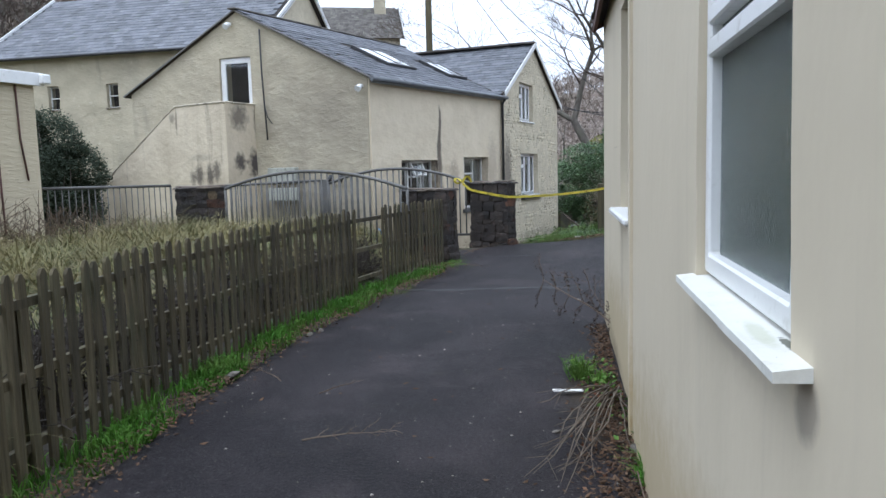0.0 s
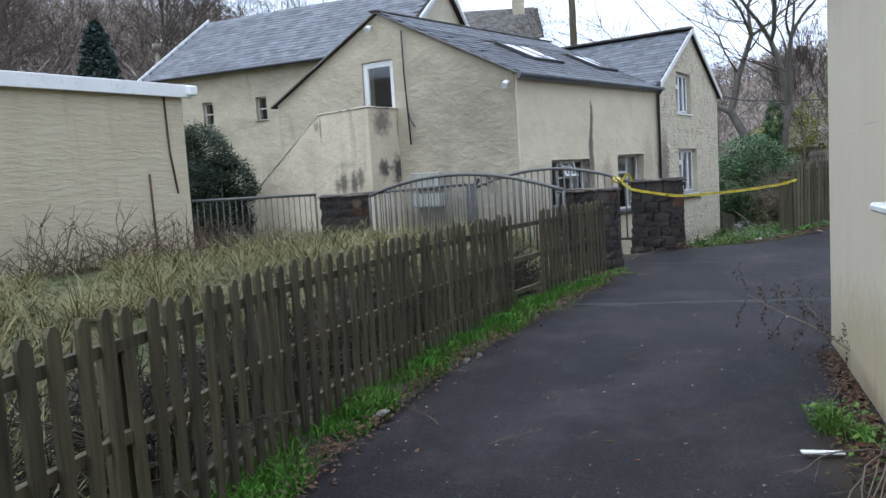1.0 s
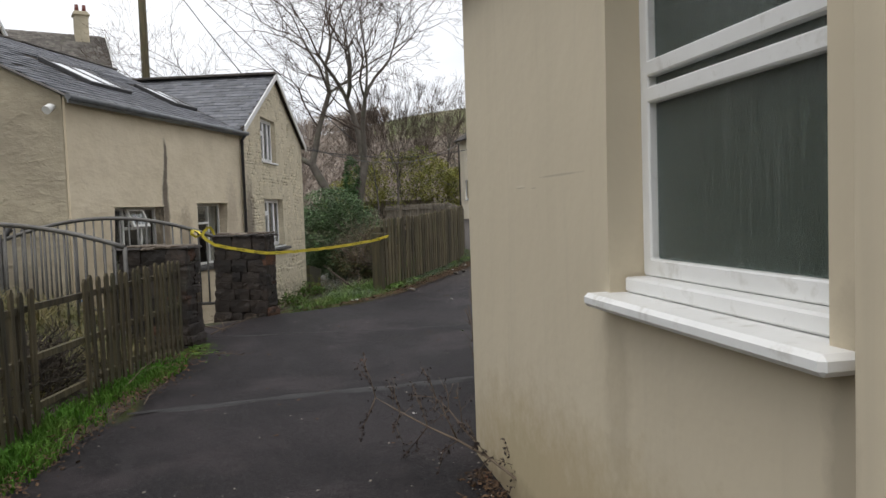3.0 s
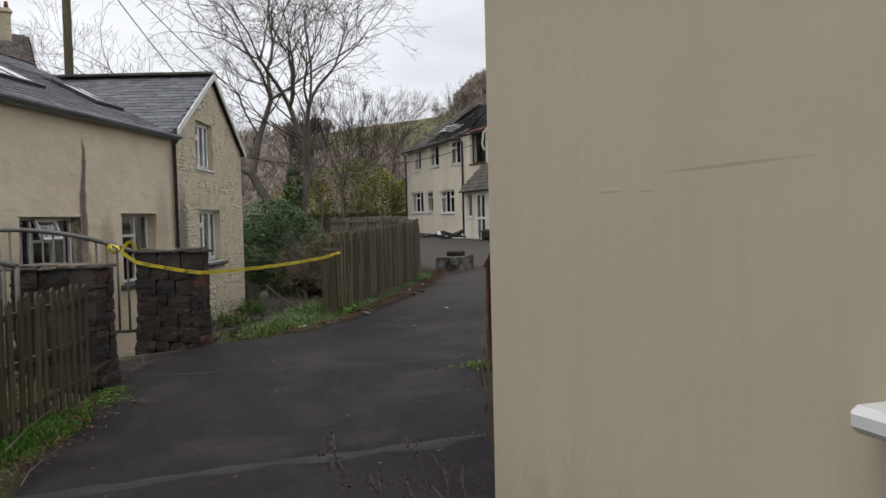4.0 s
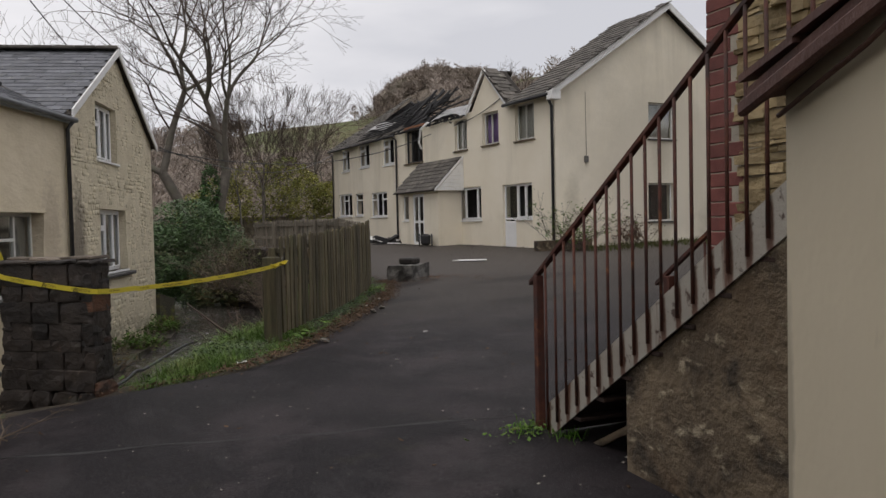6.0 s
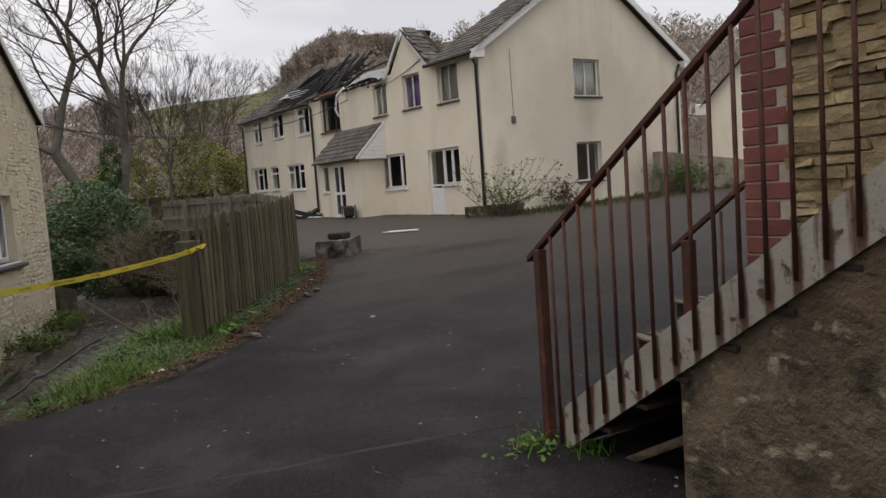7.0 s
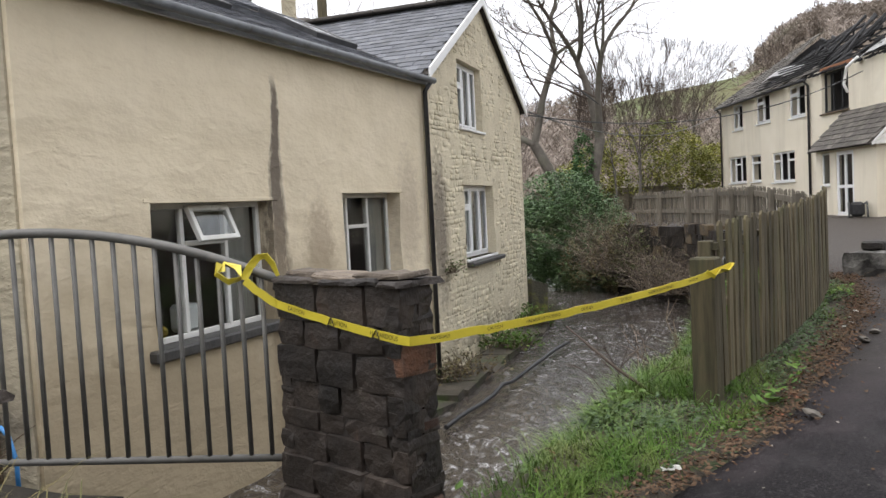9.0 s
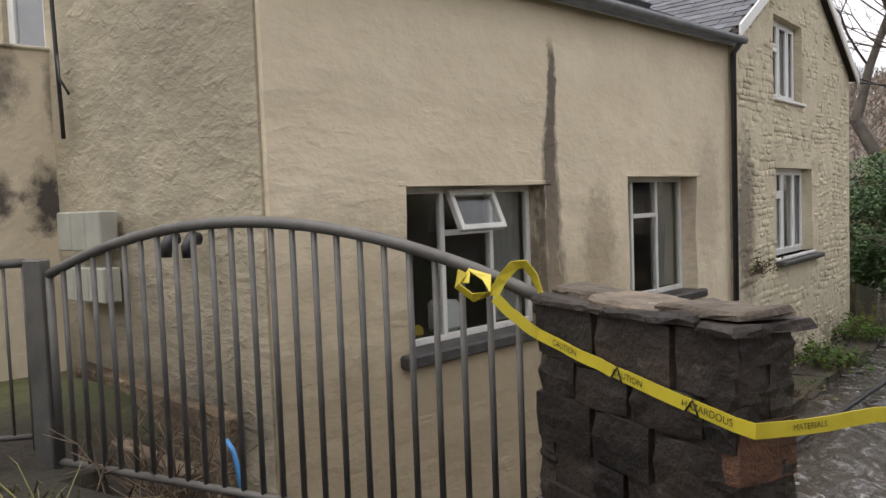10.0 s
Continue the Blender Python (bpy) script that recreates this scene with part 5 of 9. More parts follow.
for m_ in (M_RUBBLE, M_LIMEDS):
    stain_or_shade(m_, (0.13, 0.105, 0.085), (0.35, 0.0, 1.3), (0.45, 1.0, 1.6), 0.75, 1.3, 7.0, 2.0)
    stain_or_shade(m_, (0.10, 0.085, 0.06), (3.0, 0.0, -1.2), (4.0, 1.0, 0.7), 0.6, 1.0, 4.0, 1.8)
stain_or_shade(M_MILLF, (0.30, 0.23, 0.16), (4.25, 0.0, 1.2), (0.35, 1.0, 0.8), 0.6, 1.4, 8.0, 2.2)
stain_or_shade(M_MILLF, (0.30, 0.24, 0.18), (6.9, 0.0, 1.6), (0.5, 1.0, 1.2), 0.4, 1.4, 6.0, 2.0)
stain_or_shade(M_MILLF, (0.34, 0.27, 0.17), (1.6, 0.0, -0.6), (5.5, 1.0, 2.6), 0.85, 0.8, 2.4, 1.6)
# the gable's weaker light put into the paint as broad greying, then dirt streaks
stain_or_shade(M_FIRE, (0.50, 0.46, 0.375), (21.2, 5.0, 3.6), (0.35, 6.5, 5.0), 0.65, 0.8, 0.8, 1.6)
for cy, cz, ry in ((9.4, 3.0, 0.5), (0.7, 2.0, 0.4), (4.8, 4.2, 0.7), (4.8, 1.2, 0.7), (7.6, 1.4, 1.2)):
    stain_or_shade(M_FIRE, (0.40, 0.365, 0.28), (21.2, cy, cz), (0.35, ry, 1.3), 0.5, 1.3, 3.0, 1.5)

# fire-damaged house across the yard
fh = thing("fire_damaged_house", frame_m(18.06, 48.5, -0.052, -0.9987), "long two-storey cream house with its roof burnt out", "house")
FW = 21.2
UP = [(18.85, 20.02, 4.5, 5.82), (16.58, 17.74, 4.57, 5.8), (14.38, 15.4, 4.56, 5.8), (9.65, 11.45, 4.4, 5.9), (7.08, 8.42, 4.52, 5.82), (4.0, 5.38, 4.63, 5.88), (1.4, 2.55, 4.6, 5.8)]
LOW = [(14.55, 16.4, 1.71, 3.02), (5.45, 7.45, 2.0, 3.25), (3.3, 4.35, 2.1, 3.3), (0.8, 2.8, 2.1, 3.35), (17.92, 18.80, 0.55, 2.97), (18.80, 19.84, 1.7, 2.97)]
wall_part(fh, M_FIRE, 0, FW, -0.3, 6.0, UP + LOW, 0.35, 0.6, 0.01)
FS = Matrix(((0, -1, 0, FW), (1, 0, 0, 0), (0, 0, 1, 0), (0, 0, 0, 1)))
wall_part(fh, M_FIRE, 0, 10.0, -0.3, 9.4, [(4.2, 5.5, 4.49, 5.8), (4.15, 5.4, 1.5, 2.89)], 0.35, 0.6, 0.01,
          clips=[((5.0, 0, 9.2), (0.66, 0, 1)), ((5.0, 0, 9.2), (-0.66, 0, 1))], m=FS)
bm = bmesh.new()
box(bm, 0, 0.35, 0.35, 10, -0.3, 5.9)
box(bm, 0.35, FW - 0.35, 9.65, 10, -0.3, 5.9)
part("wall", bm, M_FIRE, fh)
wall_part(fh, M_CHAR, 0, 10.0, 5.9, 9.3, (), 0.3, 1.0, 0.0, clips=[((5.0, 0, 9.0), (0.66, 0, 1)), ((5.0, 0, 9.0), (-0.66, 0, 1))],
          m=Matrix(((0, -1, 0, 0.32), (1, 0, 0, 0), (0, 0, 1, 0), (0, 0, 0, 1))), name="burnt_gable")
SILL = (0.07, 0.06, 0.06)
for i, (a, b, c, d) in enumerate(UP):
    ww = M_CHAR if i == 3 else M_PAINT if i < 3 else M_FRAME
    cols3 = ((0, .45, ()), (.45, 1, ())) if i < 3 else ((0, .5, (.7,)), (.5, 1, ())) if i > 3 else ((0, .33, ()), (.33, .66, ()), (.66, 1, ()))
    w_ = window(fh, I4, a, b, c, d, 0.12 if i < 4 else 0.06, 0.07 if i < 3 else 0.08, cols3, ww, None, SILL if i < 4 else (0.05, 0.05, 0.04), M_BASE if i < 4 else M_FRAME, 1.0, sash=(0, 1, 2) if i > 3 else (), broken=(0, 1, 2) if i > 2 else ())
    if i in (0, 1, 2):
        bm = bmesh.new()
        for k in range(12):
            x = a + 0.06 + (b - a - 0.12) * k / 12 * (0.95 if i != 1 else 0.9)
            sweep(bm, [(x + 0.03, 0.26 + 0.02 * (k % 2), c + 0.08), (x + 0.03, 0.26 + 0.02 * ((k + 1) % 2), d - 0.05)], 0.045, 6)
        part("curtain", bm, M_PURPLE if i == 1 else M_CURTAIN, w_, "drawn purple curtain" if i == 1 else "grubby drawn curtain")
window(fh, I4, *LOW[0], 0.1, 0.06, ((0, .28, ()), (.28, .78, ()), (.78, 1, ())), M_FRAME, None, (0.06, 0.07, 0.05), M_FRAME, 1.2, sash=(0, 1, 2), broken=(0, 1, 2))
window(fh, I4, *LOW[1], 0.06, 0.085, ((0, .35, (.7,)), (.35, .66, ()), (.66, 1, (.7,))), M_FRAME, None, (0.05, 0.05, 0.05), M_FRAME, 1.0, broken=(0, 1, 2, 3, 4))
window(fh, I4, *LOW[2], 0.06, 0.085, ((0, 1, (.7,)),), M_FRAME, None, (0.05, 0.05, 0.05), M_FRAME, 1.0, broken=(0, 1, 2, 3, 4))
window(fh, I4, *LOW[3], 0.06, 0.085, ((0, .33, ()), (.33, .66, (.7,)), (.66, 1, ())), M_FRAME, None, (0.05, 0.05, 0.05), M_FRAME, 1.0, broken=(0, 1, 2, 3, 4))
window(fh, I4, *LOW[4], 0.1, 0.07, ((0, 1, (.48,)),), M_FRAME, None, None, None, 1.0, name="door", label="white glazed house door")
window(fh, I4, *LOW[5], 0.1, 0.06, ((0, .5, ()), (.5, 1, ())), M_FRAME, None, (0.05, 0.06, 0.03), M_FRAME, 1.0, sash=(0, 1), broken=(0, 1))
part("door_panel", one_box(17.99, 18.73, 0.09, 0.14, 0.62, 1.62, 0.015), M_FRAME, fh, "white lower door panel")
ws = window(fh, FS, 4.2, 5.5, 4.49, 5.8, 0.12, 0.06, ((0, .5, ()), (.5, 1, ())), M_PAINT, None, SILL, M_DARKSILL, 1.0)
bm = bmesh.new()
for k in range(16):
    x = 4.28 + 1.14 * k / 15
    sweep(bm, [(x, 0.28 + 0.02 * (k % 2), 4.56), (x, 0.28 + 0.02 * ((k + 1) % 2), 5.74)], 0.045, 6)
bmesh.ops.transform(bm, matrix=FS, verts=bm.verts)
part("curtain", bm, M_CURTAIN, ws, "grubby drawn curtain")
window(fh, FS, 4.15, 5.4, 1.5, 2.89, 0.12, 0.06, ((0, .55, ()), (.55, 1, ())), M_PAINT, None, SILL, M_DARKSILL, 1.0)
# base plinth band
part("plinth", one_box(-0.02, FW, -0.02, 0.0, 0.4, 0.66, 0.0), M_DARKSILL, fh)
# porch
px0, px1 = 11.25, 14.85
bm = wall_bm(px0, px1, 0.4, 3.0, [(11.6, 12.15, 1.75, 2.85), (12.55, 13.6, 0.72, 2.85)], 0.2, 0.6, m=Matrix.Translation((0, -1.1, 0)))
part("porch_wall", bm, M_FIRE, fh)
bm = bmesh.new()
box(bm, px1 - 0.2, px1, -0.9, 0.0, 0.4, 3.0)
part("porch_wall", bm, M_FIRE, fh)
part("porch_wall", one_box(px0, px0 + 0.2, -0.9, 0.0, 0.4, 3.0), M_FIRE, fh)
PM = Matrix.Translation((0, -1.1, 0))
window(fh, PM, 12.55, 13.6, 0.72, 2.85, 0.02, 0.12, ((0, .5, (.45,)), (.5, 1, (.45,))), M_FRAME, None, None, None, 0.5, name="door", label="white glazed double porch door")
window(fh, PM, 11.6, 12.15, 1.75, 2.85, 0.04, 0.06, ((0, 1, ()),), M_WHITE, None, (0.05, 0.05, 0.03), M_WHITE, 0.5)
slate_roof(fh, (px0 - 0.2, -1.35, 2.93), (1, 0, 0), (0, 1.35, 1.36), px1 - px0 + 0.4, 1.92, 0.30, 0.24, (M_TILE, M_TILES), nparts=90, seed=21, thick=0.025, name="roof_tile")
for i in range(9):
    z = 2.92 + i * 0.15
    y0 = -1.28 + i * 0.15
    bm = bmesh.new()
    for v in box(bm, px1 + 0.19, px1 + 0.215, y0, 0.0, z, z + 0.145):
        if v.co.z > z + 0.1 and v.co.y < -0.001:
            v.co.y = min(-0.001, y0 + 0.145)
    part("cladding_board", bm, M_WHITE, fh)
board(fh, (px1 + 0.24, -1.36, 2.98), (px1 + 0.24, 0.0, 4.35), 0.11, 0.03, (-1, 0, 0), M_WHITE)
# gablet
GX, GZ = 16.95, 7.45
bm = bmesh.new()
fa = [bm.verts.new(v) for v in ((15.75, 0, 5.95), (18.4, 0, 5.95), (GX, 0, GZ - 0.08))]
fb_ = [bm.verts.new((v.co.x, 0.3, v.co.z)) for v in fa]
bm.faces.new(fa)
bm.faces.new(fb_[::-1])
for i in range(3):
    bm.faces.new((fa[i], fb_[i], fb_[(i + 1) % 3], fa[(i + 1) % 3]))
part("gablet_wall", bm, M_FIRE, fh)
board(fh, (15.55, -0.16, 5.98), (GX, -0.16, GZ + 0.06), 0.16, 0.03, (0, 1, 0), M_WHITE)
board(fh, (18.55, -0.16, 5.90), (GX, -0.16, GZ + 0.06), 0.16, 0.03, (0, 1, 0), M_WHITE)
slate_roof(fh, (18.6, -0.2, 5.95), (0, 1, 0), (-1.62, 0, 1.5), 1.1, 2.2, 0.28, 0.24, (M_TILE, M_TILES), seed=22, thick=0.025, name="roof_tile")
slate_roof(fh, (15.5, 1.2, 6.0), (0, -1, 0), (1.45, 0, 1.45), 1.2, 2.0, 0.28, 0.24, (M_TILE, M_TILES), seed=23, thick=0.025, missing=0.35, name="roof_tile")
# intact tiled roof at the near end, and what is left at the far end
RS = Vector((0, 5.25, 3.42))
slate_roof(fh, (18.55, -0.28, 5.86), (1, 0, 0), RS, 2.9, 6.26, 0.33, 0.28, (M_TILE, M_TILES), nparts=200, seed=24, thick=0.03, name="roof_tile", slip=0.02)
slate_roof(fh, (FW + 0.25, 10.28, 5.86), (-1, 0, 0), (0, -5.25, 3.42), 2.9, 6.26, 0.33, 0.28, (M_TILE, M_TILES), seed=25, thick=0.03, name="roof_tile")
slate_roof(fh, (-0.25, -0.28, 5.86), (1, 0, 0), RS, 4.6, 6.2, 0.33, 0.28, (M_TILE, M_TILES), seed=26, thick=0.03, name="roof_tile", missing=0.06, slip=0.15, slab=False, skip=lambda x, d: x > 4.4 - 0.62 * d)
slate_roof(fh, (4.0, -0.28, 5.86), (1, 0, 0), RS, 5.0, 1.1, 0.33, 0.28, (M_TILE, M_TILES), slab=False, seed=27, thick=0.03, name="roof_tile", missing=0.3, slip=0.3)
board(fh, (FW + 0.3, -0.3, 5.95), (FW + 0.3, 5.0, 9.4), 0.24, 0.05, (-1, 0, 0), M_WHITE)
board(fh, (FW + 0.3, 10.3, 5.95), (FW + 0.3, 5.0, 9.4), 0.24, 0.05, (-1, 0, 0), M_WHITE)
# loose, lifted tiles along the verge
rng = random.Random(41)
for i in range(26):
    f = i / 26
    bm = bmesh.new()
    w, l = rng.uniform(0.22, 0.34), rng.uniform(0.26, 0.36)
    box(bm, -w, 0.06, 0.0, l, 0.0, 0.026, None, 0.01, rng)
    m = Matrix.Translation((FW + 0.34, -0.30 + 5.25 * f, 6.0 + 3.42 * f)) @ Matrix.Rotation(0.578 - rng.uniform(0.02, 0.20), 4, "X") @ Matrix.Rotation(rng.gauss(0, 0.09), 4, "Y") @ Matrix.Rotation(rng.gauss(0, 0.08), 4, "Z")
    bmesh.ops.transform(bm, matrix=m, verts=bm.verts)
    part("verge_tile", bm, M_TILE, fh)
part("eaves_box", one_box(FW + 0.02, FW + 0.30, -0.34, 0.05, 5.62, 5.90, 0.01), M_WHITE, fh)
part("eaves_box", one_box(FW + 0.02, FW + 0.30, 9.95, 10.34, 5.62, 5.90, 0.01), M_WHITE, fh)
gutter(fh, (18.5, -0.3, 5.82), (FW + 0.1, -0.3, 5.82), M_BLACK, 0.06)
gutter(fh, (0, -0.3, 5.82), (9.0, -0.3, 5.80), M_BLACK, 0.06)
pipe(fh, [(FW - 0.05, -0.28, 5.78), (FW - 0.05, -0.08, 5.45), (FW - 0.05, -0.08, 0.6)], M_BLACK, 0.05)
pipe(fh, [(8.8, -0.25, 5.78), (8.8, -0.08, 5.6), (8.8, -0.08, 0.7)], M_BLACK, 0.05)
pipe(fh, [(0.1, -0.25, 5.78), (0.1, -0.08, 5.6), (0.1, -0.08, 0.7)], M_BLACK, 0.045)
pipe(fh, [(FW + 0.08, 9.9, 5.78), (FW + 0.08, 9.7, 5.4), (FW + 0.08, 9.7, 1.2)], M_BLACK, 0.05)
pipe(fh, [(FW + 0.02, 1.3, 6.0), (FW + 0.02, 1.32, 3.7)], M_CONC, 0.008, "cable")
part("meter_box", one_box(FW, FW + 0.08, 1.22, 1.38, 3.58, 3.80, 0.015), M_GALV, fh)
# burnt rafters
rng = random.Random(77)
for i in range(52):
    x = 1.0 + i * 0.28
    if 15.3 < x < 18.4:
        continue
    top = rng.uniform(1.9, 5.0) if x < 9.3 else rng.uniform(0.2, 1.5)
    lean_x = rng.uniform(-0.5, 0.5)
    z1 = 5.9 + top * 0.62 + rng.uniform(-0.4, 0.15)
    bm = bmesh.new()
    sweep(bm, [(x, -0.2, 5.86), (x + lean_x, top, z1)], rng.uniform(0.04, 0.07), 4)
    part("rafter", bm, M_CHAR, fh)
for i in range(60):
    x = rng.uniform(1.2, 14)
    bm = bmesh.new()
    y = rng.uniform(0.6, 4.6) if x < 8 else rng.uniform(0.2, 2.6)
    z = 5.95 + y * (0.58 if x < 8 else 0.22)
    sweep(bm, [(x, y, z + rng.uniform(-.5, .2)), (x + rng.uniform(1.0, 3.0), y + rng.uniform(-.6, .6), z + rng.uniform(-0.7, 0.5))], 0.045, 4)
    part("fallen_batten", bm, M_CHAR, fh)
for k in range(9):
    # leaning truss members round the peak
    bm = bmesh.new()
    x = 6.4 + 0.36 * k
    sweep(bm, [(x, 0.3 + 0.1 * (k % 3), 5.9), (8.6 + rng.uniform(-.3, .3), 2.6 + rng.uniform(-.5, .8), 8.1 + rng.uniform(-.3, .2))], 0.06, 4)
    part("truss_member", bm, M_CHAR, fh)
for k in range(7):
    # slipped rows of battens fanning out over the eaves
    bm = bmesh.new()
    sweep(bm, [(4.6 + rng.uniform(-.4, .4), -0.25 + 0.22 * k, 6.02 + 0.17 * k), (9.2 + rng.uniform(-.3, .3), -0.3 + 0.20 * k, 6.05 + 0.13 * k)], 0.035, 4)
    part("fallen_batten", bm, M_CHAR, fh)
bm = bmesh.new()
for i in range(8):
    sweep(bm, [(0.6 + i * 0.5, 4.8 - i * 0.08, 8.9 - i * 0.10 + rng.uniform(-.15, .15)), (1.15 + i * 0.5, 4.8 - i * 0.08, 8.8 - i * 0.10 + rng.uniform(-.15, .15))], 0.09, 4)
part("charred_ridge", bm, M_CHAR, fh)
for x0, x1, y, z, sag in ((2.2, 5.4, 0.9, 6.65, 0.35), (12.4, 15.6, -0.15, 6.0, 0.35)):
    bm = bmesh.new()
    rows = []
    for i in range(9):
        x = x0 + (x1 - x0) * i / 8
        rows.append([bm.verts.new((x, y + j * 0.35, z + j * 0.22 + 0.35 * math.sin(i * 0.5) * sag + 0.05 * rng.uniform(-1, 1))) for j in range(3)])
    for a, b in zip(rows, rows[1:]):
        for j in range(2):
            bm.faces.new((a[j], b[j], b[j + 1], a[j + 1]))
    bmesh.ops.solidify(bm, geom=bm.faces[:], thickness=0.02)
    part("torn_membrane", bm, M_FELT, fh, "pale torn roofing felt")
pipe(fh, [(12.4, -0.2, 6.0), (11.9, -0.3, 5.75), (11.7, -0.3, 5.2), (11.85, -0.25, 4.9)], M_WHITE, 0.05, "hanging_gutter")
part("burnt_lintel", one_box(9.6, 11.7, -0.02, 0.03, 5.9, 6.08, 0.01), surf("scorched_orange_brick", (0.22, 0.09, 0.04), (0.32, 0.14, 0.07), 5.0, 0.9), fh)

# gabled house beyond
fr = thing("far_cream_house", frame_m(31.5, 28.6, 0.42, -0.91), "far cream gabled house beyond the yard", "house")
wall_part(fr, M_FIRE, 0, 9, -0.4, 10.5, [(2.6, 4.0, 2.3, 3.85)], 0.35, 1.0, 0, clips=[((4.6, 0, 9.6), (-1.05, 0, 1)), ((4.6, 0, 9.6), (1.05, 0, 1))])
window(fr, I4, 2.6, 4.0, 2.3, 3.85, 0.1, 0.08, ((0, .5, ()), (.5, 1, (.7,))), M_WHITE, None, (0.1, 0.08, 0.1), M_DARKSILL, 1.0)
bm = bmesh.new()
box(bm, 0, 0.35, 0.35, 8, -0.4, 4.7)
part("wall", bm, M_FIRE, fr)
slate_roof(fr, (-0.3, 8, 4.4), (0, -1, 0), (4.9, 0, 5.15), 8.3, 7.1, 0.36, 0.28, (M_TILE, M_TILES), seed=30)
part("eaves_box", one_box(-0.45, 0.0, -0.25, 0.2, 4.05, 4.55, 0.02), M_WHITE, fr)

# ---- pillars of laid slate stone ----
def stone_block(parent, rng, x0, x1, y0, y1, z0, z1, mat, jit=0.008, name="stone"):
    bm = bmesh.new()
    box(bm, x0, x1, y0, y1, z0, z1, None, jit, rng)
    return part(name, bm, mat, parent)


def slate_stone(parent, rng, x0, x1, y0, y1, z0, z1, mat, rough=0.010, name="stone"):
    """A split slate stone: a block with knocked-off corners and a lumpy face."""
    bm = bmesh.new()
    cx, cy, cz = (x0 + x1) / 2, (y0 + y1) / 2, (z0 + z1) / 2
    hx, hy, hz = (x1 - x0) / 2, (y1 - y0) / 2, (z1 - z0) / 2
    cutx = 3 if hx > 0.09 else 2
    xs = [-1 + 2 * i / cutx for i in range(cutx + 1)]
    grid, skew = {}, rng.gauss(0, 0.05)
    off = Vector((rng.uniform(0, 50), rng.uniform(0, 50), rng.uniform(0, 50)))
    for i, u in enumerate(xs):
        for j, v in enumerate((-1, 0, 1)):
            for k, w in enumerate((-1, 0, 1)):
                if 0 < i < cutx and j == 1 and k == 1:
                    continue
                edge = (abs(u) > 0.99) + (v != 0) + (w != 0)
                pull = min(hx, hy, hz) * (0.0, 0.0, 0.05, 0.24)[edge] * rng.uniform(0.3, 1.4)
                p = Vector((cx + u * (hx - pull), cy + v * (hy - pull), cz + w * (hz - pull * 0.7) + skew * u * hx * 0.4))
                grid[i, j, k] = bm.verts.new(p + rough * noise.noise_vector(p * 9 + off) + Vector([rng.uniform(-.3, .3) * rough for _ in range(3)]))
    for i in range(cutx):
        for a in (0, 1):
            for k in (0, 2):
                f = [grid[i, a, k], grid[i + 1, a, k], grid[i + 1, a + 1, k], grid[i, a + 1, k]]
                bm.faces.new(f if k else f[::-1])
                f = [grid[i, k, a], grid[i + 1, k, a], grid[i + 1, k, a + 1], grid[i, k, a + 1]]
                bm.faces.new(f[::-1] if k else f)
    for i in (0, cutx):
        for a in (0, 1):
            for b in (0, 1):
                f = [grid[i, a, b], grid[i, a + 1, b], grid[i, a + 1, b + 1], grid[i, a, b + 1]]
                bm.faces.new(f if i else f[::-1])
    bmesh.ops.recalc_face_normals(bm, faces=bm.faces)
    return part(name, bm, mat, parent)


def ragged_slab(parent, rng, x0, x1, y0, y1, z0, z1, mat, name="cope_stone"):
    """A thin broken slate slab with a ragged outline."""
    rim = []
    for (ax, ay), (bx, by) in (((x0, y0), (x1, y0)), ((x1, y0), (x1, y1)), ((x1, y1), (x0, y1)), ((x0, y1), (x0, y0))):
        k = max(2, int(math.hypot(bx - ax, by - ay) / 0.07))
        for i in range(k):
            j = 0.018 if 0 < i else 0.03
            rim.append((ax + (bx - ax) * i / k + rng.uniform(-j, j), ay + (by - ay) * i / k + rng.uniform(-j, j)))
    bm = bmesh.new()
    tilt = rng.gauss(0, 0.03)
    lo = [bm.verts.new((x + rng.uniform(-.008, .008), y + rng.uniform(-.008, .008), z0 + tilt * (x - x0))) for x, y in rim]
    mid = [bm.verts.new((x, y, z0 + (z1 - z0) * rng.uniform(0.35, 0.7) + tilt * (x - x0))) for x, y in rim]
    cx, cy = (x0 + x1) / 2, (y0 + y1) / 2
    hi = [bm.verts.new((cx + (x - cx) * 0.93, cy + (y - cy) * 0.90, z1 + rng.uniform(-.005, .004) + tilt * (x - x0))) for x, y in rim]
    n = len(rim)
    for a, b in ((lo, mid), (mid, hi)):
        for i in range(n):
            bm.faces.new((a[i], a[(i + 1) % n], b[(i + 1) % n], b[i]))
    bm.faces.new(hi)
    bm.faces.new(lo[::-1])
    bmesh.ops.triangulate(bm, faces=[f for f in bm.faces if len(f.verts) > 4])
    return part(name, bm, mat, parent)


M_COPES = surf("lichened_cope_stone", (0.075, 0.058, 0.044), (0.20, 0.160, 0.120), 9.0, 0.8, [((0.34, 0.30, 0.24), 14.0, 0.58, 0.72, 0.6, O), ((0.04, 0.032, 0.026), 5.0, 0.54, 0.68, 0.7, O)], ((14, 0.7), (50, 0.5)), rnd=0.4)


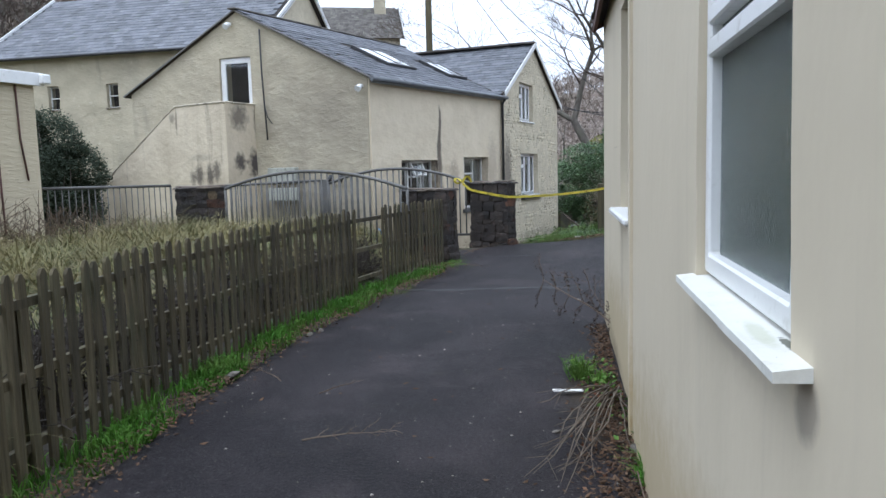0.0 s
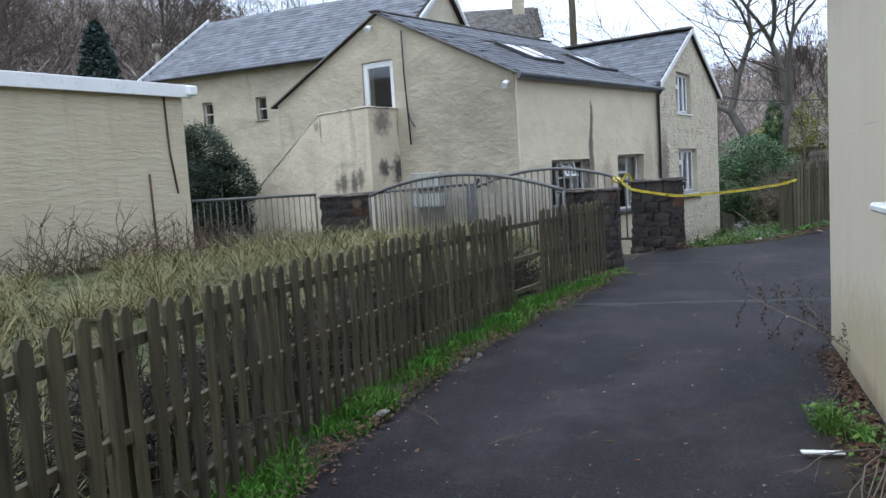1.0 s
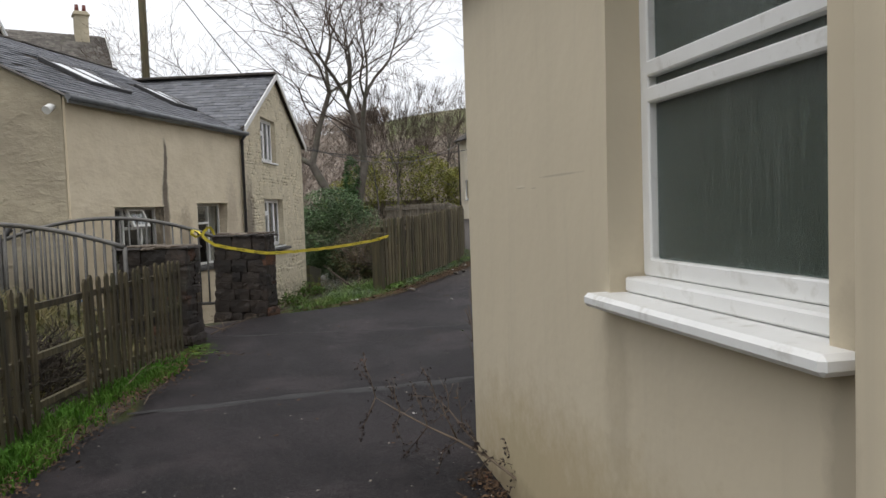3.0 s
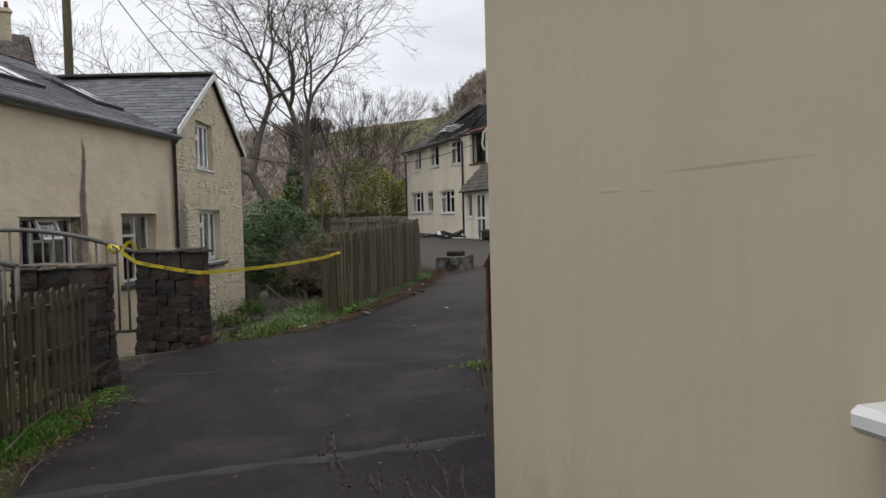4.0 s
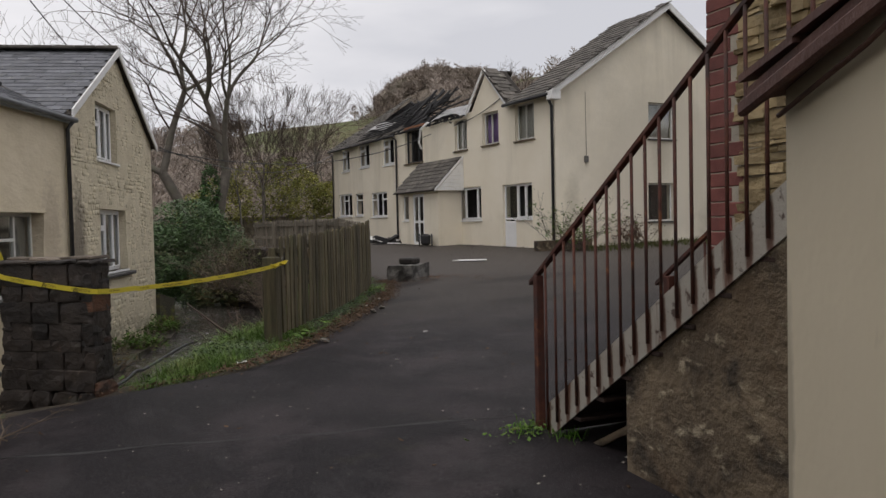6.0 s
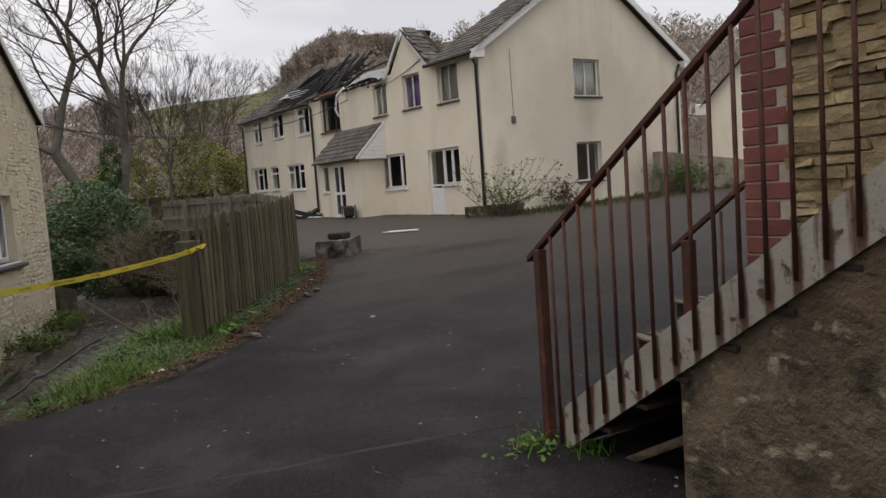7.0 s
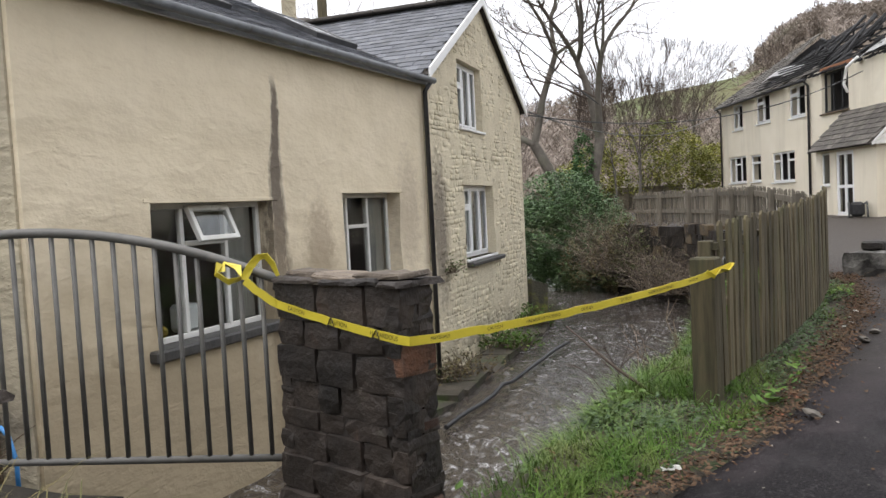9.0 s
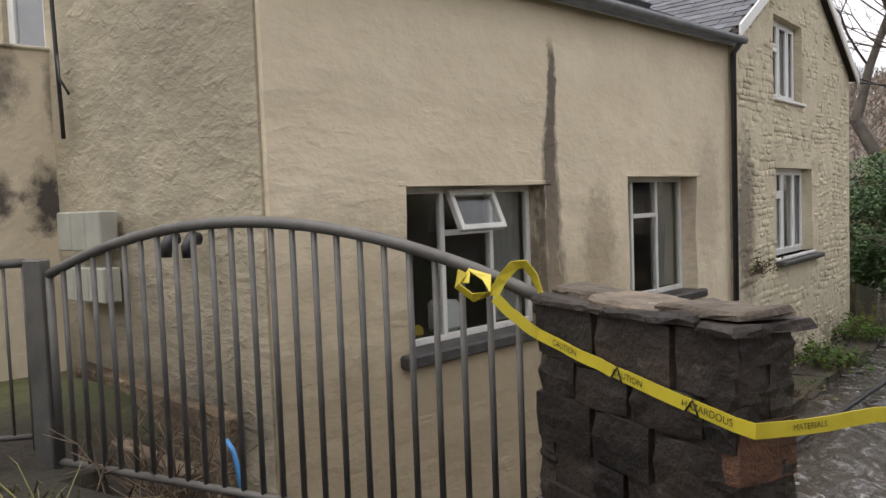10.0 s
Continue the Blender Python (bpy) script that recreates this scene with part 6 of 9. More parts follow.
def stone_pillar(m, sx, sy, h, seed, label, cope=True):
    """A dry-laid pillar: each face has its own uneven courses of thin slabs and thicker blocks."""
    rng = random.Random(seed)
    pil = thing("gate_pillar", m, label, "pillar", "gate pillars")
    part("core", one_box(0.02, sx - 0.02, 0.02, sy - 0.02, -0.25, h - 0.05), M_MORTAR, pil)
    for side in range(4):
        L = sx if side % 2 == 0 else sy
        z = -0.14
        while z < h - 0.075:
            thin = rng.random() < (0.55 if z < 0.5 * h else 0.30)
            dz = min(rng.uniform(0.025, 0.06) if thin else rng.uniform(0.10, 0.20), h - 0.055 - z)
            if h - 0.055 - z - dz < 0.03:
                dz = h - 0.055 - z
            t = rng.uniform(-0.02, 0.012)
            while t < L - 0.03:
                w = rng.uniform(0.15, 0.50) if thin else rng.uniform(0.18, 0.42)
                w = min(w, L + 0.01 - t)
                if L - t - w < 0.09:
                    w = L + 0.01 - t
                o = rng.uniform(-0.010, 0.014) + 0.05 * max(0.0, 1 - z / 0.35)
                r_ = rng.random()
                ms = M_RUSTY if r_ < 0.055 else M_TAN if r_ < 0.085 else M_STONE
                a, b = t + 0.003, t + w - 0.004
                zz = (z + rng.uniform(-0.002, 0.003), z + dz - rng.uniform(-0.002, 0.003))
                ext = ((a, b, -o, 0.11), (sx - 0.11, sx + o, a, b), (a, b, sy - 0.11, sy + o), (-o, 0.11, a, b))[side]
                slate_stone(pil, rng, *ext, *zz, ms, 0.008)
                t += w
            z += dz
    if cope:
        x = -0.03
        while x < sx - 0.08:
            w = min(rng.uniform(0.30, 0.52), sx + 0.03 - x)
            ragged_slab(pil, rng, x, x + w, -0.03, sy + 0.03, h - 0.058, h - 0.026, M_COPES if rng.random() < 0.5 else M_STONE)
            x += w - 0.02
        x = 0.0
        while x < sx - 0.15:
            w = min(rng.uniform(0.28, 0.60), sx + 0.01 - x)
            ragged_slab(pil, rng, x, x + w, rng.uniform(-0.02, 0.06), sy + rng.uniform(-0.04, 0.02), h - 0.026, h + rng.uniform(-0.004, 0.010), M_COPES)
            x += w + rng.uniform(-0.01, 0.06)
    return pil


stone_pillar(frame_m(0.58, 15.98, 0.70, -0.715), 1.02, 0.24, 1.36, 1, "dark slate-stone gate pillar wrapped with caution tape")
stone_pillar(frame_m(-0.714, 13.70, 0.84, -0.54), 0.92, 0.34, 1.30, 2, "dark slate-stone gate pillar at the picket fence's end")
stone_pillar(frame_m(-5.35, 15.30, 0.97, 0.2), 0.95, 0.6, 1.42, 3, "dark slate-stone gate pillar between two railings")


# ---- galvanised gates and railings ----
def arch_gate(name, p, q, z_end0, z_end1, z_mid, z_foot, label, pitch=0.125, r=0.03):
    p, q = Vector(p), Vector(q)
    L = (q - p).length
    d = (q - p) / L
    ob = thing(name, frame_m(p.x, p.y, d.x, d.y), label, "gate", "metal gates")

    def top(x):
        t = x / L
        base = z_end0 + (z_end1 - z_end0) * t
        return base + (z_mid - (z_end0 + z_end1) / 2) * (1 - (2 * t - 1) ** 2)
    bm = bmesh.new()
    sweep(bm, [(L * i / 28, 0, top(L * i / 28)) for i in range(29)], r, 10)
    part("top_rail", bm, M_GALV, ob)
    bm = bmesh.new()
    sweep(bm, [(0, 0, z_foot), (L, 0, z_foot)], 0.024, 8)
    part("bottom_rail", bm, M_GALV, ob)
    k = int(L / pitch)
    for i in range(k + 1):
        x = L * i / k
        bm = bmesh.new()
        rr = 0.0155 if 0 < i < k else 0.026
        sweep(bm, [(x, 0, z_foot), (x, 0, top(x))], rr, 6)
        part("bar" if 0 < i < k else "stile", bm, M_GALV, ob)
    return ob


def railing(name, p, q, z0, z1, h, label, pitch=0.12):
    p, q = Vector(p), Vector(q)
    L = (q - p).length
    d = (q - p) / L
    ob = thing(name, frame_m(p.x, p.y, d.x, d.y), label, "railing", "metal railings")
    bm = bmesh.new()
    sweep(bm, [(0, 0, z0), (L, 0, z1)], 0.027, 8)
    part("top_rail", bm, M_GALV, ob)
    bm = bmesh.new()
    sweep(bm, [(0, 0, z0 - h + 0.08), (L, 0, z1 - h + 0.08)], 0.018, 6)
    part("bottom_rail", bm, M_GALV, ob)
    k = int(L / pitch)
    for i in range(k + 1):
        x = L * i / k
        zt = z0 + (z1 - z0) * i / k
        bm = bmesh.new()
        sweep(bm, [(x, 0, zt - h + (0.0 if i in (0, k) else 0.08)), (x, 0, zt)], 0.022 if i in (0, k) else 0.010, 6)
        part("bar" if 0 < i < k else "post", bm, M_GALV, ob)
    return ob


arch_gate("arched_gate", (0.62, 16.04, 0), (-2.45, 16.56, 0), 1.30, 1.38, 1.66, 0.24, "arched galvanised bar gate open beside the mill")
arch_gate("arched_gate", (-4.30, 15.15, 0), (-0.62, 13.32, 0), 1.35, 1.30, 1.65, 0.25, "arched galvanised bar gate between two stone pillars")
gp = thing("gate_post", frame_m(-2.55, 16.57, -0.98, 0.17), "flat galvanised steel gate post", "post")
part("shaft", one_box(-0.08, 0.08, -0.04, 0.04, 0.0, 1.47, 0.008), M_GALV, gp)
railing("railing", (-2.65, 16.58, 0), (-4.6, 15.75, 0), 1.45, 1.40, 1.15, "straight galvanised bar railing")
railing("railing", (-6.85, 13.05, 0), (-5.4, 15.2, 0), 1.47, 1.44, 1.05, "straight galvanised bar railing beside the outbuilding")


# ---- timber fences ----
def picket_fence(name, line, h, pitch, label, gaps=(), seed=1, post_every=1.8, post_h=None, wood=None, rails=(0.15, 0.50, 0.86), pw=0.086, rh=0.026):
    rng = random.Random(seed)
    wood = wood or M_WOOD
    ob = thing(name, Matrix.Identity(4), label, "fence")
    pm = bpy.data.meshes.new("picket")
    bm = bmesh.new()
    w = pw / 2
    prof = [(-w, 0), (w, 0), (w, h - 0.035), (w * 0.35, h), (-w * 0.35, h), (-w, h - 0.035)]
    f0 = [bm.verts.new((x, 0, z)) for x, z in prof]
    f1 = [bm.verts.new((x, 0.020, z)) for x, z in prof]
    bm.faces.new(f0)
    bm.faces.new(f1[::-1])
    for i in range(6):
        bm.faces.new((f0[i], f1[i], f1[(i + 1) % 6], f0[(i + 1) % 6]))
    bm.normal_update()
    bmesh.ops.recalc_face_normals(bm, faces=bm.faces)
    bm.to_mesh(pm)
    bm.free()
    pm.materials.append(wood)
    total = 0.0
    for (xa, ya, za), (xb, yb, zb) in zip(line, line[1:]):
        L = math.hypot(xb - xa, yb - ya)
        ang = math.atan2(yb - ya, xb - xa)
        k = max(1, round(L / pitch))
        for i in range(k):
            t = (i + 0.5) / k
            s_ = total + t * L
            if any(a < s_ < b for a, b in gaps):
                continue
            pk = new("picket", pm)
            pk.parent = ob
            pk.matrix_local = (Matrix.Translation((xa + t * (xb - xa), ya + t * (yb - ya), za + t * (zb - za) + rng.uniform(-.012, .012)))
                               @ Matrix.Rotation(ang, 4, "Z") @ Matrix.Rotation(rng.gauss(0, 0.008), 4, "Y") @ Matrix.Rotation(rng.gauss(0, 0.008), 4, "X")
                               @ Matrix.Diagonal((rng.uniform(0.94, 1.06), 1, rng.uniform(0.985, 1.015), 1)))
        RM = Matrix.Translation((xa, ya, 0)) @ Matrix.Rotation(ang, 4, "Z")
        for f in rails:
            bm = bmesh.new()
            vs = box(bm, -0.02, L + 0.02, 0.021, 0.059, f * h - rh, f * h + rh)
            for v in vs:
                v.co.z += za + (zb - za) * v.co.x / L
            bmesh.ops.transform(bm, matrix=RM, verts=bm.verts)
            part("rail", bm, wood, ob)
        kp = max(1, round(L / post_every))
        for i in range(kp):
            x = L * i / kp
            z = za + (zb - za) * i / kp
            bm = one_box(x - 0.05, x + 0.05, 0.06, 0.16, z - 0.25, z + (post_h or h + 0.02) - 0.04 + rng.uniform(-.02, .02), 0.006)
            bmesh.ops.transform(bm, matrix=RM, verts=bm.verts)
            part("post", bm, wood, ob)
        total += L
    return ob


line1 = [(x, y, 0.03) for x, y in FENCE_LINE]
picket_fence("picket_fence", line1, 1.10, 0.144, "weathered timber picket fence with a few pickets missing", gaps=((13.1, 13.86),), seed=4, post_h=0.97, pw=0.068)
M_OLIVE = surf("olive_weathered_timber", (0.050, 0.040, 0.020), (0.150, 0.122, 0.070), 26.0, 0.9,
               [((0.070, 0.078, 0.030), 2.2, 0.50, 0.72, 0.6, O), ((0.21, 0.175, 0.115), 9.0, 0.58, 0.75, 0.5, (1, 1, 0.1)), ((0.026, 0.021, 0.013), 5.0, 0.52, 0.70, 0.6, (1, 1, 0.2))],
               ((40, 0.7),), rnd=0.5, stretch=(1, 1, 0.06))
f2 = [(3.72, 17.0, 0.0), (5.0, 18.4, 0.02), (6.0, 19.6, 0.05), (6.75, 20.65, 0.09), (7.05, 21.25, 0.12)]
line2 = [(x, y, road_z(x, y) + 0.05 + dz) for x, y, dz in f2]
picket_fence("picket_fence", line2, 1.24, 0.135, "tall weathered timber fence on the river bank", seed=5, post_h=1.16, wood=M_OLIVE)
# the fence goes on along the river wall, its pickets on the yard's side
line3 = [(9.15, 35.3, 0.90), (9.37, 33.5, 0.90), (9.46, 31.5, 0.90), (9.28, 29.4, 0.90), (8.6, 26.2, 0.88), (7.75, 22.95, 0.72), (7.12, 21.35, 0.56)]
picket_fence("picket_fence", line3[::-1], 0.92, 0.150, "weathered timber fence along the river wall", seed=6, post_h=0.93, rails=(0.36, 0.84), rh=0.05, post_every=1.75, pw=0.08, wood=surf("greyed_fence_timber", (0.105, 0.090, 0.068), (0.24, 0.21, 0.165), 20.0, 0.9, [((0.05, 0.042, 0.032), 5.0, 0.5, 0.7, 0.6, (1, 1, 0.2))], ((40, 0.6),), rnd=0.4, stretch=(1, 1, 0.06)))
fp = thing("fence_post", frame_m(3.56, 16.92, 0.65, 0.76), "thick dark timber fence post with tape tied round", "post")
part("shaft", one_box(-0.09, 0.09, -0.09, 0.09, -0.3, 1.22, 0.012), M_WOOD, fp)
bm = bmesh.new()
sweep(bm, [(0.13 + 0.035 * math.cos(a * 0.7), -0.10, 1.16 + 0.05 * math.sin(a * 0.7)) for a in range(9)], 0.007, 6)
part("wire_loop", bm, M_GALV, fp)

# ---- iron stair to the stone building ----
st = thing("iron_stair", frame_m(3.78, 11.83, -0.163, -0.987), "rusty iron stair with bar railings", "stairs")
SLOPE = 0.68


def rail_z(x):
    return 1.224 + SLOPE * x


bm = bmesh.new()
vs = box(bm, -0.10, 3.7, -0.022, 0.022, -0.018, 0.018)
for v in vs:
    v.co.z += rail_z(v.co.x)
bevel(bm, 0.004)
part("handrail", bm, M_RUST, st, "dark rusted flat handrail")
part("newel_post", one_box(-0.025, 0.03, -0.028, 0.028, 0.10, 1.215, 0.004), M_RUST, st)
for i in range(1, 29):
    x = i * 0.124
    bm = bmesh.new()
    sweep(bm, [(x, -0.012, rail_z(x) - 1.16), (x, -0.012, rail_z(x) - 0.01)], 0.0095, 6)
    part("baluster", bm, M_RUST, st)
for i in range(1, 29):
    stain_or_shade(M_STRING, (0.085, 0.030, 0.014), (i * 0.124, 0.0, rail_z(i * 0.124) - 1.12), (0.030, 4.0, 0.20), 0.9, 0.8, 22.0, 2.4)
for y in (0.0, 1.12):
    bm = bmesh.new()
    vs = box(bm, 0.10, 3.7, y, y + 0.012, -1.21, -0.97)
    for v in vs:
        v.co.z += rail_z(v.co.x)
    part("stringer", bm, M_STRING, st, "cream stringer plate streaked with rust")
for i in range(12):
    x = 0.24 + i * 0.27
    part("tread", one_box(x, x + 0.26, 0.014, 1.118, rail_z(x) - 1.10, rail_z(x) - 1.075, 0.004), M_SHADERUST, st)
# added plate that blocks light from the void below the treads
bm = bmesh.new()
for v in box(bm, 0.16, 3.7, 0.014, 1.118, -1.19, -1.165):
    v.co.z += rail_z(v.co.x)
part("soffit", bm, M_SHADERUST, st)
part("far_post", one_box(-0.03, 0.04, 1.10, 1.165, 0.10, 1.16, 0.004), M_RUST, st)
bm = bmesh.new()
vs = box(bm, -0.14, 0.72, 1.11, 1.15, 1.24, 1.27)
for v in vs:
    v.co.z += SLOPE * (v.co.x - 0.1)
part("far_handrail", bm, M_RUST, st)
for x in (0.27, 0.40, 0.53):
    bm = bmesh.new()
    sweep(bm, [(x, 1.13, 0.35 + SLOPE * x), (x, 1.13, 1.22 + SLOPE * (x - 0.1))], 0.0095, 6)
    part("baluster", bm, M_RUST, st)
# solid base under the stair
base = thing("stair_base", frame_m(3.78, 11.83, -0.163, -0.987), "stained cracked concrete wall under the iron stair", "wall")
bm = wall_bm(0.98, 4.4, -0.1, 3.4, (), 0.22, 0.3, 0.03, clips=[((1.0, 0, rail_z(1.0) - 1.205), (-SLOPE, 0, 1))], m=Matrix.Translation((0, 0.03, 0)))
part("face", bm, M_BASE, base)
bm = bmesh.new()
box(bm, 0.985, 1.1, 0.25, 1.1, -0.1, 0.55)
part("cheek", bm, M_BASE, base)
# unseen far wall, added to keep light out of the void under the stair
bm = wall_bm(0.12, 4.4, -0.1, 3.4, (), 0.2, 0.5, 0.02, clips=[((1.0, 0, rail_z(1.0) - 1.26), (-SLOPE, 0, 1))], m=Matrix.Translation((0, 1.16, 0)))
part("far_face", bm, M_BASE, base)
bm = bmesh.new()
sweep(bm, [(0.30, 0.16, 0.02), (1.0, 0.16, 0.40)], 0.03, 4)
part("brace", bm, M_BASE, base)

# ---- stone building with brick quoin ----
sb = thing("stone_building", frame_m(4.79, 11.18, -0.163, -0.987), "ochre rubble building with red brick quoins", "building")
part("core", one_box(0.007, 6, -0.004, 4, -0.1, 4.6), M_LIME, sb)
rng = random.Random(31)
z = 0.0
row = 0
while z < 4.5:
    L = 0.225 if row % 2 else 0.335
    part("brick", one_box(0.0, L, -0.012, 0.10, z + 0.003, z + 0.094, 0.005), M_BRICK, sb)
    part("brick", one_box(0.0, 0.10, 0.11, 0.11 + (0.335 if row % 2 else 0.225), z + 0.003, z + 0.094, 0.005), M_BRICK, sb)
    z += 0.1
    row += 1
z = 0.0
back_bm = bmesh.new()
laid = 0
while z < 4.5:
    dz = rng.uniform(0.03, 0.085)
    x = 0.30
    while x < 3.4:
        w = rng.uniform(0.09, 0.30)
        ext = (x + 0.003, x + w - 0.003, rng.uniform(-0.055, -0.012), 0.12, z + 0.003, z + dz - 0.005)
        if x < 1.1 and laid < 300:
            stone_block(sb, rng, *ext, M_YSTONE, 0.010)
            laid += 1
        else:
            box(back_bm, *ext, None, 0.010, rng)
        x += w
    z += dz
rest = part("rubble_face", back_bm, M_YSTONE, sb)
rest["kind"] = "stuff"

# stones of the cottage's gable
rubble_stones(cot, 0.0, 6.3, -1.5, 5.8, on_cottage, 290, (M_LIMED, M_LIMEDS), 61)

# ---- plants ----
def mesh_stuff(name, verts, faces, mat, label="", category="", parent=None, kind="stuff", smooth_faces=False):
    me = bpy.data.meshes.new(name)
    me.from_pydata(verts, [], faces)
    me.materials.append(mat)
    ob = new(name, me)
    if parent:
        ob.parent = parent
        if kind:
            ob["kind"] = kind
    else:
        tagged(ob, label, category, kind=kind)
    return ob


def grass_mat(name, a, b, dry, amount):
    return surf(name, a, b, 3.0, 0.7, [(dry, 2.5, 0.45, 0.65, amount, O)], (), rnd=0.35, island=True)


M_GRASS = grass_mat("bright_verge_grass", (0.048, 0.145, 0.014), (0.100, 0.240, 0.028), (0.15, 0.17, 0.05), 0.4)
M_BANK = grass_mat("long_bank_grass", (0.045, 0.105, 0.016), (0.095, 0.17, 0.028), (0.22, 0.20, 0.08), 0.4)
M_DRY = grass_mat("dead_tussock_grass", (0.036, 0.054, 0.012), (0.080, 0.088, 0.024), (0.13, 0.098, 0.048), 0.5)
M_LEAF = surf("dark_evergreen_leaf", (0.044, 0.098, 0.036), (0.095, 0.175, 0.062), 2.0, 0.5, (), (), rnd=0.45, island=True)
M_COVER = surf("low_green_weed_leaf", (0.055, 0.12, 0.022), (0.12, 0.19, 0.035), 3.0, 0.55, [((0.22, 0.20, 0.05), 3.0, 0.58, 0.68, 0.8, O)], (), rnd=0.4, island=True)
M_YLEAF = surf("yellowing_autumn_leaf", (0.22, 0.235, 0.050), (0.36, 0.345, 0.08), 0.7, 0.6, [((0.12, 0.145, 0.045), 0.6, 0.45, 0.6, 0.8, O)], (), rnd=0.4, island=True)
M_FALLEN = surf("fallen_brown_leaf", (0.060, 0.036, 0.022), (0.135, 0.084, 0.050), 4.0, 0.75, [((0.19, 0.062, 0.03), 6.0, 0.6, 0.68, 0.8, O)], (), rnd=0.5, island=True)
M_BARK = surf("grey_brown_bark", (0.085, 0.074, 0.062), (0.165, 0.145, 0.122), 3.0, 0.95, [((0.10, 0.12, 0.06), 1.0, 0.5, 0.7, 0.5, O)], ((20, 0.6),))
M_TWIG = surf("bare_twig", (0.055, 0.042, 0.034), (0.11, 0.086, 0.069), 1.0, 0.95, (), ())
M_DEAD = surf("dead_brown_stalk", (0.11, 0.082, 0.058), (0.20, 0.155, 0.115), 5.0, 0.9, (), (), rnd=0.3, island=True)
# distance haze is put into this paler, greyer twig colour
M_WOODS = surf("hazed_winter_woods", (0.29, 0.245, 0.21), (0.41, 0.352, 0.305), 0.05, 0.98, [((0.195, 0.160, 0.125), 0.02, 0.48, 0.60, 0.7, O), ((0.13, 0.135, 0.075), 0.035, 0.56, 0.64, 0.6, O)], (), rnd=0.4, island=True)


for m_ in (M_GRASS, M_BANK, M_DRY, M_COVER, M_YLEAF, M_FALLEN, M_DEAD, M_TWIG, M_WOODS, M_LEAF):
    m_.node_tree.nodes["Principled BSDF"].inputs["Specular IOR Level"].default_value = 0.18


def blades(spots, h0, h1, w, lean, seed):
    """Tapered bent grass blades, two faces each."""
    rng = random.Random(seed)
    vs, fs = [], []
    for x, y, z, k in spots:
        a = rng.uniform(0, 6.283)
        h = rng.uniform(h0, h1) * k
        ll = rng.uniform(0.15, 1) * lean * h
        b = rng.uniform(0, 6.283)
        dx, dy = math.cos(b) * ll, math.sin(b) * ll
        wx, wy = math.cos(a) * w / 2, math.sin(a) * w / 2
        i = len(vs)
        vs += [(x - wx, y - wy, z), (x + wx, y + wy, z), (x + dx * .4 + wx * .7, y + dy * .4 + wy * .7, z + h * .6), (x + dx * .4 - wx * .7, y + dy * .4 - wy * .7, z + h * .6), (x + dx, y + dy, z + h * (1 - 0.3 * lean))]
        fs += [(i, i + 1, i + 2, i + 3), (i + 3, i + 2, i + 4)]
    return vs, fs


def leaves(spots, size, seed, flat=0.0):
    """Folded leaves of four corners; flat 1 lies on the ground."""
    rng = random.Random(seed)
    vs, fs = [], []
    for x, y, z in spots:
        s = size * rng.uniform(0.6, 1.3)
        a, t, r = rng.uniform(0, 6.283), rng.uniform(-1.2, 1.2) * (1 - flat) + rng.uniform(-.25, .25), rng.uniform(-1, 1) * (1 - flat * 0.7)
        m = Matrix.Translation((x, y, z)) @ Matrix.Rotation(a, 4, "Z") @ Matrix.Rotation(t, 4, "X") @ Matrix.Rotation(r * 0.8, 4, "Y")
        i = len(vs)
        vs += [m @ Vector(v) for v in ((-s * .5, 0, 0), (-.05 * s, -s * .26, -s * .06), (s * .5, 0, 0), (0, s * .26, -s * .06), (s * .15, 0, s * .06))]
        fs += [(i, i + 1, i + 4), (i + 1, i + 2, i + 4), (i + 2, i + 3, i + 4), (i + 3, i, i + 4)]
    return vs, fs


def crown_spots(blobs, n, seed):
    """Points in the shells of several blobs, thinned by noise so that gaps stay."""
    rng = random.Random(seed)
    out = []
    while len(out) < n:
        cx, cy, cz, rx, ry, rz = rng.choice(blobs)
        u = Vector((rng.gauss(0, 1), rng.gauss(0, 1), rng.gauss(0, 1))).normalized() * rng.uniform(0.45, 1.0) ** 0.5
        p = Vector((cx + u.x * rx, cy + u.y * ry, cz + u.z * rz))
        if noise.noise(p * 1.7) > -0.12:
            out.append(p * 1.0 + Vector((rng.gauss(0, .05), rng.gauss(0, .05), rng.gauss(0, .05))))
    return out


# verge grass along the picket fence
rng = random.Random(5)
spots = []
for _ in range(22000):
    y = rng.uniform(1.5, 12.6)
    x0 = along(FENCE_LINE, y)
    x1 = along(ROAD_L, y) + 0.06
    u = rng.random()
    x = x0 - 0.12 + (x1 - x0 + 0.1) * u
    k = 0.55 + 0.45 * noise.noise(Vector((x * 2, y * 2, 0))) + 0.25 * (1 - u)
    if rng.random() < max(0.06, 0.08 + 1.2 * noise.noise(Vector((x * 1.3, y * 1.3, 4))) + 0.55 * (1 - u)):
        spots.append((x, y, max(road_z(x, y), ground_z(x, y)) - 0.02, max(0.3, k)))
mesh_stuff("verge_grass", *blades(spots, 0.08, 0.24, 0.011, 0.8, 6), M_GRASS, "bright green grass along the picket fence", "grass")
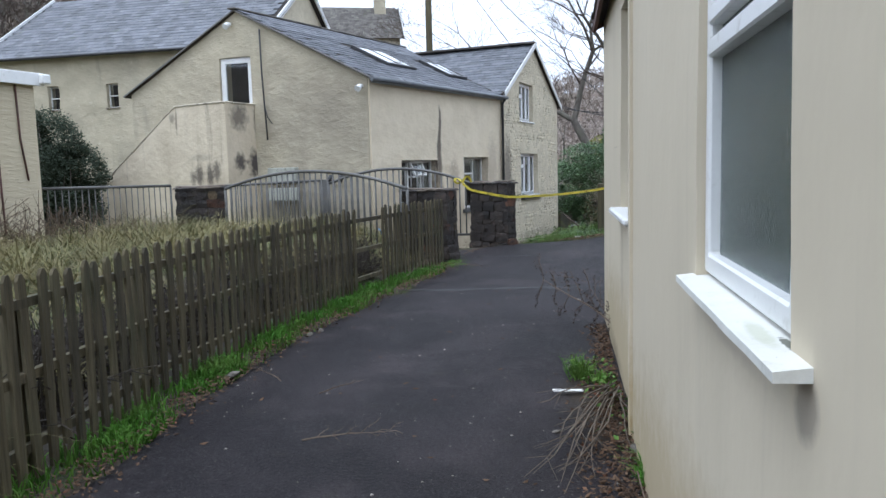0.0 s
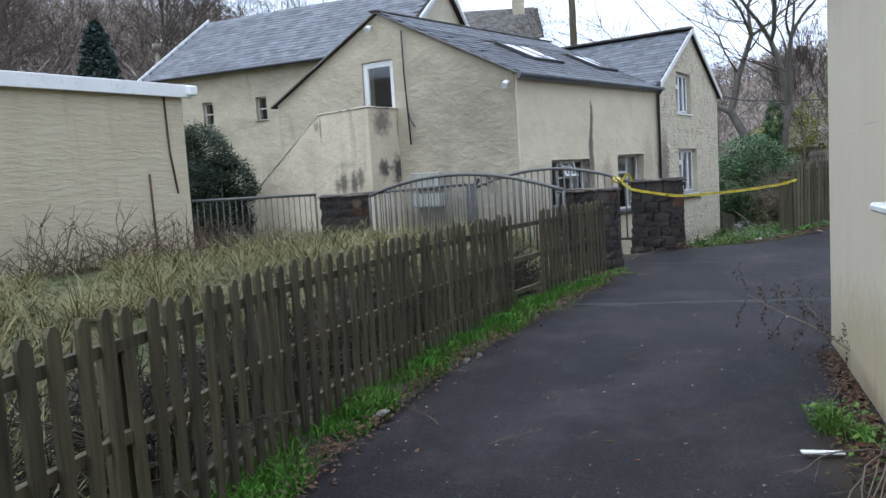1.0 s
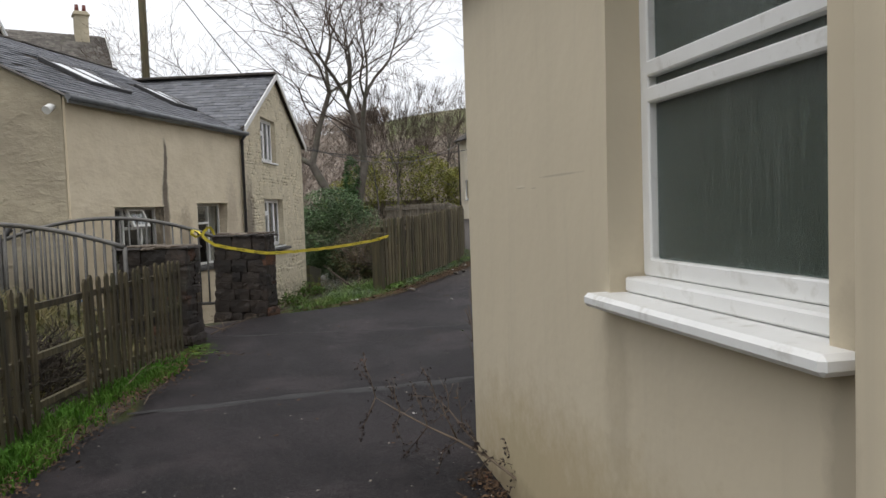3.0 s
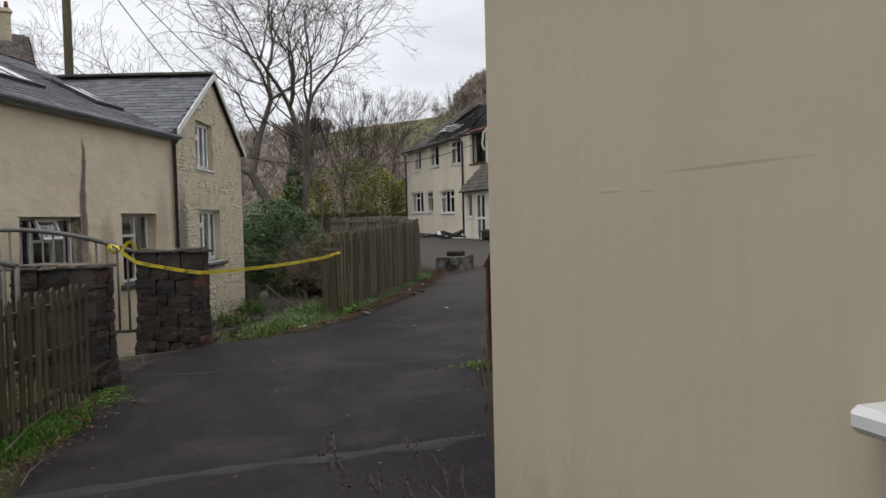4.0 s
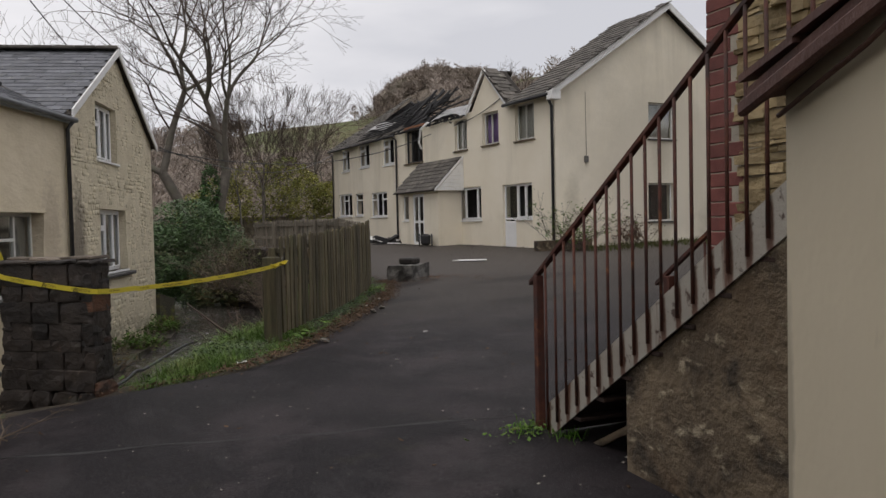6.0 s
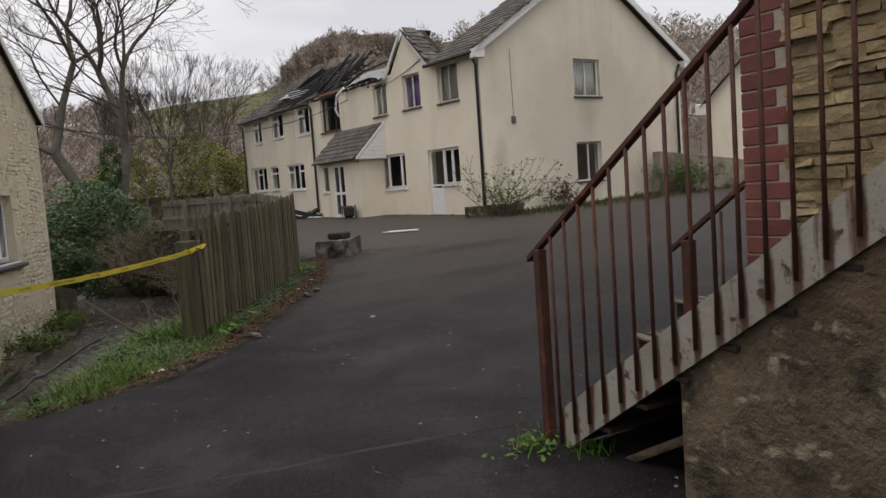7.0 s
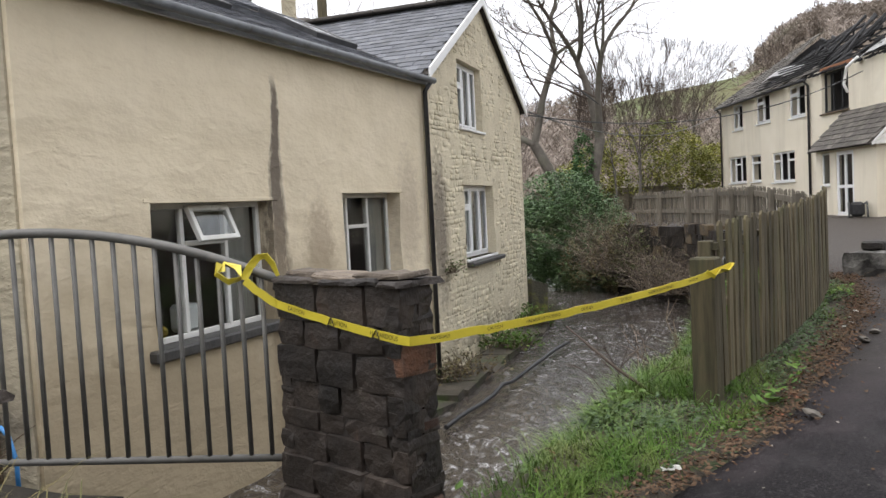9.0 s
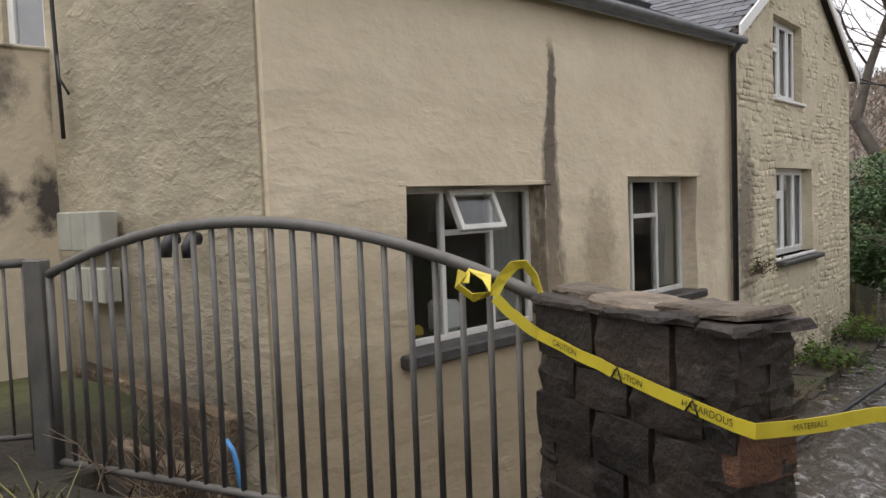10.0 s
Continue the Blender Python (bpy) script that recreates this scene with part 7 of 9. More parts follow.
# tussocks behind the fence
def tussocks(clumps, n, l0, l1, w, seed):
    """Clumps of long blades that arch out from one root and droop."""
    rng = random.Random(seed)
    vs, fs = [], []
    for x, y, z, k in clumps:
        for _ in range(n):
            a = rng.uniform(0, 6.283)
            l = rng.uniform(l0, l1) * k
            up, droop = rng.uniform(0.55, 1.0), rng.uniform(0.35, 0.85)
            reach = rng.uniform(0.35, 0.95)
            bx, by = x + rng.gauss(0, 0.05), y + rng.gauss(0, 0.05)
            ca, sa = math.cos(a), math.sin(a)
            i = len(vs)
            for t, q in ((0, 1.0), (0.4, 0.9), (0.75, 0.6)):
                r, h = l * reach * t, l * (up * t - droop * t * t)
                vs += [(bx + ca * r - sa * w * q / 2, by + sa * r + ca * w * q / 2, z + h), (bx + ca * r + sa * w * q / 2, by + sa * r - ca * w * q / 2, z + h)]
            vs.append((bx + ca * l * reach, by + sa * l * reach, z + l * (up - droop)))
            fs += [(i, i + 1, i + 3, i + 2), (i + 2, i + 3, i + 5, i + 4), (i + 4, i + 5, i + 6)]
    return vs, fs


spots, clumps = [], []
for _ in range(14000):
    y = rng.uniform(0, 16)
    x = along(FENCE_LINE, y) - 0.55 - rng.random() ** 1.2 * 6.4
    n0 = noise.noise(Vector((x, y, 8)) * 0.9)
    if x < -10.4 + (y - 4.8) * 0.45:
        continue
    spots.append((x, y, ground_z(x, y) - 0.02, 0.7 + 0.6 * n0))
while len(clumps) < 520:
    y = rng.uniform(0.5, 15.5)
    x = along(FENCE_LINE, y) - 0.45 - rng.random() ** 1.3 * 6.4
    if x > -10.0 + (y - 4.8) * 0.45 and noise.noise(Vector((x, y, 3)) * 0.6) > -0.25:
        clumps.append((x, y, ground_z(x, y) - 0.02, rng.uniform(0.6, 1.25) * (1 + 0.5 * noise.noise(Vector((x, y, 8)) * 0.7))))
heaps = []
while len(heaps) < 95:
    y = rng.uniform(1.0, 14.5)
    x = along(FENCE_LINE, y) - 0.6 - rng.random() ** 0.9 * 4.6
    if x > -9.7 + (y - 4.8) * 0.45:
        heaps.append((x, y, ground_z(x, y) + 0.02, rng.uniform(0.7, 1.2)))
mesh_stuff("hay_tussock", *tussocks(heaps, 90, 0.38, 0.85, 0.007, 73), grass_mat("pale_fallen_hay", (0.14, 0.118, 0.036), (0.24, 0.185, 0.070), (0.085, 0.105, 0.022), 0.6), "heaps of pale fallen hay behind the fence", "grass")
mesh_stuff("field_grass", *blades(spots, 0.08, 0.26, 0.012, 1.5, 7), M_DRY, "short rough half-dead grass behind the fence", "grass")
M_HAY = grass_mat("bleached_tussock_grass", (0.070, 0.082, 0.018), (0.150, 0.135, 0.042), (0.26, 0.185, 0.075), 0.55)
mesh_stuff("tussock_grass", *tussocks(clumps, 46, 0.40, 0.85, 0.008, 70), M_HAY, "long drooping straw-coloured tussocks behind the fence", "grass")
# river bank: grass clumps, leafy patches and bare soil between
M_IVY = surf("dark_ground_weed_leaf", (0.026, 0.062, 0.014), (0.070, 0.120, 0.028), 4.0, 0.5, [((0.15, 0.15, 0.03), 2.2, 0.60, 0.68, 0.7, O)], (), rnd=0.45, island=True)
spots, cover, broad, brown, turf = [], [], [], [], []
road_edge = [(x_, y_) for x_, y_ in ROAD_L[8:]]
for _ in range(36000):
    y, x = rng.uniform(14.9, 24.5), rng.uniform(0.9, 8.5)
    g, side = river_gap(x, y)
    d = along(road_edge, y) - x
    if side < 0 or g < 0.12 or d < -0.05 or (x < 1.6 and y < 15.6):
        continue
    z = ground_z(x, y) - 0.02
    n0 = noise.noise(Vector((x, y, 1)) * 1.0) + 0.5 * noise.noise(Vector((x, y, 4)) * 2.6)
    n1 = noise.noise(Vector((x, y, 9)) * 1.3) + 0.4 * noise.noise(Vector((x, y, 6)) * 4.0)
    if d > 0.30 and n0 + 0.25 * min(1, d - 0.7) > 0.0:
        spots.append((x, y, z, 0.45 + 0.5 * min(1, d) + 0.5 * max(0, n0)))
        if n0 > 0.12 and rng.random() < 0.11:
            turf.append((x, y, z, rng.uniform(0.6, 1.15) * (0.6 + 0.4 * min(1, d))))
    elif d > 0.12 and n1 > -0.25:
        for _ in range(2 if d < 0.4 else 4):
            cover.append((x + rng.gauss(0, .05), y + rng.gauss(0, .05), z + rng.uniform(0.02, 0.12)))
        if n1 > 0.2 and rng.random() < 0.5:
            broad.append((x, y, z + rng.uniform(0.06, 0.20)))
    if rng.random() < (0.22 if d < 0.4 else 0.10 if n1 < -0.2 else 0.012):
        brown.append((x, y, z + rng.uniform(0.04, 0.09)))
mesh_stuff("bank_grass", *blades(spots, 0.08, 0.26, 0.007, 1.2, 8), M_BANK, "long green grass on the river bank", "grass")
mesh_stuff("bank_turf", *tussocks(turf, 34, 0.22, 0.46, 0.006, 12), M_BANK, "soft arching grass clumps on the river bank", "grass")
mesh_stuff("bank_weeds", *leaves(cover, 0.040, 9, 0.40), M_IVY, "low leafy weeds on the river bank", "weeds")
mesh_stuff("broad_weeds", *leaves(broad, 0.095, 19, 0.45), M_COVER, "broad-leaved green weeds on the river bank", "weeds")
# fallen leaves: bank edge, fence foot, annex foot and the yard's edge
for _ in range(200):
    y = rng.uniform(2, 12.5)
    x = along(ROAD_L, y) + rng.gauss(0, 0.12)
    brown.append((x, y, max(road_z(x, y), ground_z(x, y)) + 0.025))
litter = []
for _ in range(4600):
    y = rng.uniform(15.08, 22.6)
    x = along(ROAD_L, y) + rng.gauss(-0.06, 0.13) + 0.12 * noise.noise(Vector((y * 1.1, 0, 0)))
    litter.append((x, y, max(road_z(x, y), ground_z(x, y)) + 0.02 + 0.03 * rng.random()))
for _ in range(90):
    t = rng.uniform(1.3, 6.2)
    x, y = 1.69 - 0.165 * t - abs(rng.gauss(0, 0.16)) - 0.03, 7.95 - 0.986 * t
    brown.append((x, y, 0.025))
for _ in range(520):
    a, r = rng.uniform(0, 6.283), abs(rng.gauss(0, 1.0))
    brown.append((8.9 + r * math.cos(a) * 1.3, 21.9 + r * math.sin(a), road_z(8.9, 21.9) + 0.03 + 0.05 * math.exp(-r)))
for _ in range(420):
    x, y = rng.uniform(-1.6, 8), rng.uniform(2.2, 22)
    if along(ROAD_L, y) < x < 1.69 + (y - 7.95) * (0.165 if y < 8 else 0.9) or y > 13 and x > 2 and x > along(ROAD_L, y):
        brown.append((x, y, road_z(x, y) + 0.022))
for _ in range(2600):
    y = rng.uniform(1.5, 12.6)
    x = along(ROAD_L, y) + rng.gauss(-0.04, 0.11)
    litter.append((x, y, max(road_z(x, y), ground_z(x, y)) + 0.015 + 0.03 * rng.random()))
for _ in range(2600):
    y = rng.uniform(3.0, 7.6)
    x = 1.69 + (y - 7.95) * 0.165 - 0.05 - abs(rng.gauss(0, 0.15 if y < 6.2 else 0.08))
    litter.append((x, y, 0.02 + 0.03 * rng.random()))
mesh_stuff("leaf_litter", *leaves(litter, 0.038, 17, 0.45), M_FALLEN, "small brown leaf litter along the river bank", "leaves")
mesh_stuff("fallen_leaves", *leaves(brown, 0.050, 10, 0.85), M_FALLEN, "scattered brown and red fallen leaves", "leaves")


# ---- trees ----
def grow(bm_trunk, bm_twig, p, d, length, r, depth, rng, up=0.06, spread=0.55, curl=0.16, most=6, twig_from=3):
    """A limb that forks; thick limbs go to one mesh, thin ones to the other."""
    bm = bm_trunk if depth < twig_from else bm_twig
    pts, rad = [p], [r]
    steps = 4 if depth < 3 else 3
    for i in range(steps):
        d = (d + Vector((rng.gauss(0, curl), rng.gauss(0, curl), rng.gauss(0, curl) + up))).normalized()
        p = p + d * length / steps
        pts.append(p)
        rad.append(max(0.008, r * (1 - 0.32 * (i + 1) / steps)))
    sweep(bm, pts, rad, 7 if depth < 2 else 5 if depth < 3 else 3, cap=False)
    if depth >= most:
        return
    kids = 2 if depth < 1 else 3 if depth < 5 else rng.choice((2, 3))
    for i in range(kids):
        ax = d.orthogonal().normalized()
        ax.rotate(Matrix.Rotation(rng.uniform(0, 6.283), 3, d))
        nd = d.copy()
        nd.rotate(Matrix.Rotation(rng.uniform(0.35, 1.0) * spread * (0.6 if i == 0 else 1.25), 3, ax))
        grow(bm_trunk, bm_twig, p, nd, length * rng.uniform(0.66, 0.86), rad[-1] * (0.86 if i == 0 else 0.70), depth + 1, rng, up, spread, curl, most, twig_from)
    # side shoots
    if depth in (1, 2, 3):
        for i in range(2):
            k = rng.randrange(1, len(pts) - 1)
            ax = d.orthogonal().normalized()
            ax.rotate(Matrix.Rotation(rng.uniform(0, 6.283), 3, d))
            nd = d.copy()
            nd.rotate(Matrix.Rotation(rng.uniform(0.6, 1.1), 3, ax))
            grow(bm_trunk, bm_twig, pts[k], nd, length * 0.55, rad[k] * 0.4, depth + 2, rng, up, spread, curl, most, twig_from)


def bare_tree(m, stems, seed, label, most=6, up=0.06, spread=0.55, group=""):
    rng = random.Random(seed)
    tree = thing("bare_tree", m, label, "tree", group)
    a, b = bmesh.new(), bmesh.new()
    for d, length, r in stems:
        grow(a, b, Vector((0, 0, -0.3)), Vector(d).normalized(), length, r, 0, rng, up, spread, 0.13, most)
    part("trunk", a, M_BARK, tree)
    part("crown", b, M_TWIG, tree)
    return tree


hero = bare_tree(pose(9.9, 45.2, -0.4), [((-0.20, 0.12, 1), 5.4, 0.33), ((0.50, -0.20, 1), 5.2, 0.35)], 11, "tall bare grey-barked tree with ivy at its foot", 7, 0.035, 0.82)
spots = crown_spots([(-0.1, -0.2, 1.8, 0.6, 0.6, 1.9), (0.15, -0.3, 3.6, 0.5, 0.5, 1.5)], 2400, 12)
vs, fs = leaves(spots, 0.16, 13)
mesh_stuff("ivy", vs, fs, M_LEAF, parent=hero)
slim = bare_tree(pose(14.2, 50.0, 0.2), [((0.05, 0, 1), 3.0, 0.10)], 21, "slim bare tree by the river", 6, 0.10, 0.42, "slim trees")
for x, y, s, a in ((12.2, 47.0, 0.7, 40), (16.0, 54.0, 0.8, 150), (18.0, 58.0, 0.8, 250), (13.0, 58.0, 0.85, 310), (20.5, 60.0, 0.75, 80), (8.0, 60.0, 0.7, 200), (11.0, 52.0, 0.7, 290), (9.0, 56.0, 0.75, 10)):
    copy_thing(slim, pose(x, y, ground_z(x, y), 0, 0, a) @ Matrix.Diagonal((s, s, s, 1)))
wild = bare_tree(pose(-27.0, 44.0, ground_z(-27, 44)), [((0.1, 0, 1), 4.0, 0.22), ((-0.3, 0.1, 1), 3.4, 0.16)], 31, "bare hillside tree behind the houses", 6, 0.05, 0.6, "hillside trees")
for x, y, s, a in ((-33, 40, 1.2, 60), (-21, 50, 1.0, 130), (-38, 48, 1.3, 200), (-30, 56, 1.3, 280), (-16, 62, 1.1, 330), (-24, 64, 1.3, 30), (-42, 38, 1.1, 90), (-46, 54, 1.4, 170), (-9, 74, 1.0, 210), (-36, 66, 1.5, 250), (-30, 34, 0.9, 300), (-52, 44, 1.4, 20),
                   (34, 70, 1.0, 10), (44, 66, 1.1, 100), (28, 76, 1.0, 220)):
    copy_thing(wild, pose(x, y, ground_z(x, y), 0, 0, a) @ Matrix.Diagonal((s, s, s, 1)))
# dark conifer
con = thing("conifer", pose(-19.3, 29.45, ground_z(-19.3, 29.45)), "dark green conifer on the slope", "tree")
bm = bmesh.new()
CH = 8.75 - ground_z(-19.3, 29.45)
sweep(bm, [(0, 0, 0), (0, 0, CH - 0.4)], [0.22, 0.03], 8)
part("trunk", bm, M_BARK, con)
sp = []
rng = random.Random(41)
for _ in range(6500):
    h = rng.random() ** 0.8
    a, r = rng.uniform(0, 6.283), (1 - h) ** 0.5 * 1.55 * rng.uniform(0.5, 1.05)
    sp.append((math.cos(a) * r, math.sin(a) * r, 0.9 + h * (CH - 0.9) - 0.15 * r))
mesh_stuff("crown", *leaves(sp, 0.24, 42), surf("blue_green_conifer_spray", (0.016, 0.036, 0.030), (0.036, 0.066, 0.054), 2.0, 0.8, (), (), rnd=0.4, island=True), parent=con)


# ---- bushes ----
def bush(name, m, blobs, n, size, mat, label, seed, stems=14):
    ob = thing(name, m, label, "bush")
    rng = random.Random(seed)
    bm = bmesh.new()
    for _ in range(stems):
        c = rng.choice(blobs)
        p = Vector((c[0] * 0.4 + rng.gauss(0, .12), c[1] * 0.4 + rng.gauss(0, .12), -0.2))
        q = Vector((c[0] + rng.gauss(0, .5) * c[3], c[1] + rng.gauss(0, .5) * c[4], c[2] + rng.uniform(0, .7) * c[5]))
        sweep(bm, [p, (p + q) / 2 + Vector((rng.gauss(0, .12), rng.gauss(0, .12), .1)), q], [0.03, 0.02, 0.006], 4)
    part("branchwork", bm, M_BARK, ob)["kind"] = "stuff"
    if n:
        mesh_stuff("foliage", *leaves(crown_spots(blobs, n, seed + 1), size, seed + 2), mat, parent=ob)
    return ob


def brambles(name, m, r, h, n, label, seed, leaf=0, lmat=None, mat=None, lsize=0.06):
    ob = thing(name, m, label, "bush")
    rng = random.Random(seed)
    bm = bmesh.new()
    tips = []
    for _ in range(n):
        a, q = rng.uniform(0, 6.283), r * rng.random() ** 0.6
        p = Vector((math.cos(a) * q, math.sin(a) * q, -0.1))
        d = Vector((rng.gauss(0, .35), rng.gauss(0, .35), 1)).normalized()
        L = h * rng.uniform(0.4, 1.05)
        pts = [p]
        for i in range(4):
            d = (d + Vector((rng.gauss(0, .28), rng.gauss(0, .28), -0.16))).normalized()
            pts.append(pts[-1] + d * L / 4)
        sweep(bm, pts, [0.010, 0.008, 0.006, 0.005, 0.003], 3, cap=False)
        for k in (2, 3):
            e = (d + Vector((rng.gauss(0, .7), rng.gauss(0, .7), rng.gauss(0.2, .5)))).normalized()
            sweep(bm, [pts[k], pts[k] + e * L * 0.25], [0.005, 0.002], 3, cap=False)
            tips.append(pts[k] + e * L * 0.2)
        tips += pts[2:]
    part("branchwork", bm, mat or M_DEAD, ob)["kind"] = "stuff"
    if leaf:
        sp = [rng.choice(tips) + Vector((rng.gauss(0, .05), rng.gauss(0, .05), rng.gauss(0, .05))) for _ in range(leaf)]
        mesh_stuff("foliage", *leaves(sp, lsize, seed + 3), lmat or M_COVER, parent=ob)
    return ob


M_RHODO = surf("glossy_rhododendron_leaf", (0.052, 0.105, 0.038), (0.115, 0.195, 0.068), 1.2, 0.42, (), (), rnd=0.5, island=True)
bush("rhododendron", pose(7.0, 36.6, -0.05), [(-0.9, 0, 0.6, 1.3, 1.5, 1.4), (0.8, 0.3, 0.9, 1.5, 1.5, 1.5), (0.1, 0.5, 1.7, 1.5, 1.4, 1.1), (-1.1, 0.3, -0.2, 1.2, 1.3, 1.0), (1.6, 0, 0.3, 1.2, 1.3, 1.2), (0.4, -0.4, -0.3, 1.6, 1.2, 1.0)], 30000, 0.115, M_RHODO, "dense dark green rhododendron over the river", 51)
M_SOFT = surf("soft_grey_green_leaf", (0.044, 0.058, 0.040), (0.095, 0.115, 0.082), 0.9, 0.95, (), (), rnd=0.4, island=True)
M_SOFT.node_tree.nodes["Principled BSDF"].inputs["Specular IOR Level"].default_value = 0.1
bush("evergreen_bush", pose(-9.75, 18.9, 0.3), [(0, 0, 2.0, 0.95, 1.0, 1.05), (0.55, 0.3, 1.3, 0.8, 0.8, 1.0), (0, 0, 1.2, 1.0, 1.0, 1.1), (-0.7, 0.4, 0.8, 1.0, 1.0, 1.0), (0.4, 0.3, 0.6, 0.8, 0.8, 0.9), (-1.2, 1.0, 1.6, 1.0, 1.0, 1.1), (-0.6, 0.2, 2.3, 0.7, 0.7, 0.7)], 62000, 0.068, M_SOFT, "grey-green bush between outbuilding and stair", 54, 40)
bush("yellow_bush", pose(15.4, 54.5, 1.2), [(0, 0, 2.6, 2.2, 1.8, 2.1), (-2.0, 0.5, 2.0, 1.8, 1.6, 1.7), (1.9, -0.4, 2.9, 1.9, 1.6, 2.0), (3.4, 0.2, 2.2, 1.6, 1.5, 1.8), (-3.6, 0.2, 1.2, 1.5, 1.3, 1.4), (4.9, -0.2, 1.9, 1.4, 1.3, 1.5)], 15000, 0.17, M_YLEAF, "yellow-green autumn tree behind the fence", 57, 24)
bush("yellow_bush", pose(34.0, 44.0, 0.9), [(0, 0, 1.6, 3.0, 2.0, 1.7), (2.5, 0.5, 1.5, 2.5, 2.0, 1.6)], 2500, 0.24, M_YLEAF, "yellow bush beyond the yard", 60)
M_SCRUB = surf("withered_bank_leaf", (0.10, 0.088, 0.035), (0.20, 0.155, 0.07), 1.5, 0.7, [((0.085, 0.125, 0.035), 1.0, 0.48, 0.6, 0.8, O)], (), rnd=0.45, island=True)
M_BRIAR = surf("dry_brown_briar", (0.12, 0.095, 0.072), (0.25, 0.20, 0.155), 2.0, 0.9, (), (), rnd=0.35, island=True)
brambles("bramble_thicket", pose(8.6, 34.6, -0.4), 1.5, 2.5, 520, "tangled brown brambles on the river bank", 63, 2000, M_SCRUB, M_BRIAR)
brambles("bramble_thicket", pose(8.75, 31.9, -0.9), 0.75, 1.9, 260, "tangled brown brambles under the river fence", 66, 500, M_SCRUB, M_BRIAR)
brambles("bramble_thicket", pose(9.0, 29.6, -0.9), 0.45, 1.7, 130, "tangled brown brambles under the river fence", 67, 200, M_SCRUB, M_BRIAR)
bush("bank_scrub", pose(8.1, 35.2, -0.7), [(-0.7, 0.3, 0.3, 0.8, 0.9, 0.8), (0.1, -0.5, 0.4, 0.9, 0.9, 1.0), (0.4, -1.3, 0.9, 0.8, 0.9, 0.9)], 5200, 0.10, M_SCRUB, "withered brown and green scrub over the river wall", 140, 40)
brambles("corner_shrub", pose(16.6, 26.2, road_z(16.6, 26.2)), 0.55, 2.4, 70, "leggy half-bare shrub at the house corner", 69, 700, M_COVER, M_TWIG, 0.10)
brambles("corner_shrub", pose(19.6, 26.5, 0.8), 0.6, 1.2, 40, "leggy reddish shrub against the gable wall", 72, 600, M_FALLEN, M_TWIG, 0.1)
brambles("corner_shrub", pose(25.3, 25.9, 1.0), 0.9, 1.6, 90, "overgrown shrub against a stone bank", 75, 1100, M_COVER, M_TWIG, 0.12)
M_DOCK = surf("rusty_dead_weed", (0.085, 0.058, 0.036), (0.18, 0.130, 0.085), 5.0, 0.9, (), (), rnd=0.3, island=True)
for i, (x, y, r, h, n) in enumerate(((-7.75, 9.3, 0.5, 0.8, 40), (-7.30, 10.2, 0.5, 1.1, 55), (-6.85, 11.0, 0.55, 1.2, 80), (-6.40, 11.8, 0.55, 1.05, 80), (-6.0, 12.5, 0.5, 0.85, 55), (-5.4, 13.2, 0.5, 0.75, 45))):
    brambles("dead_weeds", pose(x, y, ground_z(x, y)), r, h, n, "dead rust-brown weeds by the outbuilding wall", 78 + i, 60, M_FALLEN, M_DOCK, 0.035)
brambles("dead_weeds", pose(-1.9, 16.75, 0.0), 0.45, 0.75, 50, "dead weeds at the gate's foot", 84)
brambles("dead_weeds", pose(4.1, 18.6, -0.2), 0.6, 1.0, 40, "dead weed stalks on the river bank", 87)
brambles("wall_weed", pose(2.35, 24.85, 0.62), 0.18, 0.35, 26, "weed growing out of the cottage wall", 90, 90, M_COVER, M_DEAD, 0.06)
brambles("ledge_weeds", pose(3.45, 26.4, -1.1), 0.6, 0.5, 70, "green weeds on the ledge at the cottage foot", 93, 700, M_COVER, M_DEAD, 0.09)
brambles("ledge_weeds", pose(2.4, 24.1, -1.1), 0.5, 0.5, 60, "withered weeds along the ledge at the cottage foot", 97, 420, M_SCRUB, M_DEAD, 0.07)
brambles("ledge_weeds", pose(4.5, 29.0, -1.1), 0.5, 0.6, 60, "green weeds on the ledge at the cottage foot", 96, 700, M_COVER, M_DEAD, 0.09)

# woods on the valley sides
rng = random.Random(99)
vs, fs = [], []
count = 0
while count < 7400:
    copse = count > 4600
    az = rng.uniform(26.8, 35) if copse else rng.uniform(-58, 78)
    el, far = ridge(az)
    r = far * (rng.uniform(0.78, 1.03) if copse else rng.uniform(0.33, 1.03))
    x, y = r * math.sin(radians(az)), 8 + r * math.cos(radians(az))
    # an open field below the skyline copse
    if not copse and (17 < az < 27 or 34.5 < az < 62) and (0.62 if az < 27 else 0.80) < r / far < (0.97 if az > 34 else 1.1) and rng.random() < 0.96:
        continue
    z = ground_z(x, y)
    h = rng.uniform(5, 9.5) * (0.42 if copse else 0.58 if 2 < az < 40 else 0.85)
    i = len(vs)
    vs += [(x - .12, y, z), (x + .12, y, z), (x, y, z + h)]
    fs.append((i, i + 1, i + 2))
    for _ in range(34):
        a, t = rng.uniform(0, 6.283), rng.uniform(0.18, 0.95)
        L = h * rng.uniform(0.18, 0.42) * (1.1 - 0.55 * t)
        b = Vector((x + rng.gauss(0, .3), y + rng.gauss(0, .3), z + h * t))
        e = b + Vector((math.cos(a) * L, math.sin(a) * L, L * rng.uniform(0.3, 1.2)))
        w = Vector((rng.gauss(0, 1), rng.gauss(0, 1), rng.gauss(0, 1))).normalized() * rng.uniform(0.06, 0.16) * (1 + max(0.0, r - 60) / 110)
        i = len(vs)
        vs += [b, e, b + w + (e - b) * 0.6]
        fs.append((i, i + 1, i + 2))
    count += 1
mesh_stuff("hillside_woods", vs, fs, M_WOODS, "bare brown winter woods on the valley sides", "woods")
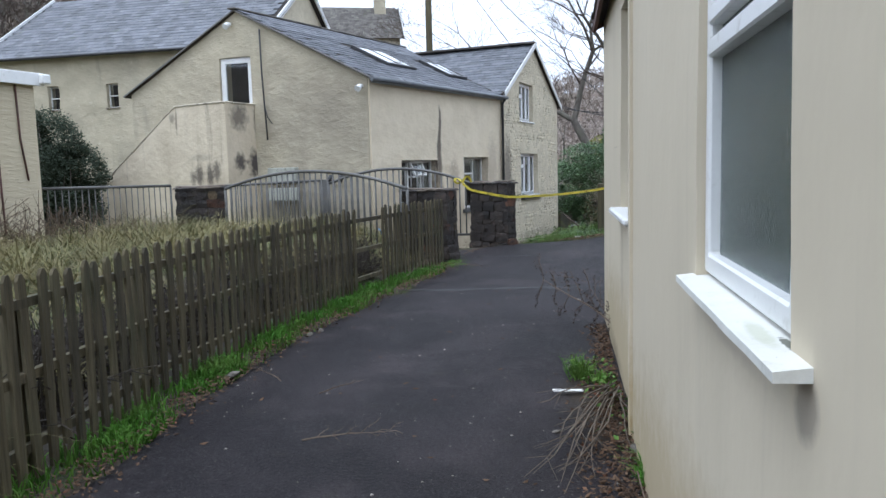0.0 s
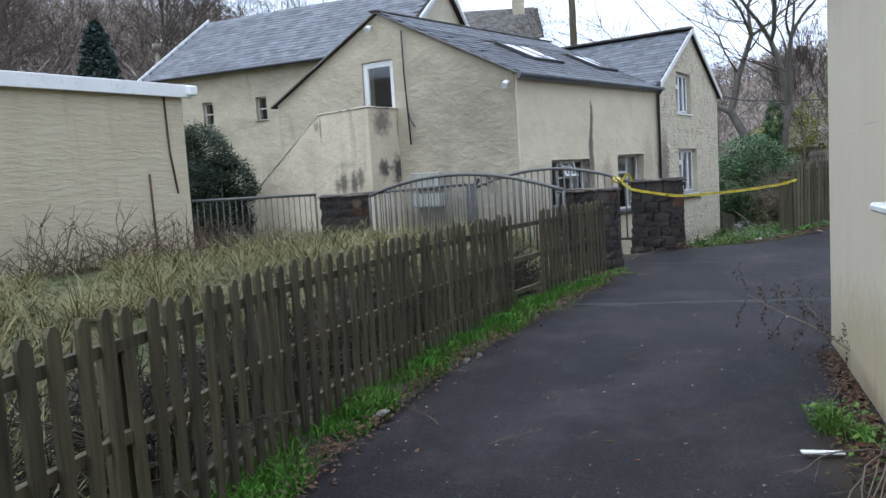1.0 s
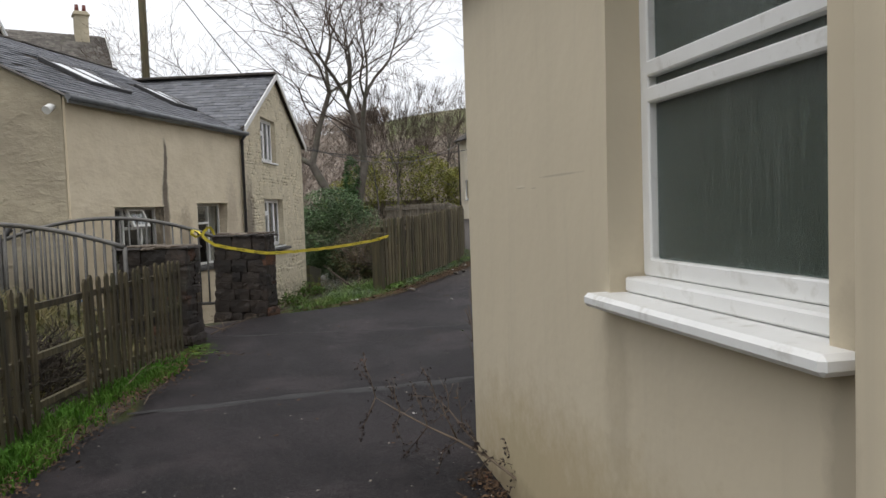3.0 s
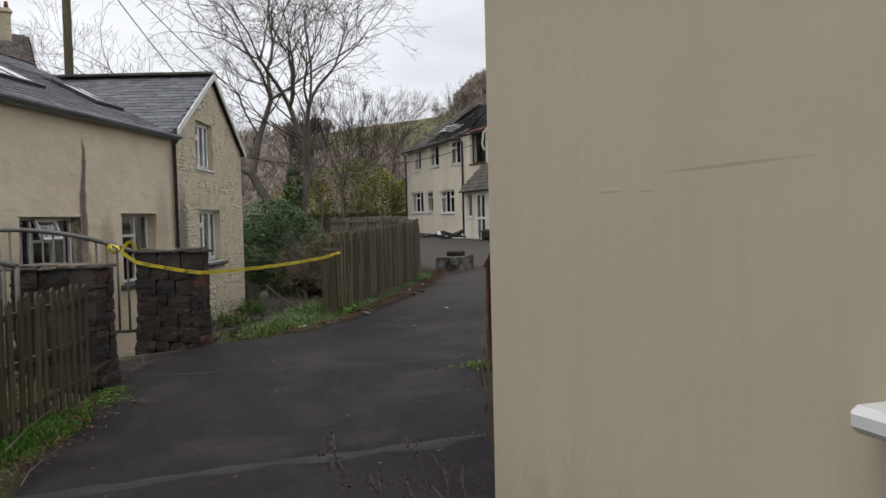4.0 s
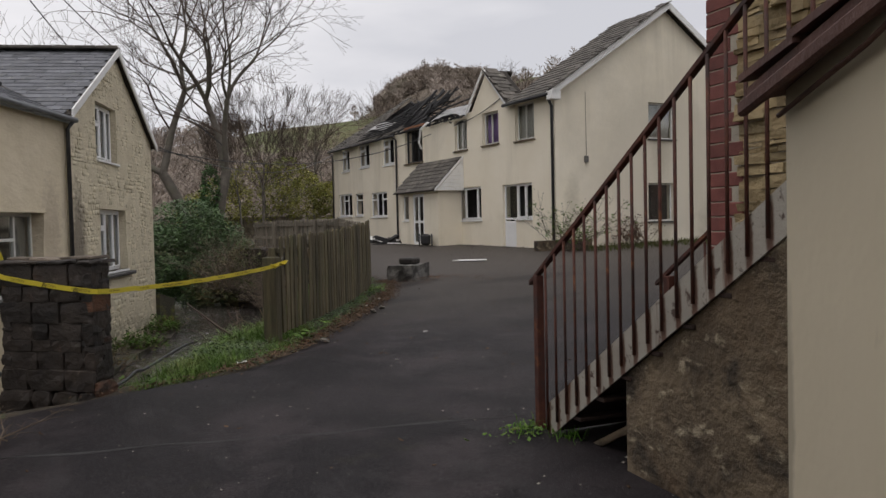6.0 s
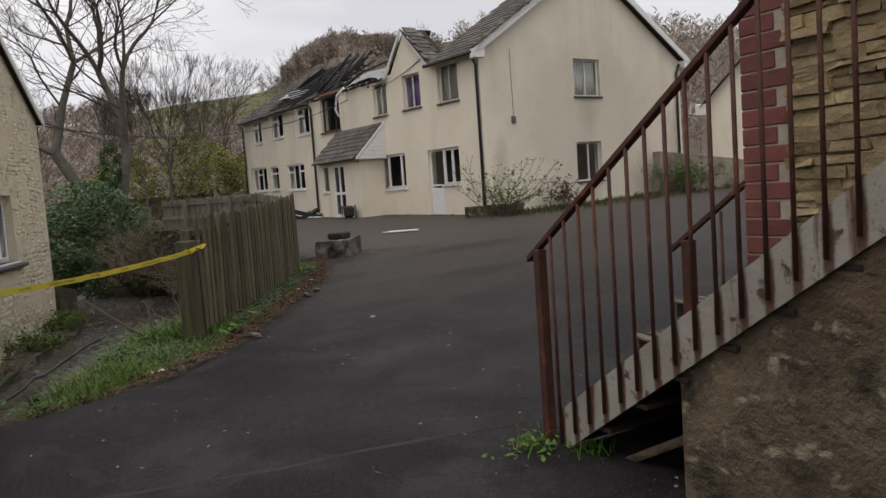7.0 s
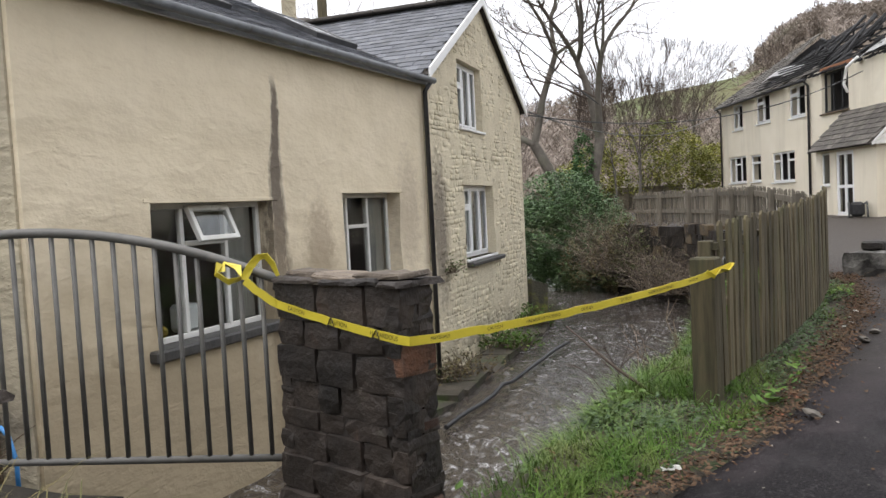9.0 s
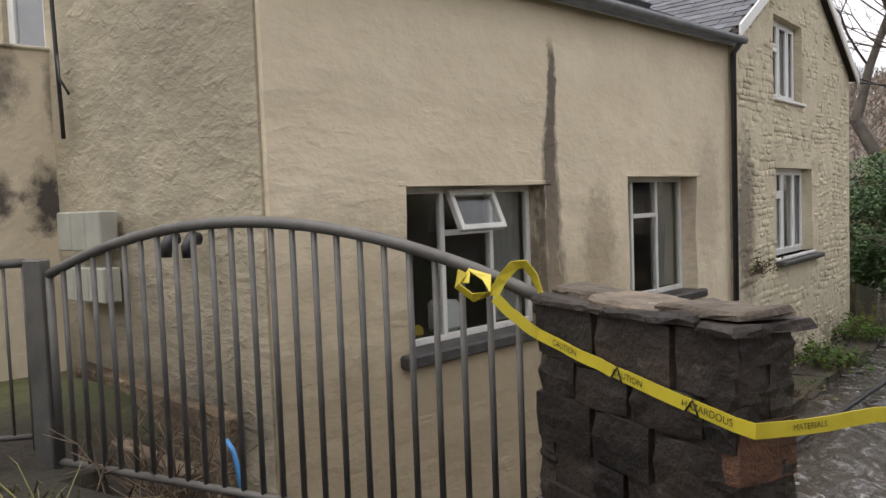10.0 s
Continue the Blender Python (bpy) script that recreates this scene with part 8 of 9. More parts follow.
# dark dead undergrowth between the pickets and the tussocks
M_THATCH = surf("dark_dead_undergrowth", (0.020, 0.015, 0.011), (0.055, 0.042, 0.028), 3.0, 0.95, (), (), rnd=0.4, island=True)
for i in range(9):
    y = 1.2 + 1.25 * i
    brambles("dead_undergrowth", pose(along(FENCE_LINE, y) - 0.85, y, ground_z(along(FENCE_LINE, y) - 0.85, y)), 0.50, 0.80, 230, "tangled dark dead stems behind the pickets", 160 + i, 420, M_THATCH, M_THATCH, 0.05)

# ---- caution tape ----
def ribbon(bm, pts, width, twist=0.0, thick=0.002):
    """A flat tape on edge along points; widths stand upright but for the twist."""
    pts = [Vector(p) for p in pts]
    prev = None
    for i, p in enumerate(pts):
        d = (pts[min(i + 1, len(pts) - 1)] - pts[max(i - 1, 0)]).normalized()
        side = Vector((0, 0, 1)) - d * d.z
        side.normalize()
        side.rotate(Matrix.Rotation(twist * i / (len(pts) - 1), 3, d))
        n = d.cross(side) * thick
        row = [bm.verts.new(p + side * width / 2 + n), bm.verts.new(p - side * width / 2 + n), bm.verts.new(p - side * width / 2 - n), bm.verts.new(p + side * width / 2 - n)]
        if prev:
            for k in range(4):
                bm.faces.new((prev[k], prev[(k + 1) % 4], row[(k + 1) % 4], row[k]))
        prev = row


def lerp_pts(a, b, n, sag=0.0, wob=0.0, seed=0):
    a, b = Vector(a), Vector(b)
    return [a.lerp(b, i / n) + Vector((0, 0, -sag * 4 * (i / n) * (1 - i / n) + wob * noise.noise(Vector((i * 0.9, seed, 0))))) for i in range(n + 1)]


tape = thing("caution_tape", Matrix.Identity(4), "yellow caution tape strung from gate to fence post", "tape")
K0, K1, K2, K3 = (0.42, 15.94, 1.325), (0.60, 15.92, 1.18), (1.335, 15.19, 1.04), (3.50, 16.74, 1.105)
bm = bmesh.new()
ribbon(bm, lerp_pts(K0, K1, 6, 0.01, 0.01, 1) + lerp_pts(K1, K2, 14, 0.012, 0.006, 2)[1:] + lerp_pts(K2, K3, 30, 0.035, 0.010, 3)[1:] + lerp_pts(K3, (3.74, 16.88, 1.155), 4)[1:], 0.046)
strip = part("strip", bm, M_YELLOW, tape)
bm = bmesh.new()
ribbon(bm, [(0.27, 16.0, 1.43), (0.25, 15.98, 1.37), (0.32, 15.97, 1.32), (0.40, 15.95, 1.34), (0.37, 16.02, 1.40), (0.29, 16.04, 1.43), (0.28, 15.99, 1.38)], 0.045, 1.6)
ribbon(bm, [(0.41, 15.95, 1.33), (0.45, 15.95, 1.40), (0.50, 15.96, 1.455), (0.545, 15.96, 1.46), (0.58, 15.97, 1.41), (0.605, 15.97, 1.34)], 0.045, 1.0)
part("knot", bm, M_YELLOW, tape)
bm = bmesh.new()
ribbon(bm, [(3.44, 16.72, 1.09), (3.50, 16.73, 1.13), (3.56, 16.75, 1.09), (3.62, 16.79, 1.14), (3.70, 16.84, 1.12), (3.76, 16.89, 1.17)], 0.03, 1.5)
part("knot", bm, M_YELLOW, tape)


def lettering(text, a, b, at, size, parent, lift=0.006):
    """Printed words on the tape between two points, facing the drive."""
    a, b = Vector(a), Vector(b)
    d = (b - a).normalized()
    up = (Vector((0, 0, 1)) - d * d.z).normalized()
    n = d.cross(up)
    cu = bpy.data.curves.new("print", "FONT")
    cu.body, cu.size, cu.align_x, cu.align_y = text, size, "CENTER", "CENTER"
    tmp = bpy.data.objects.new("print", cu)
    me = bpy.data.meshes.new_from_object(tmp)
    bpy.data.objects.remove(tmp)
    me.materials.append(M_INK)
    ob = new("print", me)
    ob.parent = parent
    p = a.lerp(b, at) + n * lift
    ob.matrix_local = Matrix.Translation(p) @ Matrix(((*d, 0), (*up, 0), (*n, 0), (0, 0, 0, 1))).transposed()


def sag_at(a, b, f, sag):
    v = Vector(a).lerp(Vector(b), f)
    return (v.x, v.y, v.z - sag * 4 * f * (1 - f))


def print_run(a, b, sag, words, size):
    k = len(words)
    for i, w in enumerate(words):
        f0, f1 = i / k, (i + 1) / k
        lettering(w, sag_at(a, b, f0, sag), sag_at(a, b, f1, sag), 0.5, size, strip)


print_run(K1, K2, 0.012, ["CAUTION", "CAUTION", "HAZARDOUS"], 0.033)
print_run(K2, K3, 0.035, ["MATERIALS", "CAUTION", "HAZARDOUS MATERIALS", "CAUTION", "CAUTION", "HAZARDOUS MATERIALS", "CAUTION"], 0.025)
for f in (0.45, 0.78):
    p = Vector(sag_at(K1, K2, f, 0.012))
    d = (Vector(K2) - Vector(K1)).normalized()
    up = (Vector((0, 0, 1)) - d * d.z).normalized()
    n = d.cross(up)
    bm = bmesh.new()
    sweep(bm, [p + n * 0.006 + d * x + up * z for x, z in ((-0.026, -0.02), (0, 0.024), (0.026, -0.02), (-0.026, -0.02))], 0.0035, 4)
    part("warning_triangle", bm, M_INK, strip)

# ---- pole and wires ----
pole = thing("utility_pole", pose(-0.37, 34.3, -0.5), "tall dark timber utility pole behind the mill", "pole")
bm = bmesh.new()
sweep(bm, [(0, 0, 0), (0.0, 0, 13.5)], [0.17, 0.13], 10)
part("shaft", bm, M_WOOD, pole)
part("cross_arm", one_box(-0.55, 0.25, -0.05, 0.05, 11.2, 11.3, 0.01), M_WOOD, pole)


def wire(a, b, sag, label, r=0.019):
    bm = bmesh.new()
    sweep(bm, lerp_pts(a, b, 16, sag), r, 4)
    ob = part("overhead_wire", bm, M_BLACK)
    tagged(ob, label, "wire", "overhead wires")


wire((-0.37, 34.2, 12.4), (7.0, 31.5, 4.2), 0.3, "thin black overhead wire from the pole")
wire((-0.37, 34.2, 12.1), (4.8, 30.5, 4.0), 0.25, "thin black overhead wire from the pole")
wire((4.8, 30.5, 4.0), (18.0, 48.3, 5.75), 0.9, "thin black overhead wire to the burnt house")
wire((4.8, 30.5, 3.9), (17.3, 36.0, 5.5), 0.8, "thin black overhead wire to the burnt house")
wire((17.2, 34.0, 5.6), (17.1, 30.3, 6.3), 0.15, "loose wire slung across the house front", 0.015)
wire((26.9, 26.7, 4.6), (31.4, 28.4, 4.6), 0.15, "slack white wire between two houses", 0.02)

# ---- river margins ----
ledge = thing("river_ledge", Matrix.Identity(4), "mossy stone ledge at the cottage foot", "ledge")
M_LEDGE = surf("wet_mossy_ledge", (0.030, 0.026, 0.020), (0.085, 0.072, 0.052), 3.0, 0.8, [((0.05, 0.075, 0.018), 1.6, 0.50, 0.64, 0.8, O), ((0.20, 0.17, 0.13), 5.0, 0.62, 0.72, 0.5, O)], ((12, 0.7), (50, 0.4)))
rng = random.Random(15)
s = 0.0
while s < 8.6:
    w = rng.uniform(0.35, 0.95)
    M_ = frame_m(0.9 + 0.41 * s, 20.6 + 0.912 * s, 0.41, 0.912)
    bm = bmesh.new()
    box(bm, 0.0, w - 0.015, -0.16 + rng.uniform(-.14, .05), 0.35, -1.9, -1.17 + rng.uniform(-.035, .03), M_, 0.05, rng)
    part("ledge_stone", bm, M_LEDGE, ledge)
    s += w
mb = thing("mossy_block", pose(4.82, 30.30, -0.9, 0, 0, 24), "mossy stone block at the cottage corner", "stone")
bm = bmesh.new()
box(bm, -0.22, 0.22, -0.25, 0.28, -0.7, 0.62, None, 0.07, rng)
for v in bm.verts:
    if v.co.z > 0.4:
        v.co.z -= 0.35 * v.co.x
part("stone", bm, surf("mossy_stone", (0.035, 0.032, 0.026), (0.08, 0.075, 0.045), 4.0, 0.95, [((0.16, 0.17, 0.03), 2.0, 0.52, 0.62, 0.8, O)], ((14, 0.6),)), mb)
bm = bmesh.new()
sweep(bm, lerp_pts((1.85, 21.2, -1.17), (4.72, 26.4, -1.13), 14, 0.0, 0.08, 5), 0.032, 8)
tagged(part("river_pipe", bm, M_BLACK), "black plastic pipe lying in the river", "pipe")
rw = thing("river_wall", Matrix.Identity(4), "low overgrown stone wall on the river's far bank", "wall")
rng = random.Random(16)
pts = [(7.3, 23.2), (8.35, 26.3), (9.0, 29.4), (9.18, 31.4), (8.75, 33.4), (8.3, 34.8)]
for (xa, ya), (xb, yb) in zip(pts, pts[1:]):
    L = math.hypot(xb - xa, yb - ya)
    M_ = frame_m(xa, ya, xb - xa, yb - ya)
    z = -1.9 if ya > 26 else -0.5
    while z < 0.75:
        dz = rng.uniform(0.16, 0.30)
        x = 0.0
        while x < L - 0.05:
            w = min(rng.uniform(0.30, 0.7), L - x)
            bm = bmesh.new()
            box(bm, x + .006, x + w - .006, -0.42, rng.uniform(0, .05), z, z + dz - .01, M_, 0.02, rng)
            part("stone", bm, M_TAN if rng.random() < 0.15 else M_STONE, rw)
            x += w
        z += dz
# grey wall far behind the fence
fw_ = thing("boundary_wall", frame_m(10.0, 57.0, 0.99, -0.12), "low grey stone boundary wall under the trees", "wall")
part("face", wall_bm(0, 9, -0.5, 2.3, (), 0.4, 0.4, 0.08, freq=3), M_CONC, fw_)

# leat edge at the foot of the mill, seen through the gate
kb = thing("channel_edge", frame_m(-4.15, 18.72, 0.9286, -0.3714), "mossy concrete channel edge along the mill's foot", "kerb")
for y0, y1, za, zb, x1 in ((-0.16, -0.02, 0.36, 0.19, 2.35), (-0.62, -0.48, 0.10, -0.06, 2.5)):
    bm = bmesh.new()
    for v in box(bm, 0, x1, y0, y1, -0.7, 0.0):
        v.co.z += za + (zb - za) * v.co.x / x1 if v.co.z > -0.3 else 0.0
    bevel(bm, 0.012)
    part("curb", bm, M_BASE, kb)
bp = thing("blue_pipe", Matrix.Identity(4), "short bent blue water pipe sticking out of the ground", "pipe")
bm = bmesh.new()
sweep(bm, [(-1.32, 16.72, -0.2), (-1.33, 16.74, 0.13), (-1.38, 16.76, 0.30), (-1.44, 16.78, 0.36)], 0.016, 8)
part("tube", bm, plain("blue_plastic", (0.05, 0.22, 0.5), 0.4), bp)

# ---- yard ----
stump = thing("concrete_block", pose(8.55, 22.35, road_z(8.5, 22.3), 0, 0, 35), "chipped whitewashed concrete block with a dark cap", "block")
bm = bmesh.new()
box(bm, -0.46, 0.42, -0.3, 0.3, -0.1, 0.34, None, 0.03)
bmesh.ops.subdivide_edges(bm, edges=bm.edges[:], cuts=3, use_grid_fill=True)
for v in bm.verts:
    v.co += Vector((noise.noise(v.co * 5), noise.noise(v.co * 5 + Vector((3, 0, 0))), noise.noise(v.co * 5 + Vector((0, 7, 0))))) * 0.05
part("block", bm, surf("flaking_whitewash", (0.014, 0.013, 0.012), (0.06, 0.056, 0.05), 5.0, 0.9, [((0.24, 0.23, 0.21), 3.5, 0.44, 0.66, 0.7, O)], ((20, 0.6),)), stump)
part("cap", one_box(-0.2, 0.22, -0.16, 0.18, 0.36, 0.50, 0.03), M_STONE, stump)
wbd = thing("white_board", pose(12.4, 25.6, road_z(12.4, 25.6) + 0.03, 0, 0, -40), "white board lying flat on the asphalt", "board")
part("sheet", one_box(-0.42, 0.40, -0.12, 0.12, 0, 0.03, 0.004), M_WHITE, wbd)
part("strip", one_box(-0.55, 0.1, -0.22, -0.16, 0, 0.025, 0.004), M_WHITE, wbd)


def pallet(m, label, n=9):
    ob = thing("pallet", m, label, "pallet", "old pallets")
    rng = random.Random(3)
    for i in range(n):
        part("slat", one_box(0, 1.15, i * 0.125, i * 0.125 + 0.08, 0.12, 0.14, 0.003), M_DEADWOOD, ob)
    for x in (0.0, 0.52, 1.05):
        part("bearer", one_box(x, x + 0.09, 0, 1.08, 0.0, 0.119, 0.004), M_DEADWOOD, ob)
    return ob


M_DEADWOOD = surf("bleached_pallet_timber", (0.07, 0.052, 0.038), (0.17, 0.14, 0.11), 8.0, 0.9, [((0.06, 0.045, 0.03), 3.0, 0.5, 0.7, 0.7, O)], ((40, 0.4),), rnd=0.4)
pallet(frame_m(5.26, 12.42, -0.316, -0.948, road_z(6, 12.0) + 0.10), "broken grey timber pallet dumped by the stair")
pallet(frame_m(6.35, 12.85, -0.25, -0.97, road_z(6.8, 12.5) + 0.14), "broken grey timber pallet dumped by the stair")
jn = thing("rubbish_heap", pose(5.2, 11.75, road_z(5.3, 11.9) - 0.02, 0, 0, -20), "heap of broken boards and bricks under the pallets", "rubbish")
rng = random.Random(18)
for i in range(26):
    bm = bmesh.new()
    L = rng.uniform(0.15, 0.8)
    m = Matrix.Translation((rng.uniform(-0.2, 1.5), rng.uniform(-0.15, 0.7), 0.03 + rng.random() * 0.12)) @ Matrix.Rotation(rng.uniform(-.9, .9), 4, "Z") @ Matrix.Rotation(rng.uniform(-.2, .2), 4, "Y")
    box(bm, 0, L, 0, rng.uniform(0.06, 0.12), 0, rng.uniform(0.02, 0.06), m)
    part("broken_board", bm, M_DEADWOOD if rng.random() < 0.8 else M_BRICK, jn)

wbw = thing("wheelbarrow", pose(15.9, 34.3, road_z(16, 34.3), 0, 0, 60), "overturned black wheelbarrow by the porch", "wheelbarrow")
bm = bmesh.new()
sweep(bm, [(-0.9, -0.25, 0.05), (-0.5, -0.25, 0.5), (0.2, -0.2, 0.42), (0.6, -0.05, 0.2)], 0.028, 6)
part("frame", bm, M_BLACK, wbw)
bm = bmesh.new()
sweep(bm, [(-0.9, 0.25, 0.05), (-0.5, 0.25, 0.5), (0.2, 0.2, 0.42), (0.6, 0.05, 0.2)], 0.028, 6)
part("frame", bm, M_BLACK, wbw)
bm = bmesh.new()
sweep(bm, [(0.62 + 0.2 * math.cos(a), 0, 0.22 + 0.2 * math.sin(a)) for a in [i * 2 * math.pi / 16 for i in range(17)]], 0.05, 6, cap=False)
part("tyre", bm, M_BLACK, wbw)
part("sack", one_box(-0.45, 0.1, -0.2, 0.2, 0.05, 0.5, 0.08), M_CHAR, wbw, "black sack slumped on top")
dh = thing("debris_heap", pose(16.3, 38.5, road_z(16.3, 38.5)), "charred debris and white scraps along the house front", "rubbish")
for i in range(46):
    bm = bmesh.new()
    m = Matrix.Translation((rng.uniform(-0.5, 0.8), rng.uniform(-2.5, 2.5), 0.02)) @ Matrix.Rotation(rng.uniform(0, 3), 4, "Z") @ Matrix.Rotation(rng.uniform(-.4, .4), 4, "Y")
    box(bm, 0, rng.uniform(0.15, 1.0), 0, rng.uniform(0.05, 0.25), 0, rng.uniform(0.03, 0.18), m)
    part("scrap", bm, M_CHAR if i % 6 else M_WHITE, dh)
# planter wall and verge at the gable of the burnt house
pw_ = thing("planter_wall", frame_m(15.95, 27.0, 0.9987, -0.052), "low rough stone planter wall at the house corner", "wall")
part("face", wall_bm(0, 2.2, 0.2, 0.95, (), 0.3, 0.3, 0.06, freq=3), M_BASE, pw_)
bw_ = thing("stone_bank", frame_m(24.6, 26.2, 0.97, -0.25), "overgrown rubble bank between two houses", "wall")
part("face", wall_bm(0, 5.5, 0.2, 2.5, (), 0.4, 0.35, 0.15, clips=[((0, 0, 2.4), (0.12, 0, 1))], freq=2.5), M_CONC, bw_)
tk = thing("timber_trough", frame_m(28.5, 23.6, 0.6, -0.8), "brown timber trough by the far house", "trough")
part("box", one_box(0, 2.2, 0, 0.8, 0.5, 1.35, 0.03), M_DEADWOOD, tk)
spots = []
rng = random.Random(19)
for _ in range(5000):
    u, v = rng.uniform(0, 11), rng.uniform(0, 2.2)
    x, y = 16.6 + u, 27.0 - 0.06 * u - v
    if rng.random() < 0.9 - 0.35 * v:
        spots.append((x, y, road_z(x, y) + 0.0, 0.8 + 0.4 * noise.noise(Vector((x, y, 3)))))
mesh_stuff("yard_grass", *blades(spots, 0.10, 0.32, 0.022, 1.0, 20), M_DRY, "rough yellowing grass against the gable wall", "grass")

# ---- litter on the drive ----
M_STALK = M_DEAD


def fallen_branch(m, L, label, seed, fruits=0, mat=None):
    ob = thing("fallen_branch", m, label, "branch")
    rng = random.Random(seed)
    bm = bmesh.new()
    tips = []
    main = [Vector((0, 0, 0.03))]
    d = Vector((1, 0, 0.25))
    for i in range(6):
        d = (d + Vector((0, rng.gauss(0, .10), rng.gauss(-0.04, .06)))).normalized()
        main.append(main[-1] + d * L / 6)
    k = min(1.0, 0.25 + 0.5 * L)
    sweep(bm, main, [k * q for q in (0.010, 0.009, 0.008, 0.007, 0.005, 0.004, 0.002)], 5)
    for i in range(1, 7):
        for s in (-1, 1):
            e = Vector((rng.uniform(.4, 1), s * rng.uniform(.3, .9), rng.uniform(-.1, .35))).normalized()
            q = main[i] + e * L * rng.uniform(0.12, 0.26)
            sweep(bm, [main[i], (main[i] + q) / 2 + Vector((0, 0, 0.01)), q], [0.004 * k, 0.003 * k, 0.0015 * k], 3)
            tips += [main[i].lerp(q, n / 5) for n in range(1, 6)]
            for f in (0.4, 0.75):
                o = main[i].lerp(q, f)
                g = (e + Vector((rng.gauss(0, .6), rng.gauss(0, .6), rng.gauss(0.1, .4)))).normalized()
                sweep(bm, [o, o + g * L * 0.09], [0.0025 * k, 0.001 * k], 3)
                tips += [o + g * L * 0.09 * u for u in (0.5, 1.0)]
    part("branchwork", bm, mat or M_STALK, ob)["kind"] = "stuff"
    if fruits:
        sp = [rng.choice(tips) + Vector((rng.gauss(0, .012), rng.gauss(0, .012), rng.gauss(0, .012))) for _ in range(fruits)]
        mesh_stuff("dried_leaves", *leaves(sp, 0.024, seed + 1), M_CHARLEAF, parent=ob)
    return ob


M_CHARLEAF = surf("dried_dark_leaf", (0.03, 0.022, 0.02), (0.08, 0.055, 0.045), 5.0, 0.8, (), (), rnd=0.4, island=True)
fallen_branch(look((1.55, 6.75, 0.10), (1.05, 7.9, 0.16)) @ Matrix.Rotation(radians(90), 4, "Y"), 1.5, "fallen dry branch with withered leaves lying on the drive", 23, 620)
fallen_branch(look((1.60, 7.2, 0.12), (1.35, 8.6, 0.2)) @ Matrix.Rotation(radians(90), 4, "Y"), 1.4, "fallen dry branch with withered leaves lying on the drive", 25, 240)


M_STRAW = surf("bleached_straw_stalk", (0.075, 0.058, 0.042), (0.165, 0.132, 0.098), 5.0, 0.9, (), ())


def stalk_bundle(m, ends, label, seed):
    """Long thin dead stems that fan out from one root."""
    ob = thing("dead_stalks", m, label, "stalks")
    rng = random.Random(seed)
    bm = bmesh.new()
    for ex, ey, n, sp in ends:
        for _ in range(n):
            e = Vector((ex + rng.gauss(0, sp), ey + rng.gauss(0, sp), rng.uniform(0.0, 0.05)))
            s = Vector((rng.gauss(0, .03), rng.gauss(0, .04), rng.uniform(0.0, 0.08)))
            side = Vector((-(e - s).y, (e - s).x, 0)).normalized()
            bend = rng.gauss(0, 0.06)
            pts = [s.lerp(e, k / 6) + side * bend * math.sin(3.1416 * k / 6) + Vector((rng.gauss(0, .006), rng.gauss(0, .006), 0.06 * math.sin(3.1416 * min(1, k / 5)) * rng.uniform(.5, 1))) for k in range(7)]
            sweep(bm, pts, [0.0055, 0.0055, 0.005, 0.0045, 0.004, 0.003, 0.0015], 4)
            for k in (3, 4, 5):
                d = (pts[k + 1] - pts[k]).normalized() + side * rng.choice((-.7, .7)) + Vector((0, 0, rng.uniform(-.3, .2)))
                sweep(bm, [pts[k], pts[k] + d * rng.uniform(0.08, 0.22)], [0.0025, 0.001], 3)
    part("branchwork", bm, M_STRAW, ob)["kind"] = "stuff"
    return ob


stalk_bundle(pose(1.13, 5.22, 0.05), ((-0.63, -1.42, 4, 0.07), (-0.54, -1.42, 4, 0.09), (-0.50, -1.1, 3, 0.08), (-0.17, -1.15, 1, 0.03), (-0.08, -1.0, 1, 0.03), (-0.58, -0.25, 1, 0.06)), "dead bleached weed stalks sprawled from the wall foot", 40)
brambles("wall_weed", pose(0.60, 2.08, 0.02), 0.05, 0.95, 12, "dry brown weed standing against the annex wall", 139, 40, M_FALLEN, M_DEAD, 0.025)
for i, (x, y, a, L) in enumerate(((-0.95, 5.45, 10, 0.28), (-0.90, 4.50, 0, 0.55), (0.35, 13.7, 40, 0.8), (0.55, 13.9, 150, 0.9), (0.5, 13.8, 95, 0.7), (-0.42, 10.3, 80, 0.5), (-0.6, 11.1, 60, 0.7), (-1.3, 5.8, 120, 0.35), (0.3, 12.3, -20, 0.45))):
    fallen_branch(pose(x, y, road_z(x, y) + 0.012, 0, 0, a), L, "small broken twig lying on the drive", 60 + i)
# white trim offcut
oc = thing("plastic_offcut", pose(0.83, 5.35, 0.045, 0, 4, 8), "white plastic trim offcut by the wall", "litter")
part("strip", one_box(-0.11, 0.11, -0.02, 0.02, -0.006, 0.006, 0.003), M_WHITE, oc)
